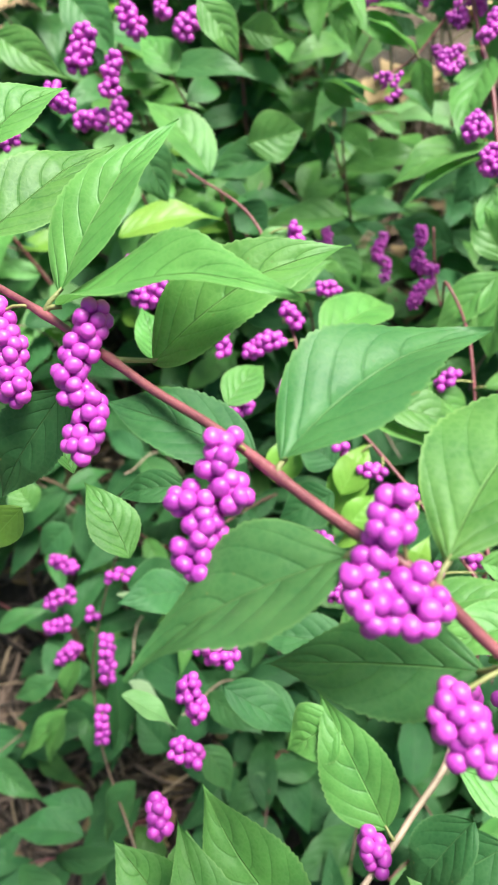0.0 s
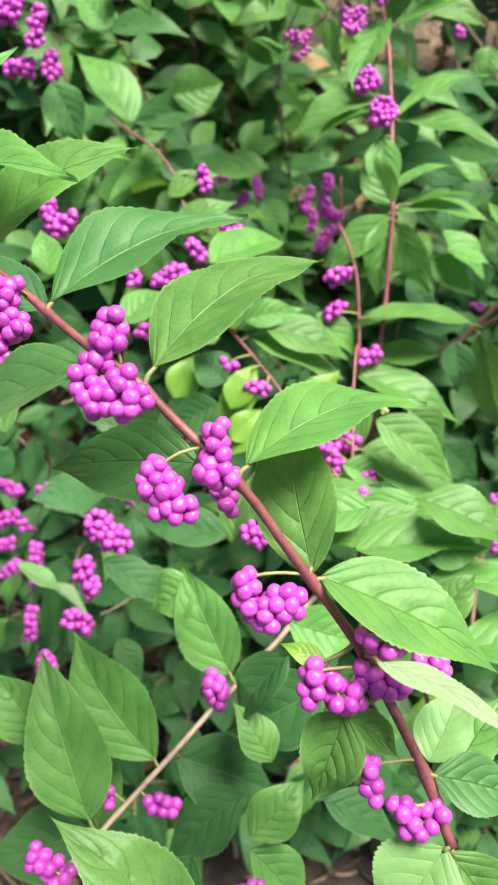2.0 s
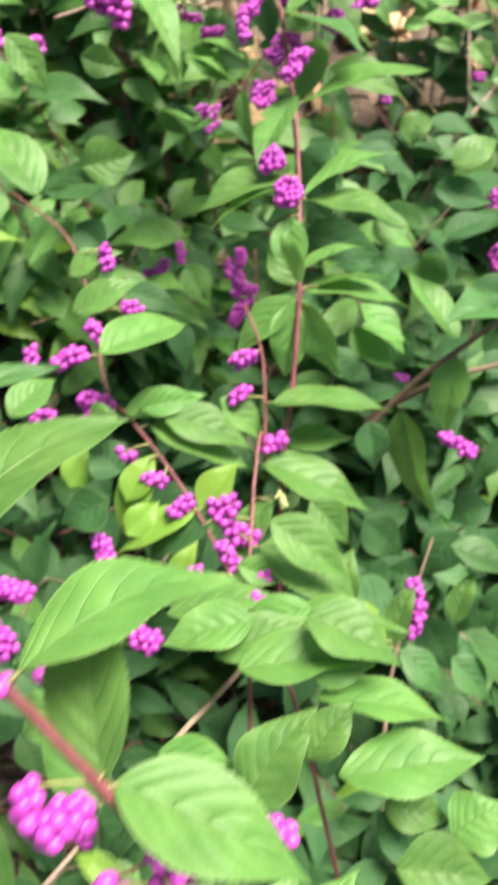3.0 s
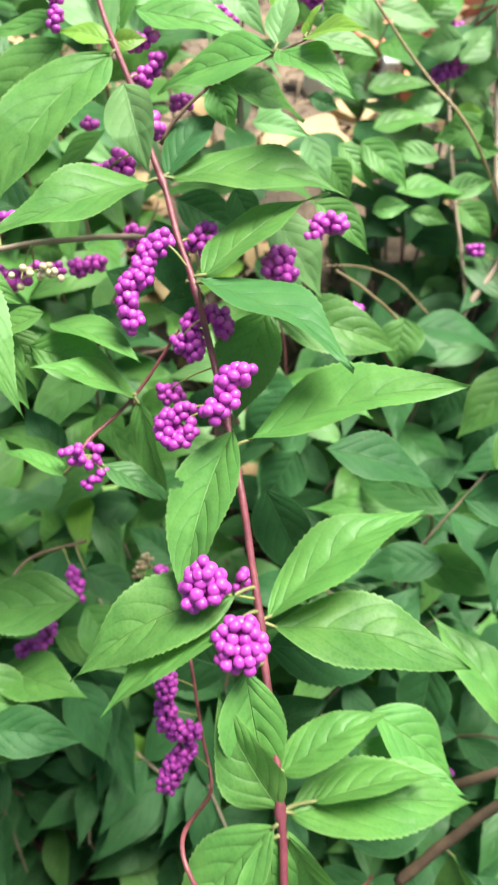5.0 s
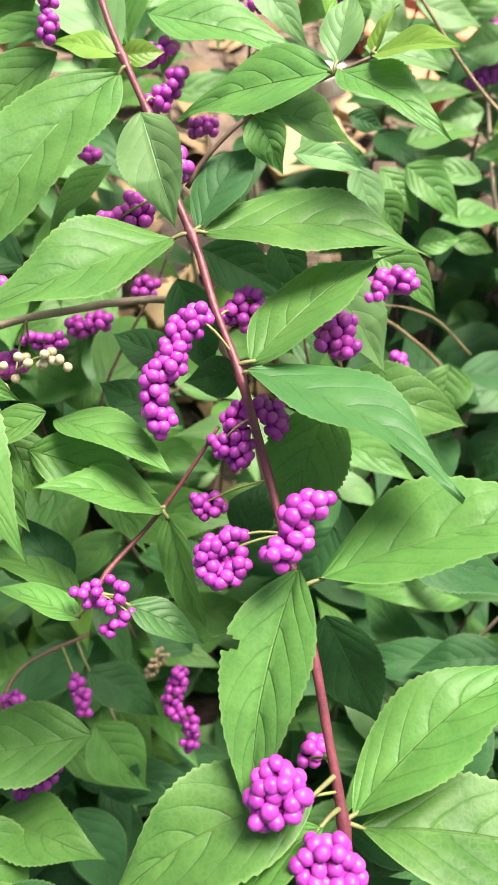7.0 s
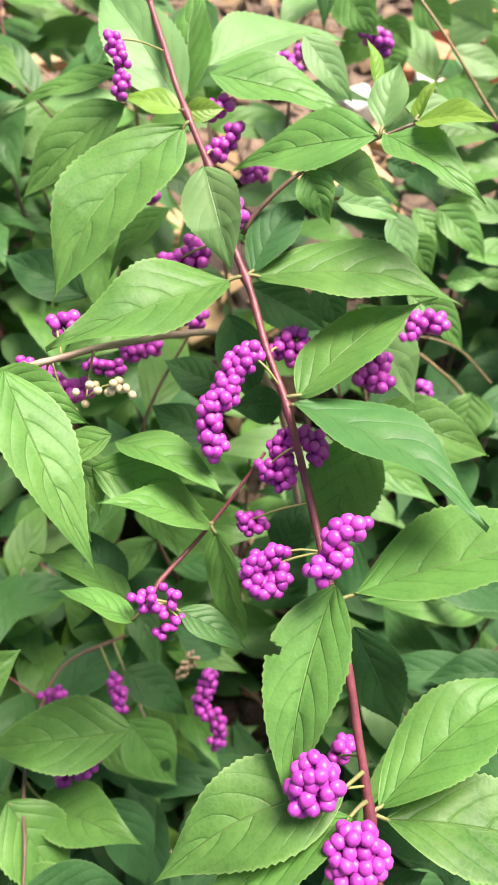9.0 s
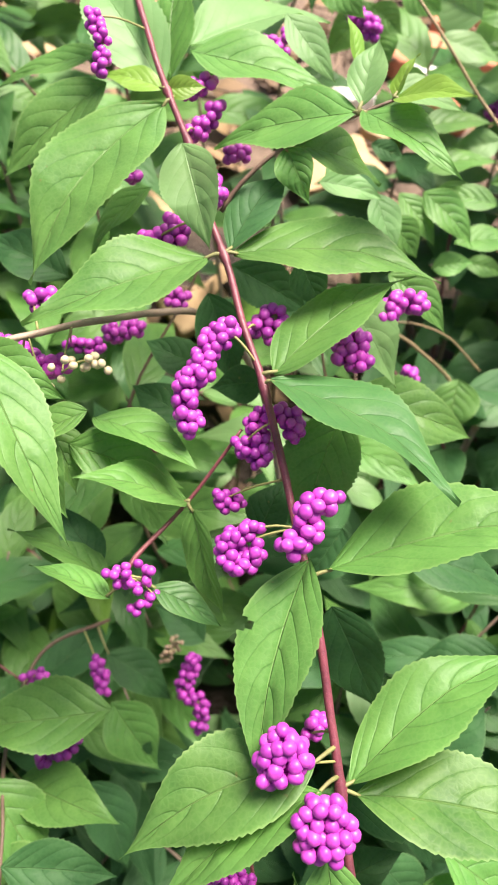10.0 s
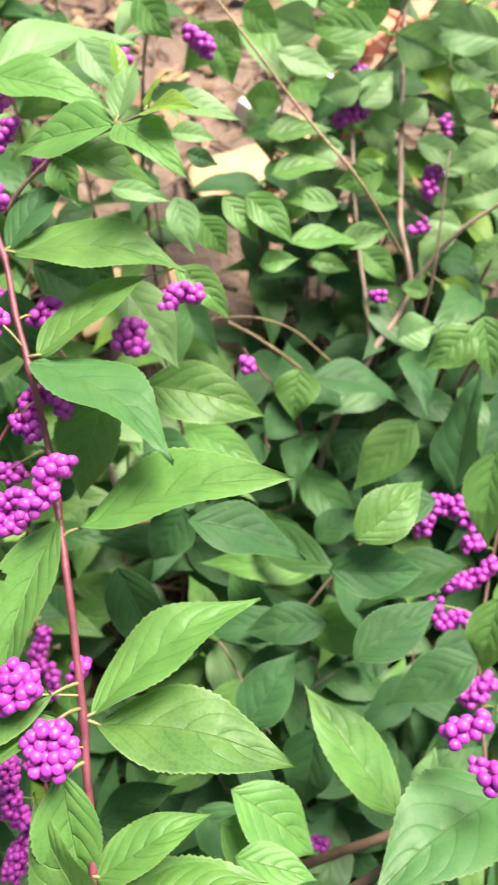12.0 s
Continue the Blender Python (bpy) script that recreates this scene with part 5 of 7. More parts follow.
leaf(left_branch, (-0.0013, 0.4016, 0.4563), (0.0336, 0.4141, 0.4586), 0.0300, (0.2191, -0.7286, 0.6489), 0.04, 0.38, "leaf")
leaf(left_branch, (-0.0070, 0.3893, 0.4214), (0.0124, 0.3785, 0.4076), 0.0244, (0.1902, -0.6244, 0.7576), 0.03, 0.45, "deep")
leaf(left_branch, (-0.0223, 0.3688, 0.4577), (-0.0623, 0.4211, 0.4778), 0.0317, (0.3201, -0.1161, 0.9402), 0.02, 0.37, "leaf")
leaf(left_branch, (-0.0274, 0.3961, 0.4398), (0.0184, 0.4177, 0.4419), 0.0233, (0.1770, -0.4626, 0.8687), 0.03, 0.38, "deep")
leaf(left_branch, (0.1375, 0.3545, 0.4472), (0.1941, 0.3523, 0.4321), 0.0270, (0.1862, -0.5901, 0.7856), 0.04, 0.24, "deep")
leaf(left_branch, (0.1246, 0.3599, 0.4150), (0.0869, 0.3783, 0.4176), 0.0265, (-0.3047, -0.7141, 0.6303), 0.02, 0.21, "deep")
leaf(left_branch, (-0.0445, 0.4475, 0.4736), (-0.0698, 0.4780, 0.4851), 0.0236, (-0.0498, -0.3897, 0.9196), 0.02, 0.22, "leaf")
leaf(left_branch, (-0.1046, 0.4489, 0.5216), (-0.0763, 0.4275, 0.4948), 0.0276, (0.1354, -0.6993, 0.7019), 0.05, 0.32, "mid")
leaf(left_branch, (-0.0253, 0.3921, 0.5429), (-0.0045, 0.3734, 0.5205), 0.0181, (0.1358, -0.6955, 0.7056), 0.03, 0.31, "leaf")
leaf(left_branch, (-0.1289, 0.3875, 0.5274), (-0.0944, 0.3775, 0.5100), 0.0210, (0.1856, -0.6489, 0.7379), 0.05, 0.44, "leaf")
cluster(left_branch, [(0.0495, 0.4786, 0.5194), (0.0554, 0.4744, 0.5170), (0.0608, 0.4752, 0.5183)], 0.0022, 0.00224, "berry", False, foot=(0.0536, 0.4782, 0.5282))
cluster(left_branch, [(0.0630, 0.4652, 0.5248), (0.0690, 0.4672, 0.5271), (0.0749, 0.4662, 0.5270)], 0.0035, 0.00143, "white", True, count=13, foot=(0.0670, 0.4852, 0.5239))
cluster(left_branch, [(0.0559, 0.4675, 0.5182), (0.0576, 0.4666, 0.5177)], 0.0010, 0.00179, "white", True, foot=(0.0536, 0.4782, 0.5282))
cluster(left_branch, [(0.0541, 0.4916, 0.5296), (0.0578, 0.4926, 0.5308)], 0.0019, 0.00208, "berry", False, foot=(0.0570, 0.4800, 0.5271))
cluster(left_branch, [(0.0616, 0.4977, 0.5037), (0.0713, 0.4958, 0.5036)], 0.0016, 0.00184, "berry", True, foot=(0.0670, 0.4852, 0.5239))
cluster(left_branch, [(0.0396, 0.4939, 0.5107), (0.0423, 0.4921, 0.5097)], 0.0016, 0.00177, "berry", True, foot=(0.0458, 0.4743, 0.5294))
cluster(left_branch, [(0.0169, 0.4690, 0.5404), (0.0122, 0.4568, 0.5307), (0.0278, 0.4538, 0.5295), (0.0262, 0.4489, 0.5256)], 0.0051, 0.00293, "berry", True, foot=(0.0191, 0.4612, 0.5298))
cluster(left_branch, [(-0.0862, 0.4004, 0.5195), (-0.0898, 0.3895, 0.5119)], 0.0051, 0.00237, "berry", True)
cluster(left_branch, [(-0.0693, 0.3783, 0.5179), (-0.0708, 0.3665, 0.5096)], 0.0038, 0.00230, "berry", True)
cluster(left_branch, [(-0.0918, 0.3368, 0.5253), (-0.0865, 0.3324, 0.5223)], 0.0040, 0.00212, "berry", True)
cluster(left_branch, [(-0.0650, 0.4165, 0.5233), (-0.0605, 0.4103, 0.5190)], 0.0052, 0.00240, "berry", True)
cluster(left_branch, [(-0.0393, 0.4609, 0.4926), (-0.0325, 0.4678, 0.4974)], 0.0052, 0.00271, "berry", True)
cluster(left_branch, [(-0.0505, 0.4517, 0.5113), (-0.0488, 0.4477, 0.5086)], 0.0030, 0.00258, "berry", True)
cluster(left_branch, [(-0.1167, 0.3238, 0.5073), (-0.1140, 0.3260, 0.5088)], 0.0025, 0.00216, "berry", True)
cluster(left_branch, [(-0.0860, 0.3632, 0.4945), (-0.0786, 0.3640, 0.4950)], 0.0045, 0.00236, "berry", True)
cluster(left_branch, [(-0.0747, 0.4007, 0.4799), (-0.0725, 0.3933, 0.4748)], 0.0042, 0.00256, "berry", True)

# forked tan woody stem at the back of the shrub
far_stem = branch("forked tan woody stem at the back of the shrub", [(0.3396, 0.7772, 0.5309), (0.3316, 0.7366, 0.5054), (0.3220, 0.6779, 0.4659), (0.3154, 0.6335, 0.4376), (0.3169, 0.6022, 0.4140), (0.2880, 0.5722, 0.3876), (0.2717, 0.5620, 0.3463), (0.2527, 0.5378, 0.2814), (0.2378, 0.5168, 0.2131)], 0.00190, "tan")
leaf(far_stem, (0.2486, 0.5493, 0.4033), (0.3025, 0.5368, 0.3934), 0.0259, (0.1748, -0.0243, 0.9843), 0.02, 0.36, "deep")
leaf(far_stem, (0.2975, 0.5099, 0.4045), (0.2614, 0.4882, 0.3772), 0.0268, (-0.4303, -0.3361, 0.8378), 0.03, 0.24, "leaf")
leaf(far_stem, (0.2411, 0.5474, 0.4135), (0.2352, 0.5264, 0.3931), 0.0248, (-0.1712, -0.6626, 0.7292), 0.04, 0.21, "leaf")
leaf(far_stem, (0.2713, 0.7049, 0.4992), (0.3083, 0.7240, 0.5085), 0.0243, (0.1068, -0.5950, 0.7966), 0.04, 0.23, "leaf")
# pale leaves back here have the brighter light of the open side painted in
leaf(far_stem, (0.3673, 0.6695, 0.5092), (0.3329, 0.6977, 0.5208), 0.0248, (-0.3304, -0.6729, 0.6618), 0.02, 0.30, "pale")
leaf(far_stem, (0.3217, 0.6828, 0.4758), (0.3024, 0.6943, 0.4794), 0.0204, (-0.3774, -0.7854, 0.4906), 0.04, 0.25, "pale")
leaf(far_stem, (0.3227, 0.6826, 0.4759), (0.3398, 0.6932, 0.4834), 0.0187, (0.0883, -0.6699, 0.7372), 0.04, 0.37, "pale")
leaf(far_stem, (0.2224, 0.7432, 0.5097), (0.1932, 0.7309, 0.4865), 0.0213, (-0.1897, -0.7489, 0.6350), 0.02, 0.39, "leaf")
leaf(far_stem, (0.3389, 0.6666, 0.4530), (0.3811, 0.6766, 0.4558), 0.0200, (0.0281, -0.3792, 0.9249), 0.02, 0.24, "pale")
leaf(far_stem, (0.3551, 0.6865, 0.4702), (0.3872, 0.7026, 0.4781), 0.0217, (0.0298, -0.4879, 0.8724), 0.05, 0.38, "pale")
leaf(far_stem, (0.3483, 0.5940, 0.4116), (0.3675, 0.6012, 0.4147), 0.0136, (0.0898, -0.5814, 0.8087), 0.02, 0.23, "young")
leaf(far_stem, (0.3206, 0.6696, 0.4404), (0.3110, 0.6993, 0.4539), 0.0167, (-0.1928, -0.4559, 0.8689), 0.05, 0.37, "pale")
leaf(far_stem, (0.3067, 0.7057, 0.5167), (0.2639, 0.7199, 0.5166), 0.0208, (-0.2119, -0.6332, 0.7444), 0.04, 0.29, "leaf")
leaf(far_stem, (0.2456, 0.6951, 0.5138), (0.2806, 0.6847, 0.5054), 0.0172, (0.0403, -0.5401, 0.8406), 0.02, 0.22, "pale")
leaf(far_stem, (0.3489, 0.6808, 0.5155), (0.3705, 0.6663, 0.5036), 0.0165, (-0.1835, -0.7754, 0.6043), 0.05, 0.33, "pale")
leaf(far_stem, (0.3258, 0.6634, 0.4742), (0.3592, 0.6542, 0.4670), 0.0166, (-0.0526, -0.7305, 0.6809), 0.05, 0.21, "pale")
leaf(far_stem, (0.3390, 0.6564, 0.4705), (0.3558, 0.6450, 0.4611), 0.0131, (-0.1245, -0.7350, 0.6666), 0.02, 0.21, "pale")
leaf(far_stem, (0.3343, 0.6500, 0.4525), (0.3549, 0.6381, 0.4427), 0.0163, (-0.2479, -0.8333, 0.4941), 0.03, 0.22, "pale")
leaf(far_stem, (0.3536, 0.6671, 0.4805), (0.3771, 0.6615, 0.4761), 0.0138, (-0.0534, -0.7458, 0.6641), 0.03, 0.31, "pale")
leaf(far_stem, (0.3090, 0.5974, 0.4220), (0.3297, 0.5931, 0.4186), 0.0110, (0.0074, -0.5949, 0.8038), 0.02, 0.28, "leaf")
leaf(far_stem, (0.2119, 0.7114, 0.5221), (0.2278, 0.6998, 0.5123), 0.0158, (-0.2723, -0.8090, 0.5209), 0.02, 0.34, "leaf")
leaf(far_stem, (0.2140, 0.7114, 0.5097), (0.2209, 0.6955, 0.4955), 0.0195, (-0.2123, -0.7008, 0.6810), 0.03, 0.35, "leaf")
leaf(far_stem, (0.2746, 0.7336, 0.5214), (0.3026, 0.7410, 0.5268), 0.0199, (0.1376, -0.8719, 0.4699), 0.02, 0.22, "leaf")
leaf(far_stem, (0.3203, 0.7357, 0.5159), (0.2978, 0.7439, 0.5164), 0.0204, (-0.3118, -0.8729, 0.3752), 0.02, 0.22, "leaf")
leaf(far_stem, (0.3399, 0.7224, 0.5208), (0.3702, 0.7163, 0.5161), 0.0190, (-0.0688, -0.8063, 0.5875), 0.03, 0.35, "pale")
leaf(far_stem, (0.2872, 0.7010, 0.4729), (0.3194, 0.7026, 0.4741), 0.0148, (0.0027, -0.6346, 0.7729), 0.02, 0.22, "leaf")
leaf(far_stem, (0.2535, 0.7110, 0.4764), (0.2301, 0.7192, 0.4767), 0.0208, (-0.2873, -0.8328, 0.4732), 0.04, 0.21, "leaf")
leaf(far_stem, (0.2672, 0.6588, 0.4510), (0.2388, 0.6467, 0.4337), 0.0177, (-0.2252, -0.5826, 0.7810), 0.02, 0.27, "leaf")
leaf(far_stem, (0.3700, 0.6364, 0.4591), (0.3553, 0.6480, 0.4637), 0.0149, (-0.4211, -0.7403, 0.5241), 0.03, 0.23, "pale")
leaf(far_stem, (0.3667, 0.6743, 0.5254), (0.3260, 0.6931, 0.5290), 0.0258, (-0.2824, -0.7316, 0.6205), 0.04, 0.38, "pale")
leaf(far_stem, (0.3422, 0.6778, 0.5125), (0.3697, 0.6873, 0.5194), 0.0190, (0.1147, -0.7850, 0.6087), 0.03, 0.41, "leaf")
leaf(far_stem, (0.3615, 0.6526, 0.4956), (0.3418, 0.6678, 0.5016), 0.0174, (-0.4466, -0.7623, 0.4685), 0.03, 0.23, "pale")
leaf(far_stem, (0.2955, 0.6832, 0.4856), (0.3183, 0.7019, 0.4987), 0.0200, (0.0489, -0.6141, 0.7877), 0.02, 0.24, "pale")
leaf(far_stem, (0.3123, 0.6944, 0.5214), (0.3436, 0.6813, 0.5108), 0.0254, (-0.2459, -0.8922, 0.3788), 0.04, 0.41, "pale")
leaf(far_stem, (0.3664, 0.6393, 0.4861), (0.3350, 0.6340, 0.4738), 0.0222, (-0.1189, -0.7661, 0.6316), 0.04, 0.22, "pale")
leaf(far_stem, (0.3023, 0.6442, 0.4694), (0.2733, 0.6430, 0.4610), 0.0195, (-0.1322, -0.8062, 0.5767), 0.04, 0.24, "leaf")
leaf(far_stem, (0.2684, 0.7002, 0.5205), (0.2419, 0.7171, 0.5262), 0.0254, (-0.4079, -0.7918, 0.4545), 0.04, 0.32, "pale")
cluster(far_stem, [(0.3338, 0.6469, 0.4507), (0.3384, 0.6571, 0.4590)], 0.0040, 0.00238, "berry", True, foot=(0.3187, 0.6557, 0.4518))
cluster(far_stem, [(0.3228, 0.6285, 0.4375), (0.3280, 0.6300, 0.4393)], 0.0026, 0.00237, "berry", True, foot=(0.3155, 0.6309, 0.4357))
cluster(far_stem, [(0.3493, 0.6825, 0.4745), (0.3487, 0.6772, 0.4704)], 0.0027, 0.00241, "berry", True, foot=(0.3236, 0.6877, 0.4725))
cluster(far_stem, [(0.2959, 0.6006, 0.4130), (0.2992, 0.6001, 0.4131)], 0.0026, 0.00237, "berry", True, foot=(0.3097, 0.5947, 0.4074))
cluster(far_stem, [(0.1981, 0.6884, 0.5282), (0.2049, 0.6815, 0.5237)], 0.0039, 0.00255, "berry", True)
cluster(far_stem, [(0.1444, 0.6631, 0.5276), (0.1554, 0.6582, 0.5252)], 0.0037, 0.00242, "berry", True)
cluster(far_stem, [(0.2128, 0.3293, 0.3451), (0.2188, 0.3275, 0.3445)], 0.0018, 0.00198, "berry", True)

# tan woody limb rising from the forked stem
far_limb = branch("tan woody limb rising from the forked stem", [(0.3159, 0.6021, 0.4138), (0.3302, 0.6086, 0.4331), (0.3441, 0.6116, 0.4497), (0.3666, 0.6140, 0.4669)], 0.00150, "tan")
leaf(far_limb, (0.3531, 0.6453, 0.4764), (0.3707, 0.6390, 0.4714), 0.0146, (-0.1853, -0.8748, 0.4476), 0.03, 0.21, "pale")
leaf(far_limb, (0.3237, 0.6186, 0.4526), (0.3470, 0.6132, 0.4483), 0.0115, (-0.0194, -0.6677, 0.7441), 0.02, 0.33, "pale")
leaf(far_limb, (0.3322, 0.5964, 0.4241), (0.3560, 0.5873, 0.4168), 0.0131, (-0.0139, -0.6461, 0.7632), 0.03, 0.34, "young")
leaf(far_limb, (0.3626, 0.6027, 0.4451), (0.3462, 0.5961, 0.4356), 0.0130, (-0.1813, -0.6408, 0.7460), 0.03, 0.28, "leaf")
leaf(far_limb, (0.3594, 0.6111, 0.4765), (0.3323, 0.6099, 0.4685), 0.0186, (-0.1483, -0.7651, 0.6266), 0.05, 0.41, "pale")

# straight tan shoot with small purple berries
far_shoot = branch("straight tan shoot with small purple berries", [(0.2940, 0.7361, 0.5004), (0.2927, 0.6900, 0.4715), (0.2892, 0.6370, 0.4371), (0.2918, 0.5813, 0.3925)], 0.00110, "tan")
leaf(far_shoot, (0.2040, 0.5921, 0.4935), (0.2207, 0.5737, 0.4777), 0.0136, (0.1299, -0.5730, 0.8092), 0.04, 0.21, "leaf")
leaf(far_shoot, (0.2151, 0.5913, 0.4942), (0.2375, 0.5718, 0.4778), 0.0174, (0.0077, -0.6387, 0.7694), 0.05, 0.26, "leaf")
leaf(far_shoot, (0.2201, 0.5709, 0.4667), (0.2412, 0.5725, 0.4679), 0.0119, (-0.0038, -0.5568, 0.8306), 0.04, 0.45, "leaf")
leaf(far_shoot, (0.2388, 0.5941, 0.4614), (0.2798, 0.5964, 0.4583), 0.0189, (0.0777, -0.0367, 0.9963), 0.04, 0.24, "leaf")
leaf(far_shoot, (0.2677, 0.5961, 0.4538), (0.2994, 0.6063, 0.4576), 0.0154, (0.0043, -0.3586, 0.9335), 0.03, 0.44, "leaf")
leaf(far_shoot, (0.2919, 0.6664, 0.4598), (0.3132, 0.6696, 0.4621), 0.0153, (0.0556, -0.8087, 0.5856), 0.02, 0.37, "young")
leaf(far_shoot, (0.2367, 0.6684, 0.4797), (0.2782, 0.6706, 0.4814), 0.0191, (-0.0310, -0.1596, 0.9867), 0.02, 0.23, "leaf")
leaf(far_shoot, (0.2378, 0.6501, 0.4660), (0.2795, 0.6535, 0.4685), 0.0193, (-0.0478, -0.1471, 0.9880), 0.04, 0.26, "leaf")
leaf(far_shoot, (0.2747, 0.6310, 0.4560), (0.2421, 0.6422, 0.4562), 0.0159, (-0.1081, -0.3311, 0.9374), 0.05, 0.32, "leaf")
leaf(far_shoot, (0.2542, 0.6932, 0.5008), (0.2846, 0.6987, 0.5049), 0.0143, (-0.0041, -0.5818, 0.8133), 0.03, 0.41, "leaf")
leaf(far_shoot, (0.2961, 0.6448, 0.4565), (0.3167, 0.6400, 0.4527), 0.0133, (-0.0767, -0.7989, 0.5965), 0.02, 0.45, "leaf")
leaf(far_shoot, (0.2907, 0.6260, 0.4289), (0.3106, 0.6094, 0.4150), 0.0177, (-0.0336, -0.6647, 0.7463), 0.02, 0.34, "leaf")
leaf(far_shoot, (0.2552, 0.6085, 0.4365), (0.2790, 0.6027, 0.4319), 0.0115, (0.0065, -0.6055, 0.7958), 0.05, 0.36, "leaf")
leaf(far_shoot, (0.2836, 0.6663, 0.4713), (0.2540, 0.6677, 0.4649), 0.0173, (-0.1898, -0.6528, 0.7334), 0.03, 0.38, "pale")
leaf(far_shoot, (0.2938, 0.6841, 0.4987), (0.2682, 0.6849, 0.4928), 0.0195, (-0.1374, -0.8681, 0.4770), 0.02, 0.28, "pale")
cluster(far_shoot, [(0.2866, 0.6910, 0.4748), (0.2989, 0.6935, 0.4782)], 0.0040, 0.00240, "berry", True, foot=(0.2928, 0.6938, 0.4739))
cluster(far_shoot, [(0.2952, 0.7173, 0.4922), (0.3048, 0.7106, 0.4883)], 0.0033, 0.00241, "berry", True, foot=(0.2935, 0.7169, 0.4883))

# long pale bare shoot leaning across the shrub
leaning_shoot = branch("long pale bare shoot leaning across the shrub", [(0.2053, 0.6628, 0.5600), (0.2250, 0.6426, 0.5408), (0.2496, 0.6275, 0.5134), (0.2776, 0.6053, 0.4873), (0.3113, 0.6124, 0.4337)], 0.00080, "straw")

# bare straw coloured stick in the shrub
bare_stick = branch("bare straw coloured stick in the shrub", [(0.2037, 0.5651, 0.4350), (0.2240, 0.5641, 0.4178), (0.2486, 0.5651, 0.3900), (0.2727, 0.5615, 0.3523)], 0.00100, "straw")

# thin curved straw coloured dry stick
thin_stick = branch("thin curved straw coloured dry stick", [(0.1979, 0.5678, 0.4363), (0.2179, 0.5689, 0.4333), (0.2409, 0.5713, 0.4190), (0.2640, 0.5684, 0.3944)], 0.00050, "straw")

# brown branch with deep green leaves and purple berries
right_branch = branch("brown branch with deep green leaves and purple berries", [(0.3304, 0.4616, 0.4096), (0.3186, 0.4320, 0.3857), (0.3055, 0.3964, 0.3696), (0.2995, 0.3617, 0.3551), (0.2938, 0.3167, 0.3454)], 0.00090, "brown")
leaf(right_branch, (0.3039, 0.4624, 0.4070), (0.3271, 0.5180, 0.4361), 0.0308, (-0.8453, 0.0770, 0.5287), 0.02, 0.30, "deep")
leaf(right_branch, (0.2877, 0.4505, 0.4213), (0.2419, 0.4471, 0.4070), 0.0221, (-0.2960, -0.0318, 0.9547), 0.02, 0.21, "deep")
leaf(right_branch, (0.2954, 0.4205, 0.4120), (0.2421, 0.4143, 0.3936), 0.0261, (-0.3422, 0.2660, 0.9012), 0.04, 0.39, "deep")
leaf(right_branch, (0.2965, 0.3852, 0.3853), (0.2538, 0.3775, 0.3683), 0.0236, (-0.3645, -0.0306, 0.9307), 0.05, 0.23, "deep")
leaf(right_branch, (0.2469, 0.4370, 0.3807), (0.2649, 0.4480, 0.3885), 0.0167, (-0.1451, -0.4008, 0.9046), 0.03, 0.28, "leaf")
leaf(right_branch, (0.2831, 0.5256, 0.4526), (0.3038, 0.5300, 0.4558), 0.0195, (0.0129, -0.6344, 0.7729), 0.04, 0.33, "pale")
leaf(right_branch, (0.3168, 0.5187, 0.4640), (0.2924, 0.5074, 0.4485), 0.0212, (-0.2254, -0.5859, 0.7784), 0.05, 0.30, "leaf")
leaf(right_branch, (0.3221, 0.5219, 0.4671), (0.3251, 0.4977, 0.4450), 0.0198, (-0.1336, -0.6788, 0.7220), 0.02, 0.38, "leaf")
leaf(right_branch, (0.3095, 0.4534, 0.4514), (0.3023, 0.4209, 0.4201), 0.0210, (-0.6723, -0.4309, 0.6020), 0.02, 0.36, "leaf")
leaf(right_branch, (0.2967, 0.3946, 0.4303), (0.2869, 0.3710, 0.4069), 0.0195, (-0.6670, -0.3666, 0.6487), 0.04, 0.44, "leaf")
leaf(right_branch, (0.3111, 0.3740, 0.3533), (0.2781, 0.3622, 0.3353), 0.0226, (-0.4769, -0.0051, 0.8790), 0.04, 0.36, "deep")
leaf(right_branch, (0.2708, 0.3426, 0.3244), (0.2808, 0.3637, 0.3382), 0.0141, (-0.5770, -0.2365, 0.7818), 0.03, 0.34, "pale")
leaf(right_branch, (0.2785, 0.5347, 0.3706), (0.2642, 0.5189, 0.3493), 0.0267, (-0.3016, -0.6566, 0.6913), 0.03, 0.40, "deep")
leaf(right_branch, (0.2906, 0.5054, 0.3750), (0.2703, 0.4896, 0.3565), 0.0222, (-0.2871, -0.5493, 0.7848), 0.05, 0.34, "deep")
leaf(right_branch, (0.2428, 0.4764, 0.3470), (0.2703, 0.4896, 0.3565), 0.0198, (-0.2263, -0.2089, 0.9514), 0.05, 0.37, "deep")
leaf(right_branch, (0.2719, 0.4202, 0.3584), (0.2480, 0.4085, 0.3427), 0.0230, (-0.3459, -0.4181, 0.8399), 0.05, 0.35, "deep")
leaf(right_branch, (0.3068, 0.3985, 0.3967), (0.3309, 0.4174, 0.4098), 0.0187, (-0.4463, -0.0523, 0.8934), 0.03, 0.41, "leaf")
cluster(right_branch, [(0.2847, 0.4491, 0.3988), (0.2897, 0.4562, 0.4048), (0.3007, 0.4559, 0.4059), (0.3083, 0.4493, 0.4019)], 0.0048, 0.00207, "berry", True)
cluster(right_branch, [(0.3062, 0.4402, 0.3935), (0.3118, 0.4405, 0.3944)], 0.0032, 0.00208, "berry", True, foot=(0.3206, 0.4369, 0.3897))
cluster(right_branch, [(0.2956, 0.4253, 0.3830), (0.3081, 0.4259, 0.3849), (0.3169, 0.4302, 0.3893)], 0.0031, 0.00220, "berry", True, foot=(0.3164, 0.4261, 0.3830))
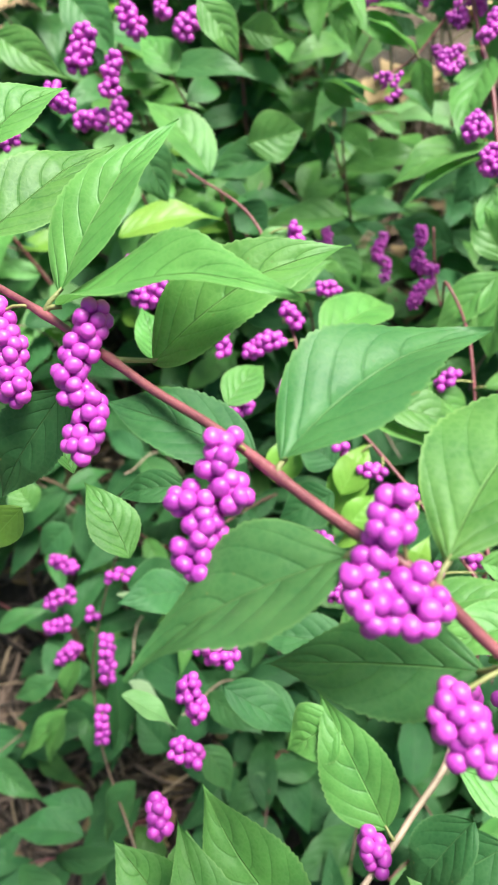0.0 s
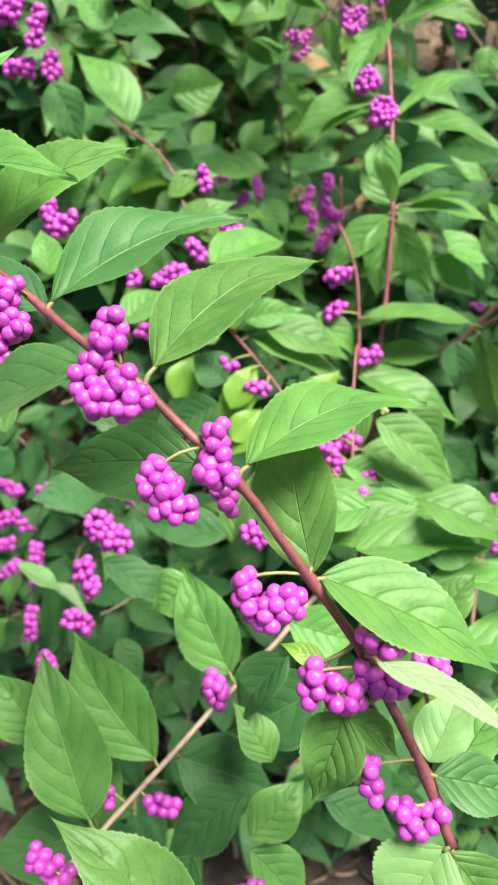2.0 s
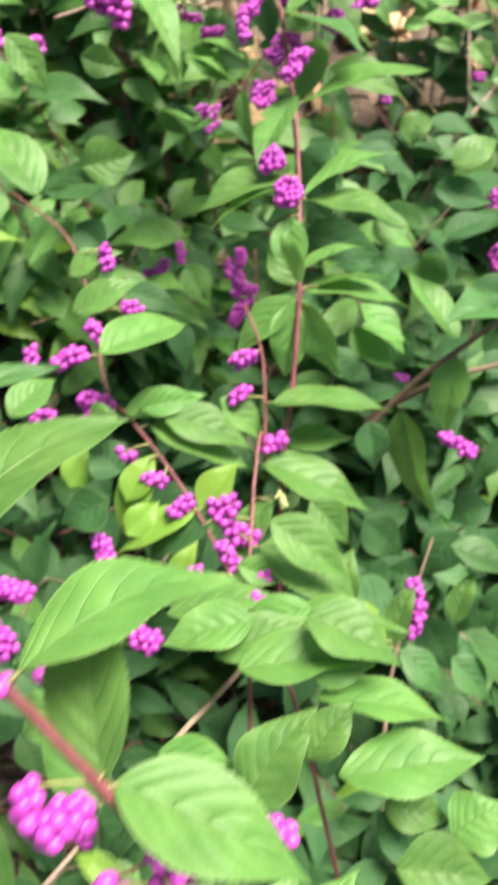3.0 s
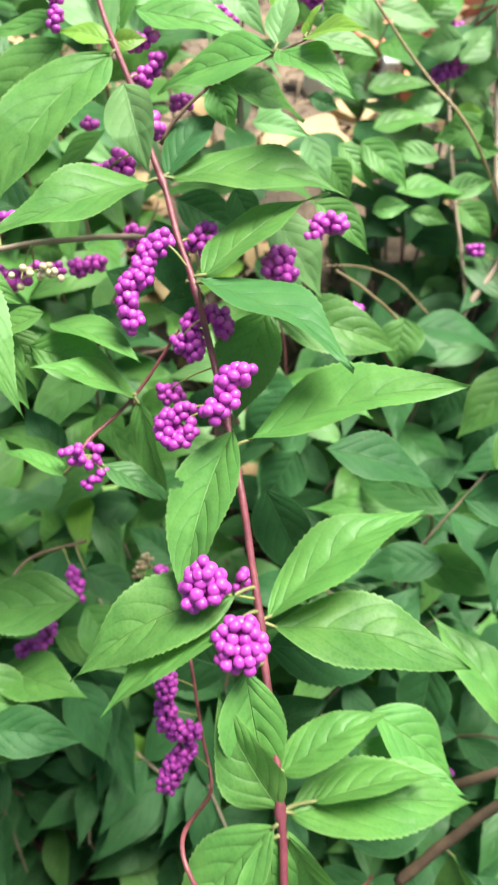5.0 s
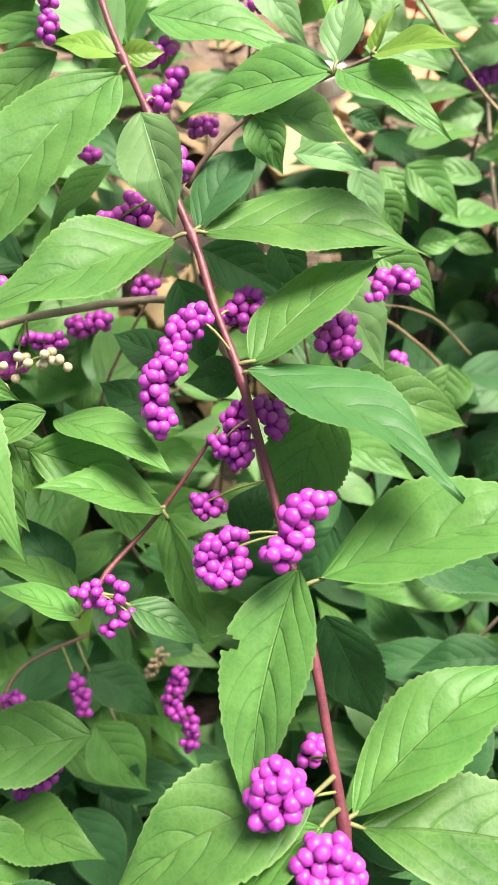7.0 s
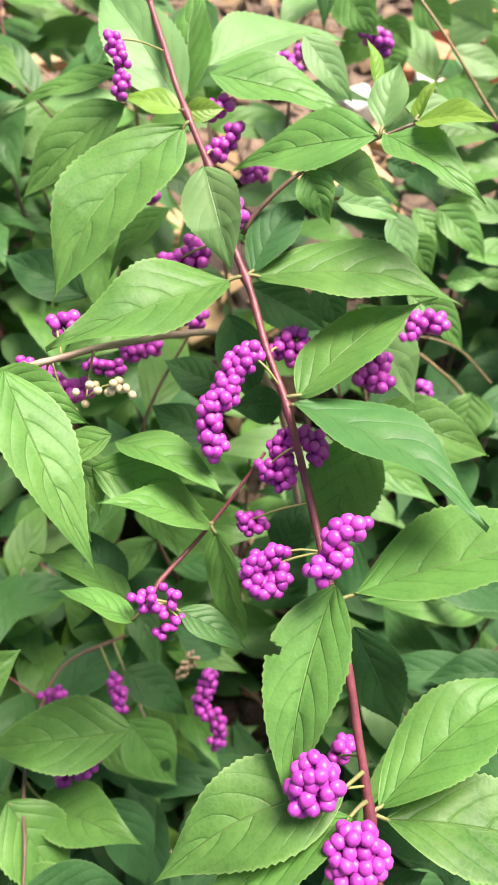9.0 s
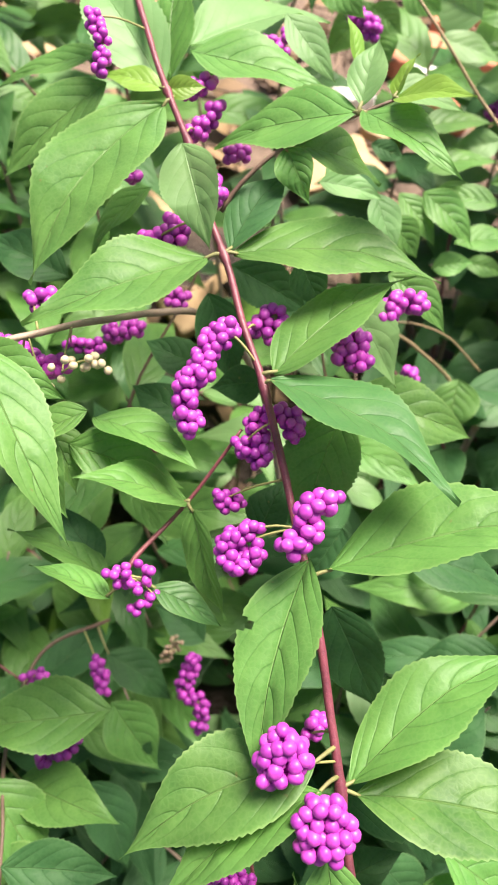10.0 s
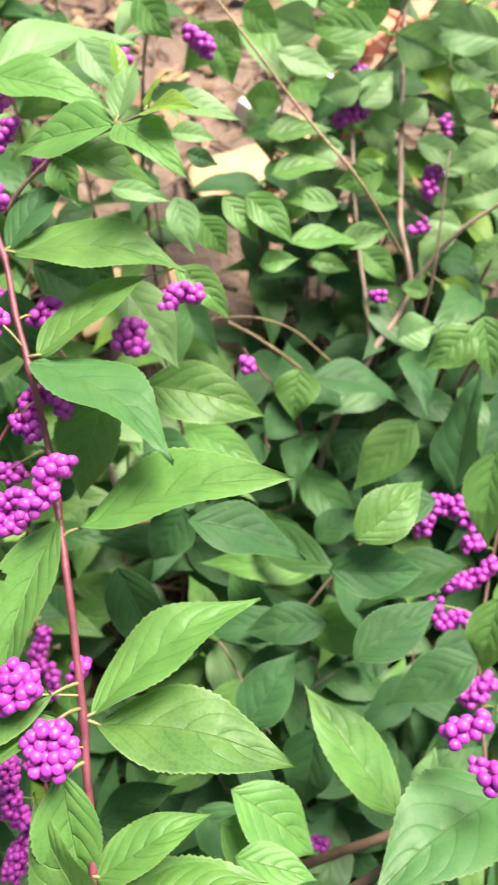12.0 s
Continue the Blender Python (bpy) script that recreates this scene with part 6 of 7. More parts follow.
cluster(right_branch, [(0.2863, 0.4167, 0.3815), (0.2883, 0.4099, 0.3766), (0.2992, 0.4095, 0.3777)], 0.0030, 0.00217, "berry", True, foot=(0.3099, 0.4083, 0.3750))
cluster(right_branch, [(0.2953, 0.3766, 0.3634), (0.3037, 0.3808, 0.3676)], 0.0040, 0.00224, "berry", True, foot=(0.3025, 0.3790, 0.3624))
cluster(right_branch, [(0.2922, 0.3475, 0.3551), (0.2996, 0.3445, 0.3537)], 0.0032, 0.00241, "berry", True, foot=(0.2976, 0.3467, 0.3519))

# thick brown branch low in the shrub
thick_branch = branch("thick brown branch low in the shrub", [(0.1962, 0.3221, 0.2997), (0.2179, 0.3249, 0.3234), (0.2500, 0.3274, 0.3482), (0.3009, 0.3356, 0.3607)], 0.00220, "brown")
leaf(thick_branch, (0.2447, 0.3273, 0.3854), (0.2146, 0.3818, 0.4006), 0.0271, (0.3385, -0.0641, 0.9388), 0.02, 0.42, "leaf", bow=0.03)
leaf(thick_branch, (0.2801, 0.3248, 0.4194), (0.2190, 0.2968, 0.4339), 0.0363, (0.0731, 0.3276, 0.9420), 0.04, 0.31, "mid")
leaf(thick_branch, (0.1787, 0.3422, 0.4013), (0.2109, 0.3183, 0.3817), 0.0256, (0.3949, -0.2031, 0.8960), 0.03, 0.40, "leaf")
leaf(thick_branch, (0.1877, 0.3719, 0.3745), (0.2151, 0.3985, 0.3927), 0.0247, (-0.3805, -0.2218, 0.8978), 0.05, 0.24, "deep")
leaf(thick_branch, (0.2348, 0.4161, 0.3760), (0.1933, 0.4198, 0.3685), 0.0212, (-0.1875, -0.1183, 0.9751), 0.03, 0.34, "deep")
leaf(thick_branch, (0.1773, 0.3177, 0.4077), (0.2077, 0.3072, 0.4034), 0.0150, (0.1763, 0.1143, 0.9777), 0.03, 0.29, "leaf")
leaf(thick_branch, (0.2243, 0.3768, 0.3448), (0.2131, 0.3467, 0.3153), 0.0269, (-0.5186, -0.4919, 0.6994), 0.02, 0.35, "deep")
leaf(thick_branch, (0.1649, 0.3475, 0.3531), (0.1852, 0.3275, 0.3364), 0.0224, (0.2534, -0.4562, 0.8530), 0.05, 0.22, "deep")

# brown low branch with broad leaves and small berries
corner_branch = branch("brown low branch with broad leaves and small berries", [(0.0583, 0.4616, 0.3514), (0.0307, 0.4405, 0.3699), (0.0206, 0.4015, 0.3773), (0.0236, 0.3651, 0.3882), (0.0217, 0.3322, 0.3760)], 0.00080, "brown")
leaf(corner_branch, (0.0648, 0.4024, 0.4022), (0.0055, 0.4042, 0.3962), 0.0285, (-0.1008, -0.0224, 0.9947), 0.03, 0.44, "leaf")
leaf(corner_branch, (0.0245, 0.3883, 0.3680), (0.0656, 0.3650, 0.3900), 0.0251, (-0.2903, 0.3356, 0.8962), 0.05, 0.34, "leaf")
leaf(corner_branch, (0.0161, 0.3846, 0.3892), (0.0376, 0.3500, 0.3662), 0.0285, (0.5446, -0.2038, 0.8135), 0.02, 0.40, "leaf")
leaf(corner_branch, (0.0606, 0.4180, 0.3632), (0.0796, 0.3932, 0.3425), 0.0246, (0.2409, -0.5038, 0.8296), 0.03, 0.35, "leaf", hole=.7)
leaf(corner_branch, (0.0569, 0.4450, 0.3514), (0.0869, 0.4259, 0.3362), 0.0206, (0.3442, -0.1929, 0.9189), 0.04, 0.36, "deep")
leaf(corner_branch, (-0.0087, 0.4805, 0.3072), (0.0249, 0.4747, 0.2980), 0.0258, (0.1820, -0.3803, 0.9068), 0.03, 0.44, "deep")
leaf(corner_branch, (0.0479, 0.3926, 0.3365), (0.0622, 0.3597, 0.3084), 0.0234, (0.5100, -0.4198, 0.7508), 0.03, 0.30, "deep")
leaf(corner_branch, (0.0148, 0.3563, 0.3806), (0.0538, 0.3487, 0.3797), 0.0211, (0.0562, 0.1778, 0.9825), 0.05, 0.25, "leaf")
leaf(corner_branch, (0.1036, 0.4517, 0.3371), (0.0798, 0.4713, 0.3448), 0.0197, (0.0651, -0.2950, 0.9533), 0.03, 0.42, "deep")
cluster(corner_branch, [(0.0550, 0.4338, 0.3679), (0.0568, 0.4256, 0.3621)], 0.0027, 0.00210, "berry", True, foot=(0.0468, 0.4528, 0.3591))
cluster(corner_branch, [(0.0971, 0.4337, 0.3605), (0.0924, 0.4239, 0.3527), (0.0996, 0.4170, 0.3484), (0.0977, 0.4100, 0.3430)], 0.0029, 0.00204, "berry", True)
cluster(corner_branch, [(0.0476, 0.4003, 0.3794), (0.0403, 0.3948, 0.3744), (0.0347, 0.3945, 0.3735)], 0.0029, 0.00202, "berry", True, foot=(0.0214, 0.4047, 0.3766))
cluster(corner_branch, [(0.0245, 0.4291, 0.3721), (0.0318, 0.4293, 0.3731)], 0.0017, 0.00193, "berry", True, foot=(0.0282, 0.4308, 0.3718))
cluster(corner_branch, [(0.0841, 0.4417, 0.3461), (0.0912, 0.4473, 0.3511)], 0.0036, 0.00113, "dry", True, count=26)

# brown low branch with lime leaves and berries
bottom_branch = branch("brown low branch with lime leaves and berries", [(0.2260, 0.2123, 0.3268), (0.2117, 0.1783, 0.3252), (0.1952, 0.1351, 0.3164), (0.1856, 0.0864, 0.3039)], 0.00100, "brown")
leaf(bottom_branch, (0.2307, 0.1990, 0.3422), (0.2805, 0.1871, 0.3300), 0.0242, (0.2582, 0.0891, 0.9620), 0.04, 0.30, "mid")
leaf(bottom_branch, (0.2319, 0.1580, 0.3194), (0.2449, 0.1864, 0.3372), 0.0165, (-0.6654, -0.1536, 0.7305), 0.02, 0.21, "leaf")
leaf(bottom_branch, (0.1934, 0.1449, 0.3196), (0.2075, 0.1780, 0.3403), 0.0191, (-0.6429, -0.1912, 0.7417), 0.02, 0.21, "leaf", foot=(0.1980, 0.1423, 0.3179))
leaf(bottom_branch, (0.1898, 0.1443, 0.3189), (0.1770, 0.1695, 0.3331), 0.0145, (0.7092, -0.0371, 0.7040), 0.05, 0.33, "young")
leaf(bottom_branch, (0.1989, 0.1428, 0.3183), (0.2267, 0.1197, 0.3025), 0.0215, (0.3183, -0.2444, 0.9159), 0.05, 0.20, "mid", foot=(0.1980, 0.1423, 0.3179))
leaf(bottom_branch, (0.2296, 0.1397, 0.3158), (0.2527, 0.1176, 0.3005), 0.0220, (0.2604, -0.3526, 0.8988), 0.03, 0.43, "mid")
leaf(bottom_branch, (0.2412, 0.1557, 0.3183), (0.2740, 0.1212, 0.2941), 0.0245, (0.5139, -0.1076, 0.8511), 0.04, 0.31, "mid")
# dark leaves from here on put the gloom low in the shrub into the colour
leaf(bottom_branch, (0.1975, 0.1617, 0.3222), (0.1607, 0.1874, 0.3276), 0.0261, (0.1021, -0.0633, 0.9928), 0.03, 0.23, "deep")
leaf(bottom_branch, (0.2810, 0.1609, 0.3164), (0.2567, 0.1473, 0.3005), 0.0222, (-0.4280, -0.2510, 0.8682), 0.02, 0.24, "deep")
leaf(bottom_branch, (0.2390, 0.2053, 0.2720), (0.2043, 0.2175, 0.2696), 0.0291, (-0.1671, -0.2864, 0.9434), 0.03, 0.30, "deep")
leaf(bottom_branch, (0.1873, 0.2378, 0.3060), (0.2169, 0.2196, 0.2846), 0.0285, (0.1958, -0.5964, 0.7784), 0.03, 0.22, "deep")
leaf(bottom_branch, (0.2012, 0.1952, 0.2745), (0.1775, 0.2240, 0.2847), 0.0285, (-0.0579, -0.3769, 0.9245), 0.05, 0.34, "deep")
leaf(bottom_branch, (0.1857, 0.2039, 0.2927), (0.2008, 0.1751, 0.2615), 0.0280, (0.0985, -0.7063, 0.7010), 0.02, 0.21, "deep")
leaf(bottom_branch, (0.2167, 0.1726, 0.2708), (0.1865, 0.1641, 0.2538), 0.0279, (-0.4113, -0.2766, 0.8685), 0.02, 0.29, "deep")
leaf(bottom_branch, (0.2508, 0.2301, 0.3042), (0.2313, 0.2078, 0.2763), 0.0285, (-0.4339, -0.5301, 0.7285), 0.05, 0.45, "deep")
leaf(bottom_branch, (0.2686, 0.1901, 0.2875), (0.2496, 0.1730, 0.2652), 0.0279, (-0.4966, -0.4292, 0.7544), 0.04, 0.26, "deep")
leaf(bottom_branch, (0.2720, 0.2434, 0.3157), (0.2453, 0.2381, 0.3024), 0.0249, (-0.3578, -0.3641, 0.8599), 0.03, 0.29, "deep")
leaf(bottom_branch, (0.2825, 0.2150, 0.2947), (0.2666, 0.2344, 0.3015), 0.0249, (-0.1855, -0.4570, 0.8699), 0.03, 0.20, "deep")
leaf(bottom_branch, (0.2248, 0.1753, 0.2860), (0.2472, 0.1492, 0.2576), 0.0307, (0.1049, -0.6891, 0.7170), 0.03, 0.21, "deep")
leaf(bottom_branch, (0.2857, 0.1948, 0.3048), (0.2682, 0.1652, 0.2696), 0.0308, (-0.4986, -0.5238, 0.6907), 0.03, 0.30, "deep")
cluster(bottom_branch, [(0.2085, 0.1763, 0.3332), (0.2115, 0.1663, 0.3258), (0.2084, 0.1541, 0.3163)], 0.0034, 0.00262, "berry", True, foot=(0.2076, 0.1675, 0.3230))
cluster(bottom_branch, [(0.1776, 0.1482, 0.3219), (0.1822, 0.1505, 0.3239)], 0.0027, 0.00256, "berry", True, foot=(0.1993, 0.1459, 0.3186))
cluster(bottom_branch, [(0.2573, 0.1647, 0.3681), (0.2631, 0.1691, 0.3718)], 0.0031, 0.00242, "berry", True)

# drooping brown branch over dry leaf litter with berries
hanging_branch = branch("drooping brown branch over dry leaf litter with berries", [(-0.0782, 0.2140, 0.3083), (-0.0943, 0.1977, 0.2603), (-0.1059, 0.1681, 0.2151), (-0.0982, 0.1217, 0.1948), (-0.0747, 0.0723, 0.2090), (-0.0553, 0.0305, 0.2164)], 0.00080, "brown")
leaf(hanging_branch, (-0.1811, 0.1986, 0.1999), (-0.1461, 0.2145, 0.2061), 0.0179, (-0.2302, 0.1304, 0.9644), 0.05, 0.31, "mid")
leaf(hanging_branch, (-0.1367, 0.1665, 0.1896), (-0.1681, 0.1567, 0.1787), 0.0183, (-0.2635, -0.2054, 0.9425), 0.02, 0.45, "mid")
leaf(hanging_branch, (-0.1078, 0.1907, 0.2309), (-0.1054, 0.1645, 0.2085), 0.0159, (0.8727, -0.2694, 0.4072), 0.02, 0.35, "mid")
leaf(hanging_branch, (-0.1169, 0.1746, 0.2075), (-0.1311, 0.1493, 0.1855), 0.0167, (-0.5130, -0.3804, 0.7695), 0.03, 0.43, "leaf")
leaf(hanging_branch, (-0.1263, 0.1464, 0.1877), (-0.1602, 0.1206, 0.1640), 0.0224, (-0.6273, 0.1145, 0.7704), 0.03, 0.26, "leaf")
leaf(hanging_branch, (-0.1250, 0.1414, 0.1964), (-0.1379, 0.1130, 0.1719), 0.0182, (-0.5981, -0.3498, 0.7211), 0.03, 0.25, "leaf")
leaf(hanging_branch, (-0.0906, 0.1617, 0.2228), (-0.0900, 0.1062, 0.1755), 0.0336, (0.9170, -0.2526, 0.3086), 0.04, 0.29, "deep")
leaf(hanging_branch, (-0.0711, 0.0956, 0.2131), (-0.0931, 0.0643, 0.1859), 0.0216, (-0.5558, -0.2882, 0.7798), 0.05, 0.26, "mid")
leaf(hanging_branch, (-0.0996, 0.0813, 0.1910), (-0.1357, 0.0903, 0.1928), 0.0204, (0.0891, 0.1581, 0.9834), 0.03, 0.26, "deep")
leaf(hanging_branch, (-0.1029, 0.0680, 0.1939), (-0.1540, 0.0732, 0.1914), 0.0237, (-0.0127, 0.3342, 0.9424), 0.05, 0.42, "deep")
leaf(hanging_branch, (-0.0812, 0.1278, 0.1991), (-0.1102, 0.1147, 0.1859), 0.0196, (-0.3374, -0.1847, 0.9231), 0.05, 0.36, "deep")
leaf(hanging_branch, (-0.1318, 0.2296, 0.3192), (-0.1464, 0.2464, 0.3281), 0.0208, (0.1607, -0.3497, 0.9230), 0.03, 0.24, "leaf")
leaf(hanging_branch, (-0.1255, 0.2515, 0.2613), (-0.1459, 0.2352, 0.2463), 0.0235, (0.0114, -0.6838, 0.7296), 0.05, 0.33, "deep")
leaf(hanging_branch, (-0.0781, 0.1792, 0.3083), (-0.0430, 0.1736, 0.2999), 0.0146, (0.2748, 0.6309, 0.7256), 0.02, 0.24, "sky_pale")
leaf(hanging_branch, (-0.0715, 0.1382, 0.2797), (-0.0454, 0.1176, 0.2606), 0.0161, (0.7322, 0.4639, 0.4987), 0.02, 0.39, "sky_pale")
leaf(hanging_branch, (-0.0256, 0.1022, 0.2788), (-0.0092, 0.0808, 0.2600), 0.0185, (0.4834, -0.3400, 0.8066), 0.05, 0.28, "mid")
leaf(hanging_branch, (-0.0509, 0.1138, 0.2137), (-0.0731, 0.1355, 0.2248), 0.0217, (0.1782, -0.2979, 0.9378), 0.04, 0.42, "deep")
cluster(hanging_branch, [(-0.1411, 0.2440, 0.2194), (-0.1307, 0.2406, 0.2170)], 0.0040, 0.00292, "berry", True)
cluster(hanging_branch, [(-0.1431, 0.2202, 0.2028), (-0.1328, 0.2236, 0.2052)], 0.0049, 0.00292, "berry", True)
cluster(hanging_branch, [(-0.1452, 0.2043, 0.1916), (-0.1349, 0.2067, 0.1933)], 0.0040, 0.00292, "berry", True)
cluster(hanging_branch, [(-0.1344, 0.1830, 0.1889), (-0.1263, 0.1880, 0.1924)], 0.0040, 0.00286, "berry", True)
cluster(hanging_branch, [(-0.0850, 0.1608, 0.2832), (-0.0843, 0.1428, 0.2706)], 0.0031, 0.00270, "berry", True)
cluster(hanging_branch, [(-0.0877, 0.1261, 0.2590), (-0.0883, 0.1123, 0.2493)], 0.0024, 0.00270, "berry", True)
cluster(hanging_branch, [(-0.0843, 0.1927, 0.3056), (-0.0707, 0.1932, 0.3060)], 0.0024, 0.00270, "berry", True, foot=(-0.0863, 0.2058, 0.2843))
cluster(hanging_branch, [(-0.0986, 0.1824, 0.2740), (-0.0983, 0.1810, 0.2730)], 0.0025, 0.00282, "berry", True, foot=(-0.0972, 0.1903, 0.2490))

# ---- ground ----
def litter_material():
    m, ns, ls, p = mat_new("leaf_litter_soil")
    geo = ns.new("ShaderNodeNewGeometry")
    big = noise_tex(ns, ls, geo.outputs["Position"], 7.0, 4.0)
    fine = noise_tex(ns, ls, geo.outputs["Position"], 60.0, 5.0, 0.7)
    fac = math_node(ns, ls, "ADD", math_node(ns, ls, "MULTIPLY", big, 0.6), math_node(ns, ls, "MULTIPLY", fine, 0.5))
    soil = ramp(ns, ls, fac, [(0.35, (0.012, 0.009, 0.008)), (0.55, (0.042, 0.029, 0.023)), (0.8, (0.13, 0.088, 0.068))])
    sand = ramp(ns, ls, fac, [(0.3, (0.06, 0.04, 0.032)), (0.55, (0.16, 0.108, 0.08)), (0.8, (0.3, 0.205, 0.15))])
    # bare sandy soil begins behind the bed, with a ragged edge
    sep = ns.new("ShaderNodeSeparateXYZ")
    ls.new(geo.outputs["Position"], sep.inputs[0])
    dx = math_node(ns, ls, "POWER", math_node(ns, ls, "ABSOLUTE", math_node(ns, ls, "SUBTRACT", sep.outputs[0], 0.1)), 2.0)
    dy = math_node(ns, ls, "POWER", math_node(ns, ls, "ABSOLUTE", math_node(ns, ls, "ADD", sep.outputs[1], 0.5)), 2.0)
    away = math_node(ns, ls, "SQRT", math_node(ns, ls, "ADD", dx, dy))
    broad = noise_tex(ns, ls, geo.outputs["Position"], 2.2, 3.0)
    line = math_node(ns, ls, "ADD", away, math_node(ns, ls, "MULTIPLY", math_node(ns, ls, "SUBTRACT", big, 0.5), 0.5))
    line = math_node(ns, ls, "ADD", line, math_node(ns, ls, "MULTIPLY", math_node(ns, ls, "SUBTRACT", broad, 0.5), 0.35))
    bare = math_node(ns, ls, "MULTIPLY", math_node(ns, ls, "SUBTRACT", line, 1.22), 7.0, True)
    ls.new(mix_colour(ns, ls, bare, soil, sand), p.inputs["Base Color"])
    p.inputs["Roughness"].default_value = 0.9
    bump = ns.new("ShaderNodeBump")
    bump.inputs["Strength"].default_value = 0.8
    bump.inputs["Distance"].default_value = 0.01
    ls.new(fine, bump.inputs["Height"])
    ls.new(bump.outputs[0], p.inputs["Normal"])
    return m


def ground_height(x, y):
    """A planting bed that rises gently towards the back."""
    s = max(0.0, min(1.0, (y - 0.05) / 0.9))
    return 0.33 * s * s * (3 - 2 * s) + 0.02 * noise.noise(Vector((x * 3, y * 3, 0)))


verts, faces = [], []
N = 90
for i in range(N + 1):
    for j in range(N + 1):
        sx, sy = (i / N * 2 - 1), (j / N * 2 - 1)
        x, y = 0.2 + 30 * sx * abs(sx) ** 2 + 0.6 * sx, 0.6 + 30 * sy * abs(sy) ** 2 + 0.6 * sy
        verts.append((x, y, ground_height(x, y)))
for i in range(N):
    for j in range(N):
        a = i * (N + 1) + j
        faces.append((a, a + N + 1, a + N + 2, a + 1))
tagged(mesh_ob("ground", verts, faces, litter_material()), "brown soil strewn with dry leaf litter", "ground", kind="structure")

# ---- shoots deeper in the shrub ----
VARIANTS = {}
for kind in LEAF:
    VARIANTS[kind] = []
    for k in range(6):
        v, fc, uv = blade(0.056, 0.0195 + 0.0018 * (k % 4), 0.05 + 0.03 * (k % 3), 0.15 + 0.1 * (k % 3), 20, 6, 9000 + k + 50 * len(VARIANTS), 13)
        ob = mesh_ob("leaf", v, fc, LEAF[kind], None, "", uv)
        VARIANTS[kind].append(ob.data)
        bpy.data.objects.remove(ob)

back = random.Random(21)
AHEAD = Vector((0.03, 0.574, -0.819)).normalized()


def depth_in(q):
    """How far a place lies behind the front of the shrub."""
    return (q - Vector((0, 0, 0.72))).dot(AHEAD)


def shoot(root, top, leaves, front=0.51):
    mid = root.lerp(top, 0.55) + Vector((back.uniform(-0.05, 0.05), back.uniform(-0.03, 0.08), 0.05))
    line = smooth_line([root, mid, top], 0.012)
    n, ang = len(line), 0.0
    v, fc = tube(line, [0.0017 - 0.0012 * i / n for i in range(n)], 6)
    ob = tagged(mesh_ob("berry_shoot", v, fc, BARK[back.choice(("red", "brown", "tan"))]), "slender beautyberry shoot with leaf pairs in shaded deep green", "shrub shoot", "shoots deeper in the shrub")
    for k in range(leaves):
        s = 0.25 + 0.75 * (k // 2 + back.uniform(-0.2, 0.2)) / max(1, leaves // 2)
        q = line[max(0, min(n - 1, int(s * (n - 1))))]
        ang = back.uniform(0, 2 * math.pi) if k % 2 == 0 else ang + math.pi + back.uniform(-0.4, 0.4)
        d = Vector((math.cos(ang), math.sin(ang) - 0.25, back.uniform(-0.35, 0.3))).normalized()
        if depth_in(q) < front or depth_in(q + d * 0.05) < front - 0.01:
            continue
        if 0.24 < q.x < 0.42 and q.y > 0.5 and depth_in(q) < 0.6:
            continue
        if 0.07 < q.x < 0.18 and 0.54 < q.y < 0.74 and k % 3 == 0:
            continue
        # lighter greens where light reaches the crown, dark ones below: shade set by leaf colour
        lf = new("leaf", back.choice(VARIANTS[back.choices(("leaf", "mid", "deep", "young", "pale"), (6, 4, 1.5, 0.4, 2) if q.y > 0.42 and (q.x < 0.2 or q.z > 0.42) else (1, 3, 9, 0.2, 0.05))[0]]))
        lf.parent = ob
        up = Vector((back.uniform(-0.4, 0.4), back.uniform(-0.6, 0.1), 1))
        y = up.cross(d).normalized()
        m = Matrix((d, y, d.cross(y))).transposed().to_4x4()
        lf.matrix_basis = Matrix.Translation(q) @ m @ Matrix.Scale(back.uniform(0.8, 1.3) if q.y > 0.42 else back.uniform(0.7, 1.15), 4)
    return ob


ACROSS, UPWARD = Vector((1, 0, 0)), Vector((0, 0.819, 0.574))
for k in range(375):
    x, up = back.uniform(-0.45, 0.5), back.uniform(-0.42, 0.62)
    if x < -0.1 and -0.4 < up < -0.04 and back.random() < (0.82 if x < -0.17 else 0.6):
        continue
    if 0.0 < x < 0.14 and 0.19 < up < 0.32 and back.random() < 0.75:
        continue
    if 0.09 < x < 0.22 and 0.35 < up < 0.45:
        continue
    top = Vector((0, 0, 0.72)) + ACROSS * x + UPWARD * up + AHEAD * (back.uniform(0.5, 0.7) if up > -0.1 else back.uniform(0.43, 0.6))
    if top.z < ground_height(top.x, top.y) + 0.03 or (up > 0.1 and back.random() < 0.15) or (up > 0.3 and back.random() < 0.25):
        continue
    if top.x > 0.22 and top.y > 0.52 and back.random() < 0.15:
        continue
    rx, ry = 0.15 + (top.x - 0.15) * 0.6, 0.3 + (top.y - 0.3) * 0.75
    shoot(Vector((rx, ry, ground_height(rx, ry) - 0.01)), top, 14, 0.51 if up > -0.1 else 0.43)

for k in range(20):
    top = Vector((0, 0, 0.72)) + ACROSS * back.uniform(-0.22, 0.1) + UPWARD * back.uniform(0.42, 0.68) + AHEAD * back.uniform(0.56, 0.72)
    shoot(Vector((top.x, top.y - 0.04, ground_height(top.x, top.y - 0.04) - 0.01)), top, 14)

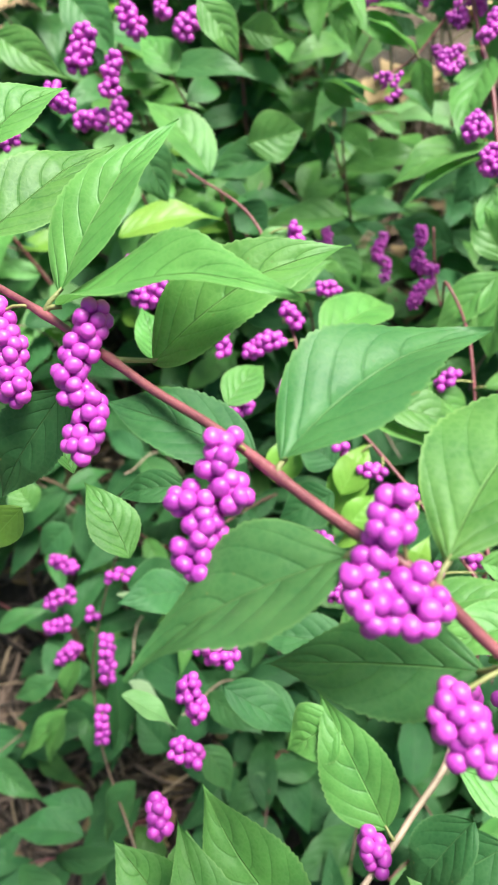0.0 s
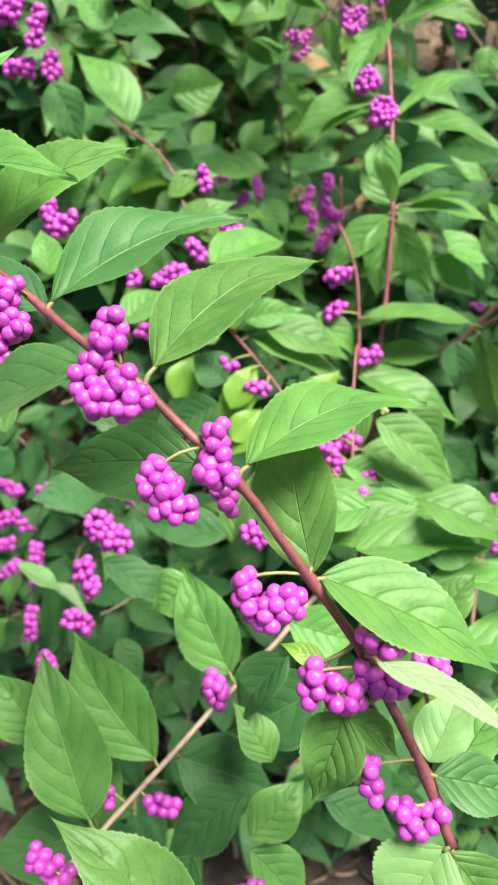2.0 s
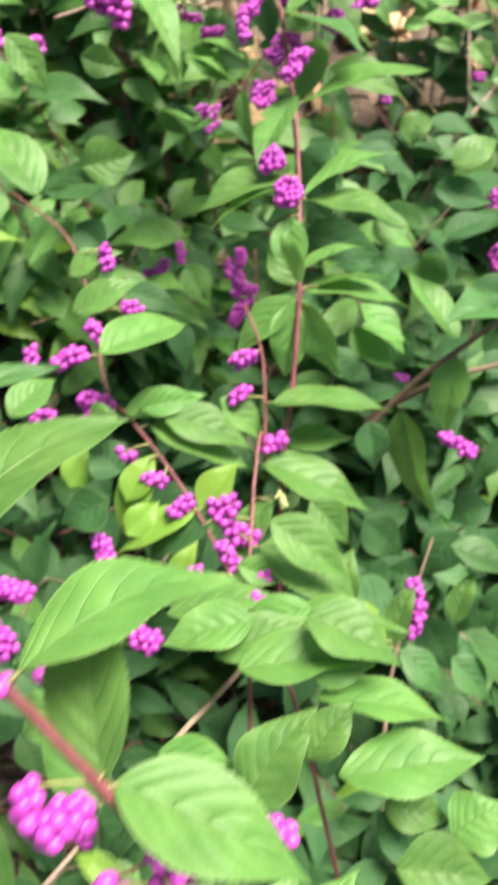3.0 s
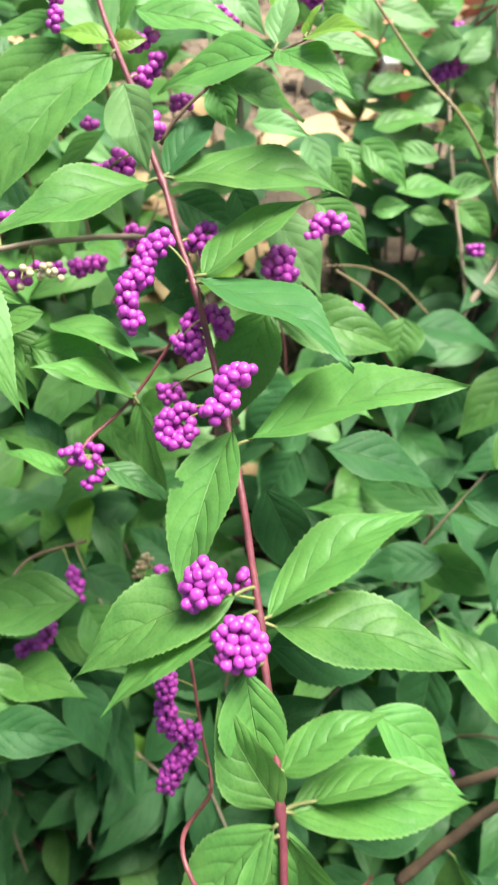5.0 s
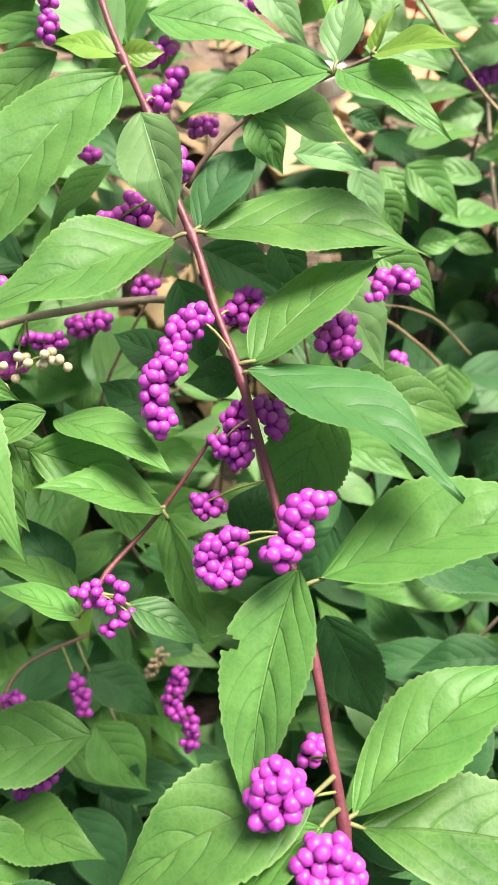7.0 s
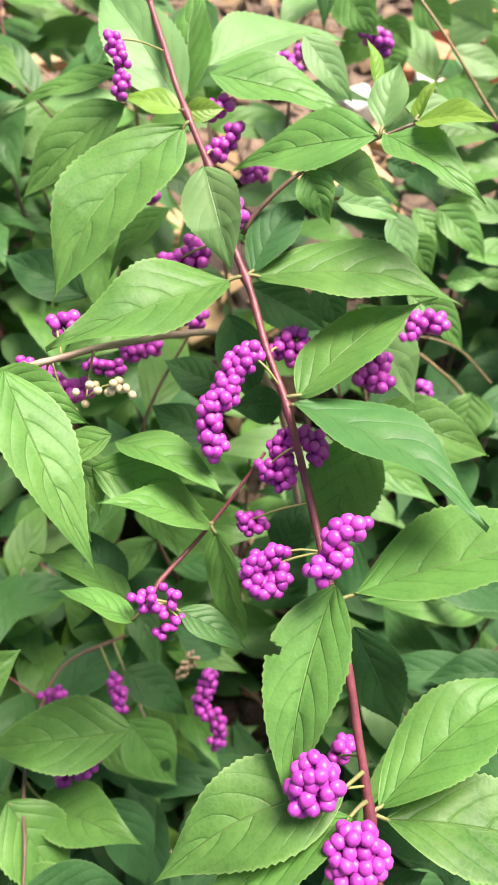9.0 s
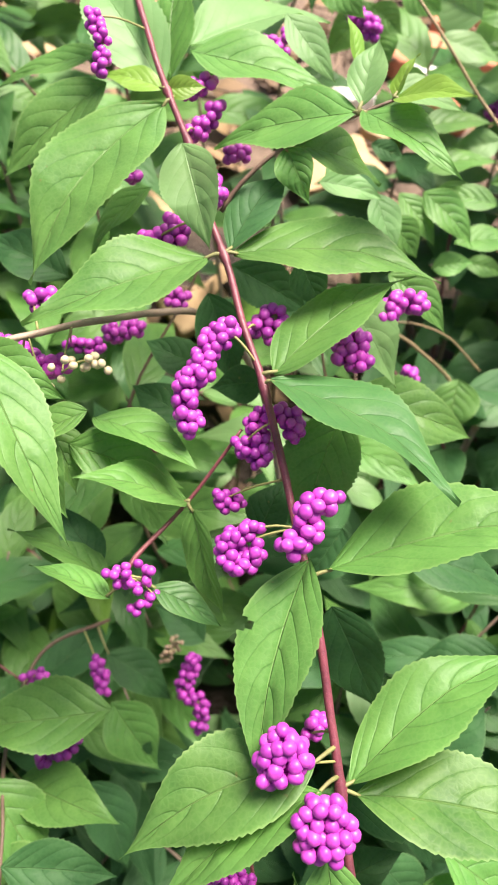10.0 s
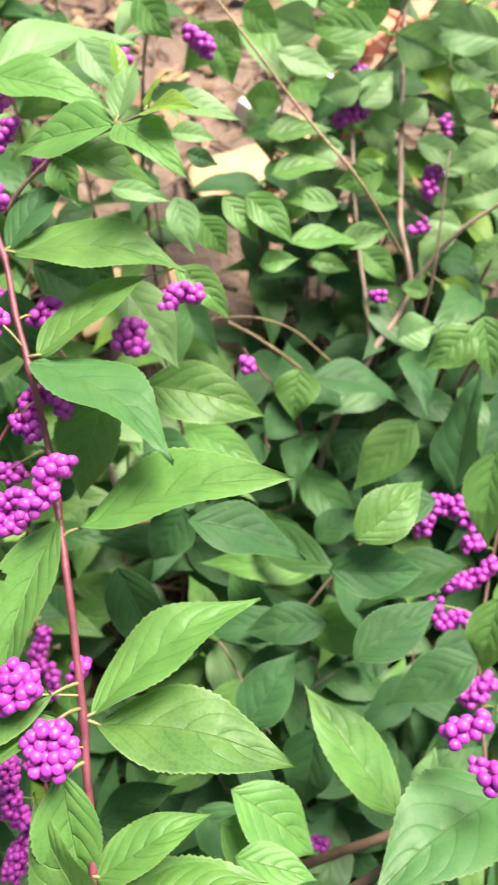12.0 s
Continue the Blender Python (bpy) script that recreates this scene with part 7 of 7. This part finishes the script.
# ---- litter on the soil ----
def chip_material(name, dark, light):
    m, ns, ls, p = mat_new(name)
    geo = ns.new("ShaderNodeNewGeometry")
    fine = noise_tex(ns, ls, geo.outputs["Position"], 300.0, 3.0)
    fac = math_node(ns, ls, "ADD", math_node(ns, ls, "MULTIPLY", fine, 0.4), math_node(ns, ls, "MULTIPLY", geo.outputs["Random Per Island"], 0.7))
    ls.new(ramp(ns, ls, fac, [(0.2, dark), (0.85, light)]), p.inputs["Base Color"])
    p.inputs["Roughness"].default_value = 0.85
    return m


def scatter(name, label, material, number, piece, area=(-0.7, 0.9, -0.3, 1.4)):
    verts, faces = [], []
    for k in range(number):
        x, y = back.uniform(*area[:2]), back.uniform(*area[2:])
        v, fc = piece()
        turn = Euler((back.gauss(0, 0.25), back.gauss(0, 0.25), back.uniform(0, 6.28))).to_matrix()
        n = len(verts)
        at = Vector((x, y, ground_height(x, y) + 0.004))
        verts += [at + turn @ Vector(q) for q in v]
        faces += [tuple(i + n for i in f) for f in fc]
    tagged(mesh_ob(name, verts, faces, material), label, "leaf litter", kind="stuff")


def dry_stick():
    n, size = back.uniform(0.02, 0.08), back.uniform(0.0008, 0.002)
    line = smooth_line([Vector((0, 0, 0)), Vector((n * 0.5, back.uniform(-0.006, 0.006), 0.004)), Vector((n, 0, 0))], n / 4)
    return tube(line, [size] * len(line), 5)


def dry_leaf():
    size = back.uniform(0.02, 0.05)
    v, fc, uv = blade(size, size * back.uniform(0.4, 0.7), back.uniform(0.1, 0.3), back.uniform(-0.3, 0.5), 6, 4, back.randint(0, 9999))
    return v, fc


scatter("dry_sticks", "thin grey brown dry sticks scattered on soil", chip_material("dry_stick", (0.06, 0.04, 0.03), (0.32, 0.22, 0.15)), 4200, dry_stick)
scatter("bark_mulch", "pinkish brown stringy bark mulch on soil", chip_material("bark_mulch", (0.03, 0.02, 0.017), (0.2, 0.13, 0.105)), 2200, dry_stick, (-0.5, 0.0, -0.15, 0.5))
scatter("dry_leaf_litter", "tan and brown dry fallen leaves on soil", chip_material("dry_leaf", (0.07, 0.04, 0.024), (0.34, 0.22, 0.115)), 1700, dry_leaf)

# ---- stones and broken bricks at the back of the bed ----
def stone_material(name, dark, light, scale=60.0):
    m, ns, ls, p = mat_new(name)
    geo = ns.new("ShaderNodeNewGeometry")
    big = noise_tex(ns, ls, geo.outputs["Position"], scale, 4.0)
    fine = noise_tex(ns, ls, geo.outputs["Position"], scale * 12, 3.0, 0.7)
    fac = math_node(ns, ls, "ADD", math_node(ns, ls, "MULTIPLY", big, 0.7), math_node(ns, ls, "MULTIPLY", fine, 0.4))
    ls.new(ramp(ns, ls, fac, [(0.3, dark), (0.8, light)]), p.inputs["Base Color"])
    p.inputs["Roughness"].default_value = 0.85
    bump = ns.new("ShaderNodeBump")
    bump.inputs["Strength"].default_value = 0.5
    bump.inputs["Distance"].default_value = 0.001
    ls.new(fine, bump.inputs["Height"])
    ls.new(bump.outputs[0], p.inputs["Normal"])
    return m


SAND = stone_material("sandstone", (0.3, 0.19, 0.1), (0.55, 0.38, 0.22))
CLAY = stone_material("fired_clay", (0.5, 0.17, 0.09), (0.72, 0.3, 0.18))
CHALK = stone_material("white_stone", (0.6, 0.58, 0.55), (0.85, 0.84, 0.82))


def lump(name, label, category, group, x, y, size, material, turn, wear=0.1, lift=0.4):
    """A block with rounded, chipped edges, sunk a little into the soil."""
    bm = bmesh.new()
    bmesh.ops.create_cube(bm, size=1.0)
    bmesh.ops.bevel(bm, geom=bm.edges[:], offset=0.16, segments=3, affect="EDGES", profile=0.6)
    bmesh.ops.subdivide_edges(bm, edges=bm.edges[:], cuts=1)
    me = bpy.data.meshes.new(name)
    for v in bm.verts:
        v.co = v.co * (1 + wear * noise.noise(v.co * 3 + Vector((x * 40, y * 40, 0))))
        v.co = Vector((v.co.x * size[0], v.co.y * size[1], v.co.z * size[2]))
    bm.to_mesh(me)
    bm.free()
    me.materials.append(material)
    me.polygons.foreach_set("use_smooth", [True] * len(me.polygons))
    ob = new(name, me)
    ob.matrix_basis = pose(x, y, ground_height(x, y) + size[2] * lift, 4, -3, turn)
    return tagged(ob, label, category, group)


for x, y, s, turn in ((0.242, 0.857, 0.075, 15), (0.302, 0.905, 0.05, 50), (0.086, 0.823, 0.05, -20), (-0.235, 0.84, 0.11, 30), (0.07, 0.71, 0.065, 60), (-0.02, 1.08, 0.09, 10), (0.02, 0.76, 0.05, 5), (0.12, 0.74, 0.05, 25)):
    lump("flat_stone", "flat tan sandstone lying on the soil", "stone", "stones on the bed", x, y, (s, s * 0.75, 0.014), SAND, turn, 0.25)
for x, y, turn in ((0.352, 1.015, 20), (0.364, 0.935, 70), (0.415, 1.085, 40), (0.48, 1.135, 25), (0.43, 1.0, -30), (0.545, 1.2, 35)):
    lump("brick_piece", "broken orange fired clay brick on the soil", "brick", "broken bricks behind the shrub", x, y, (0.062, 0.036, 0.03), CLAY, turn, 0.18)
for x, y, turn in ((0.275, 0.945, 30), (0.352, 0.978, 80)):
    lump("white_stone", "white rounded stone lying among the bricks", "stone", "white stones", x, y, (0.036, 0.026, 0.024), CHALK, turn, 0.3)
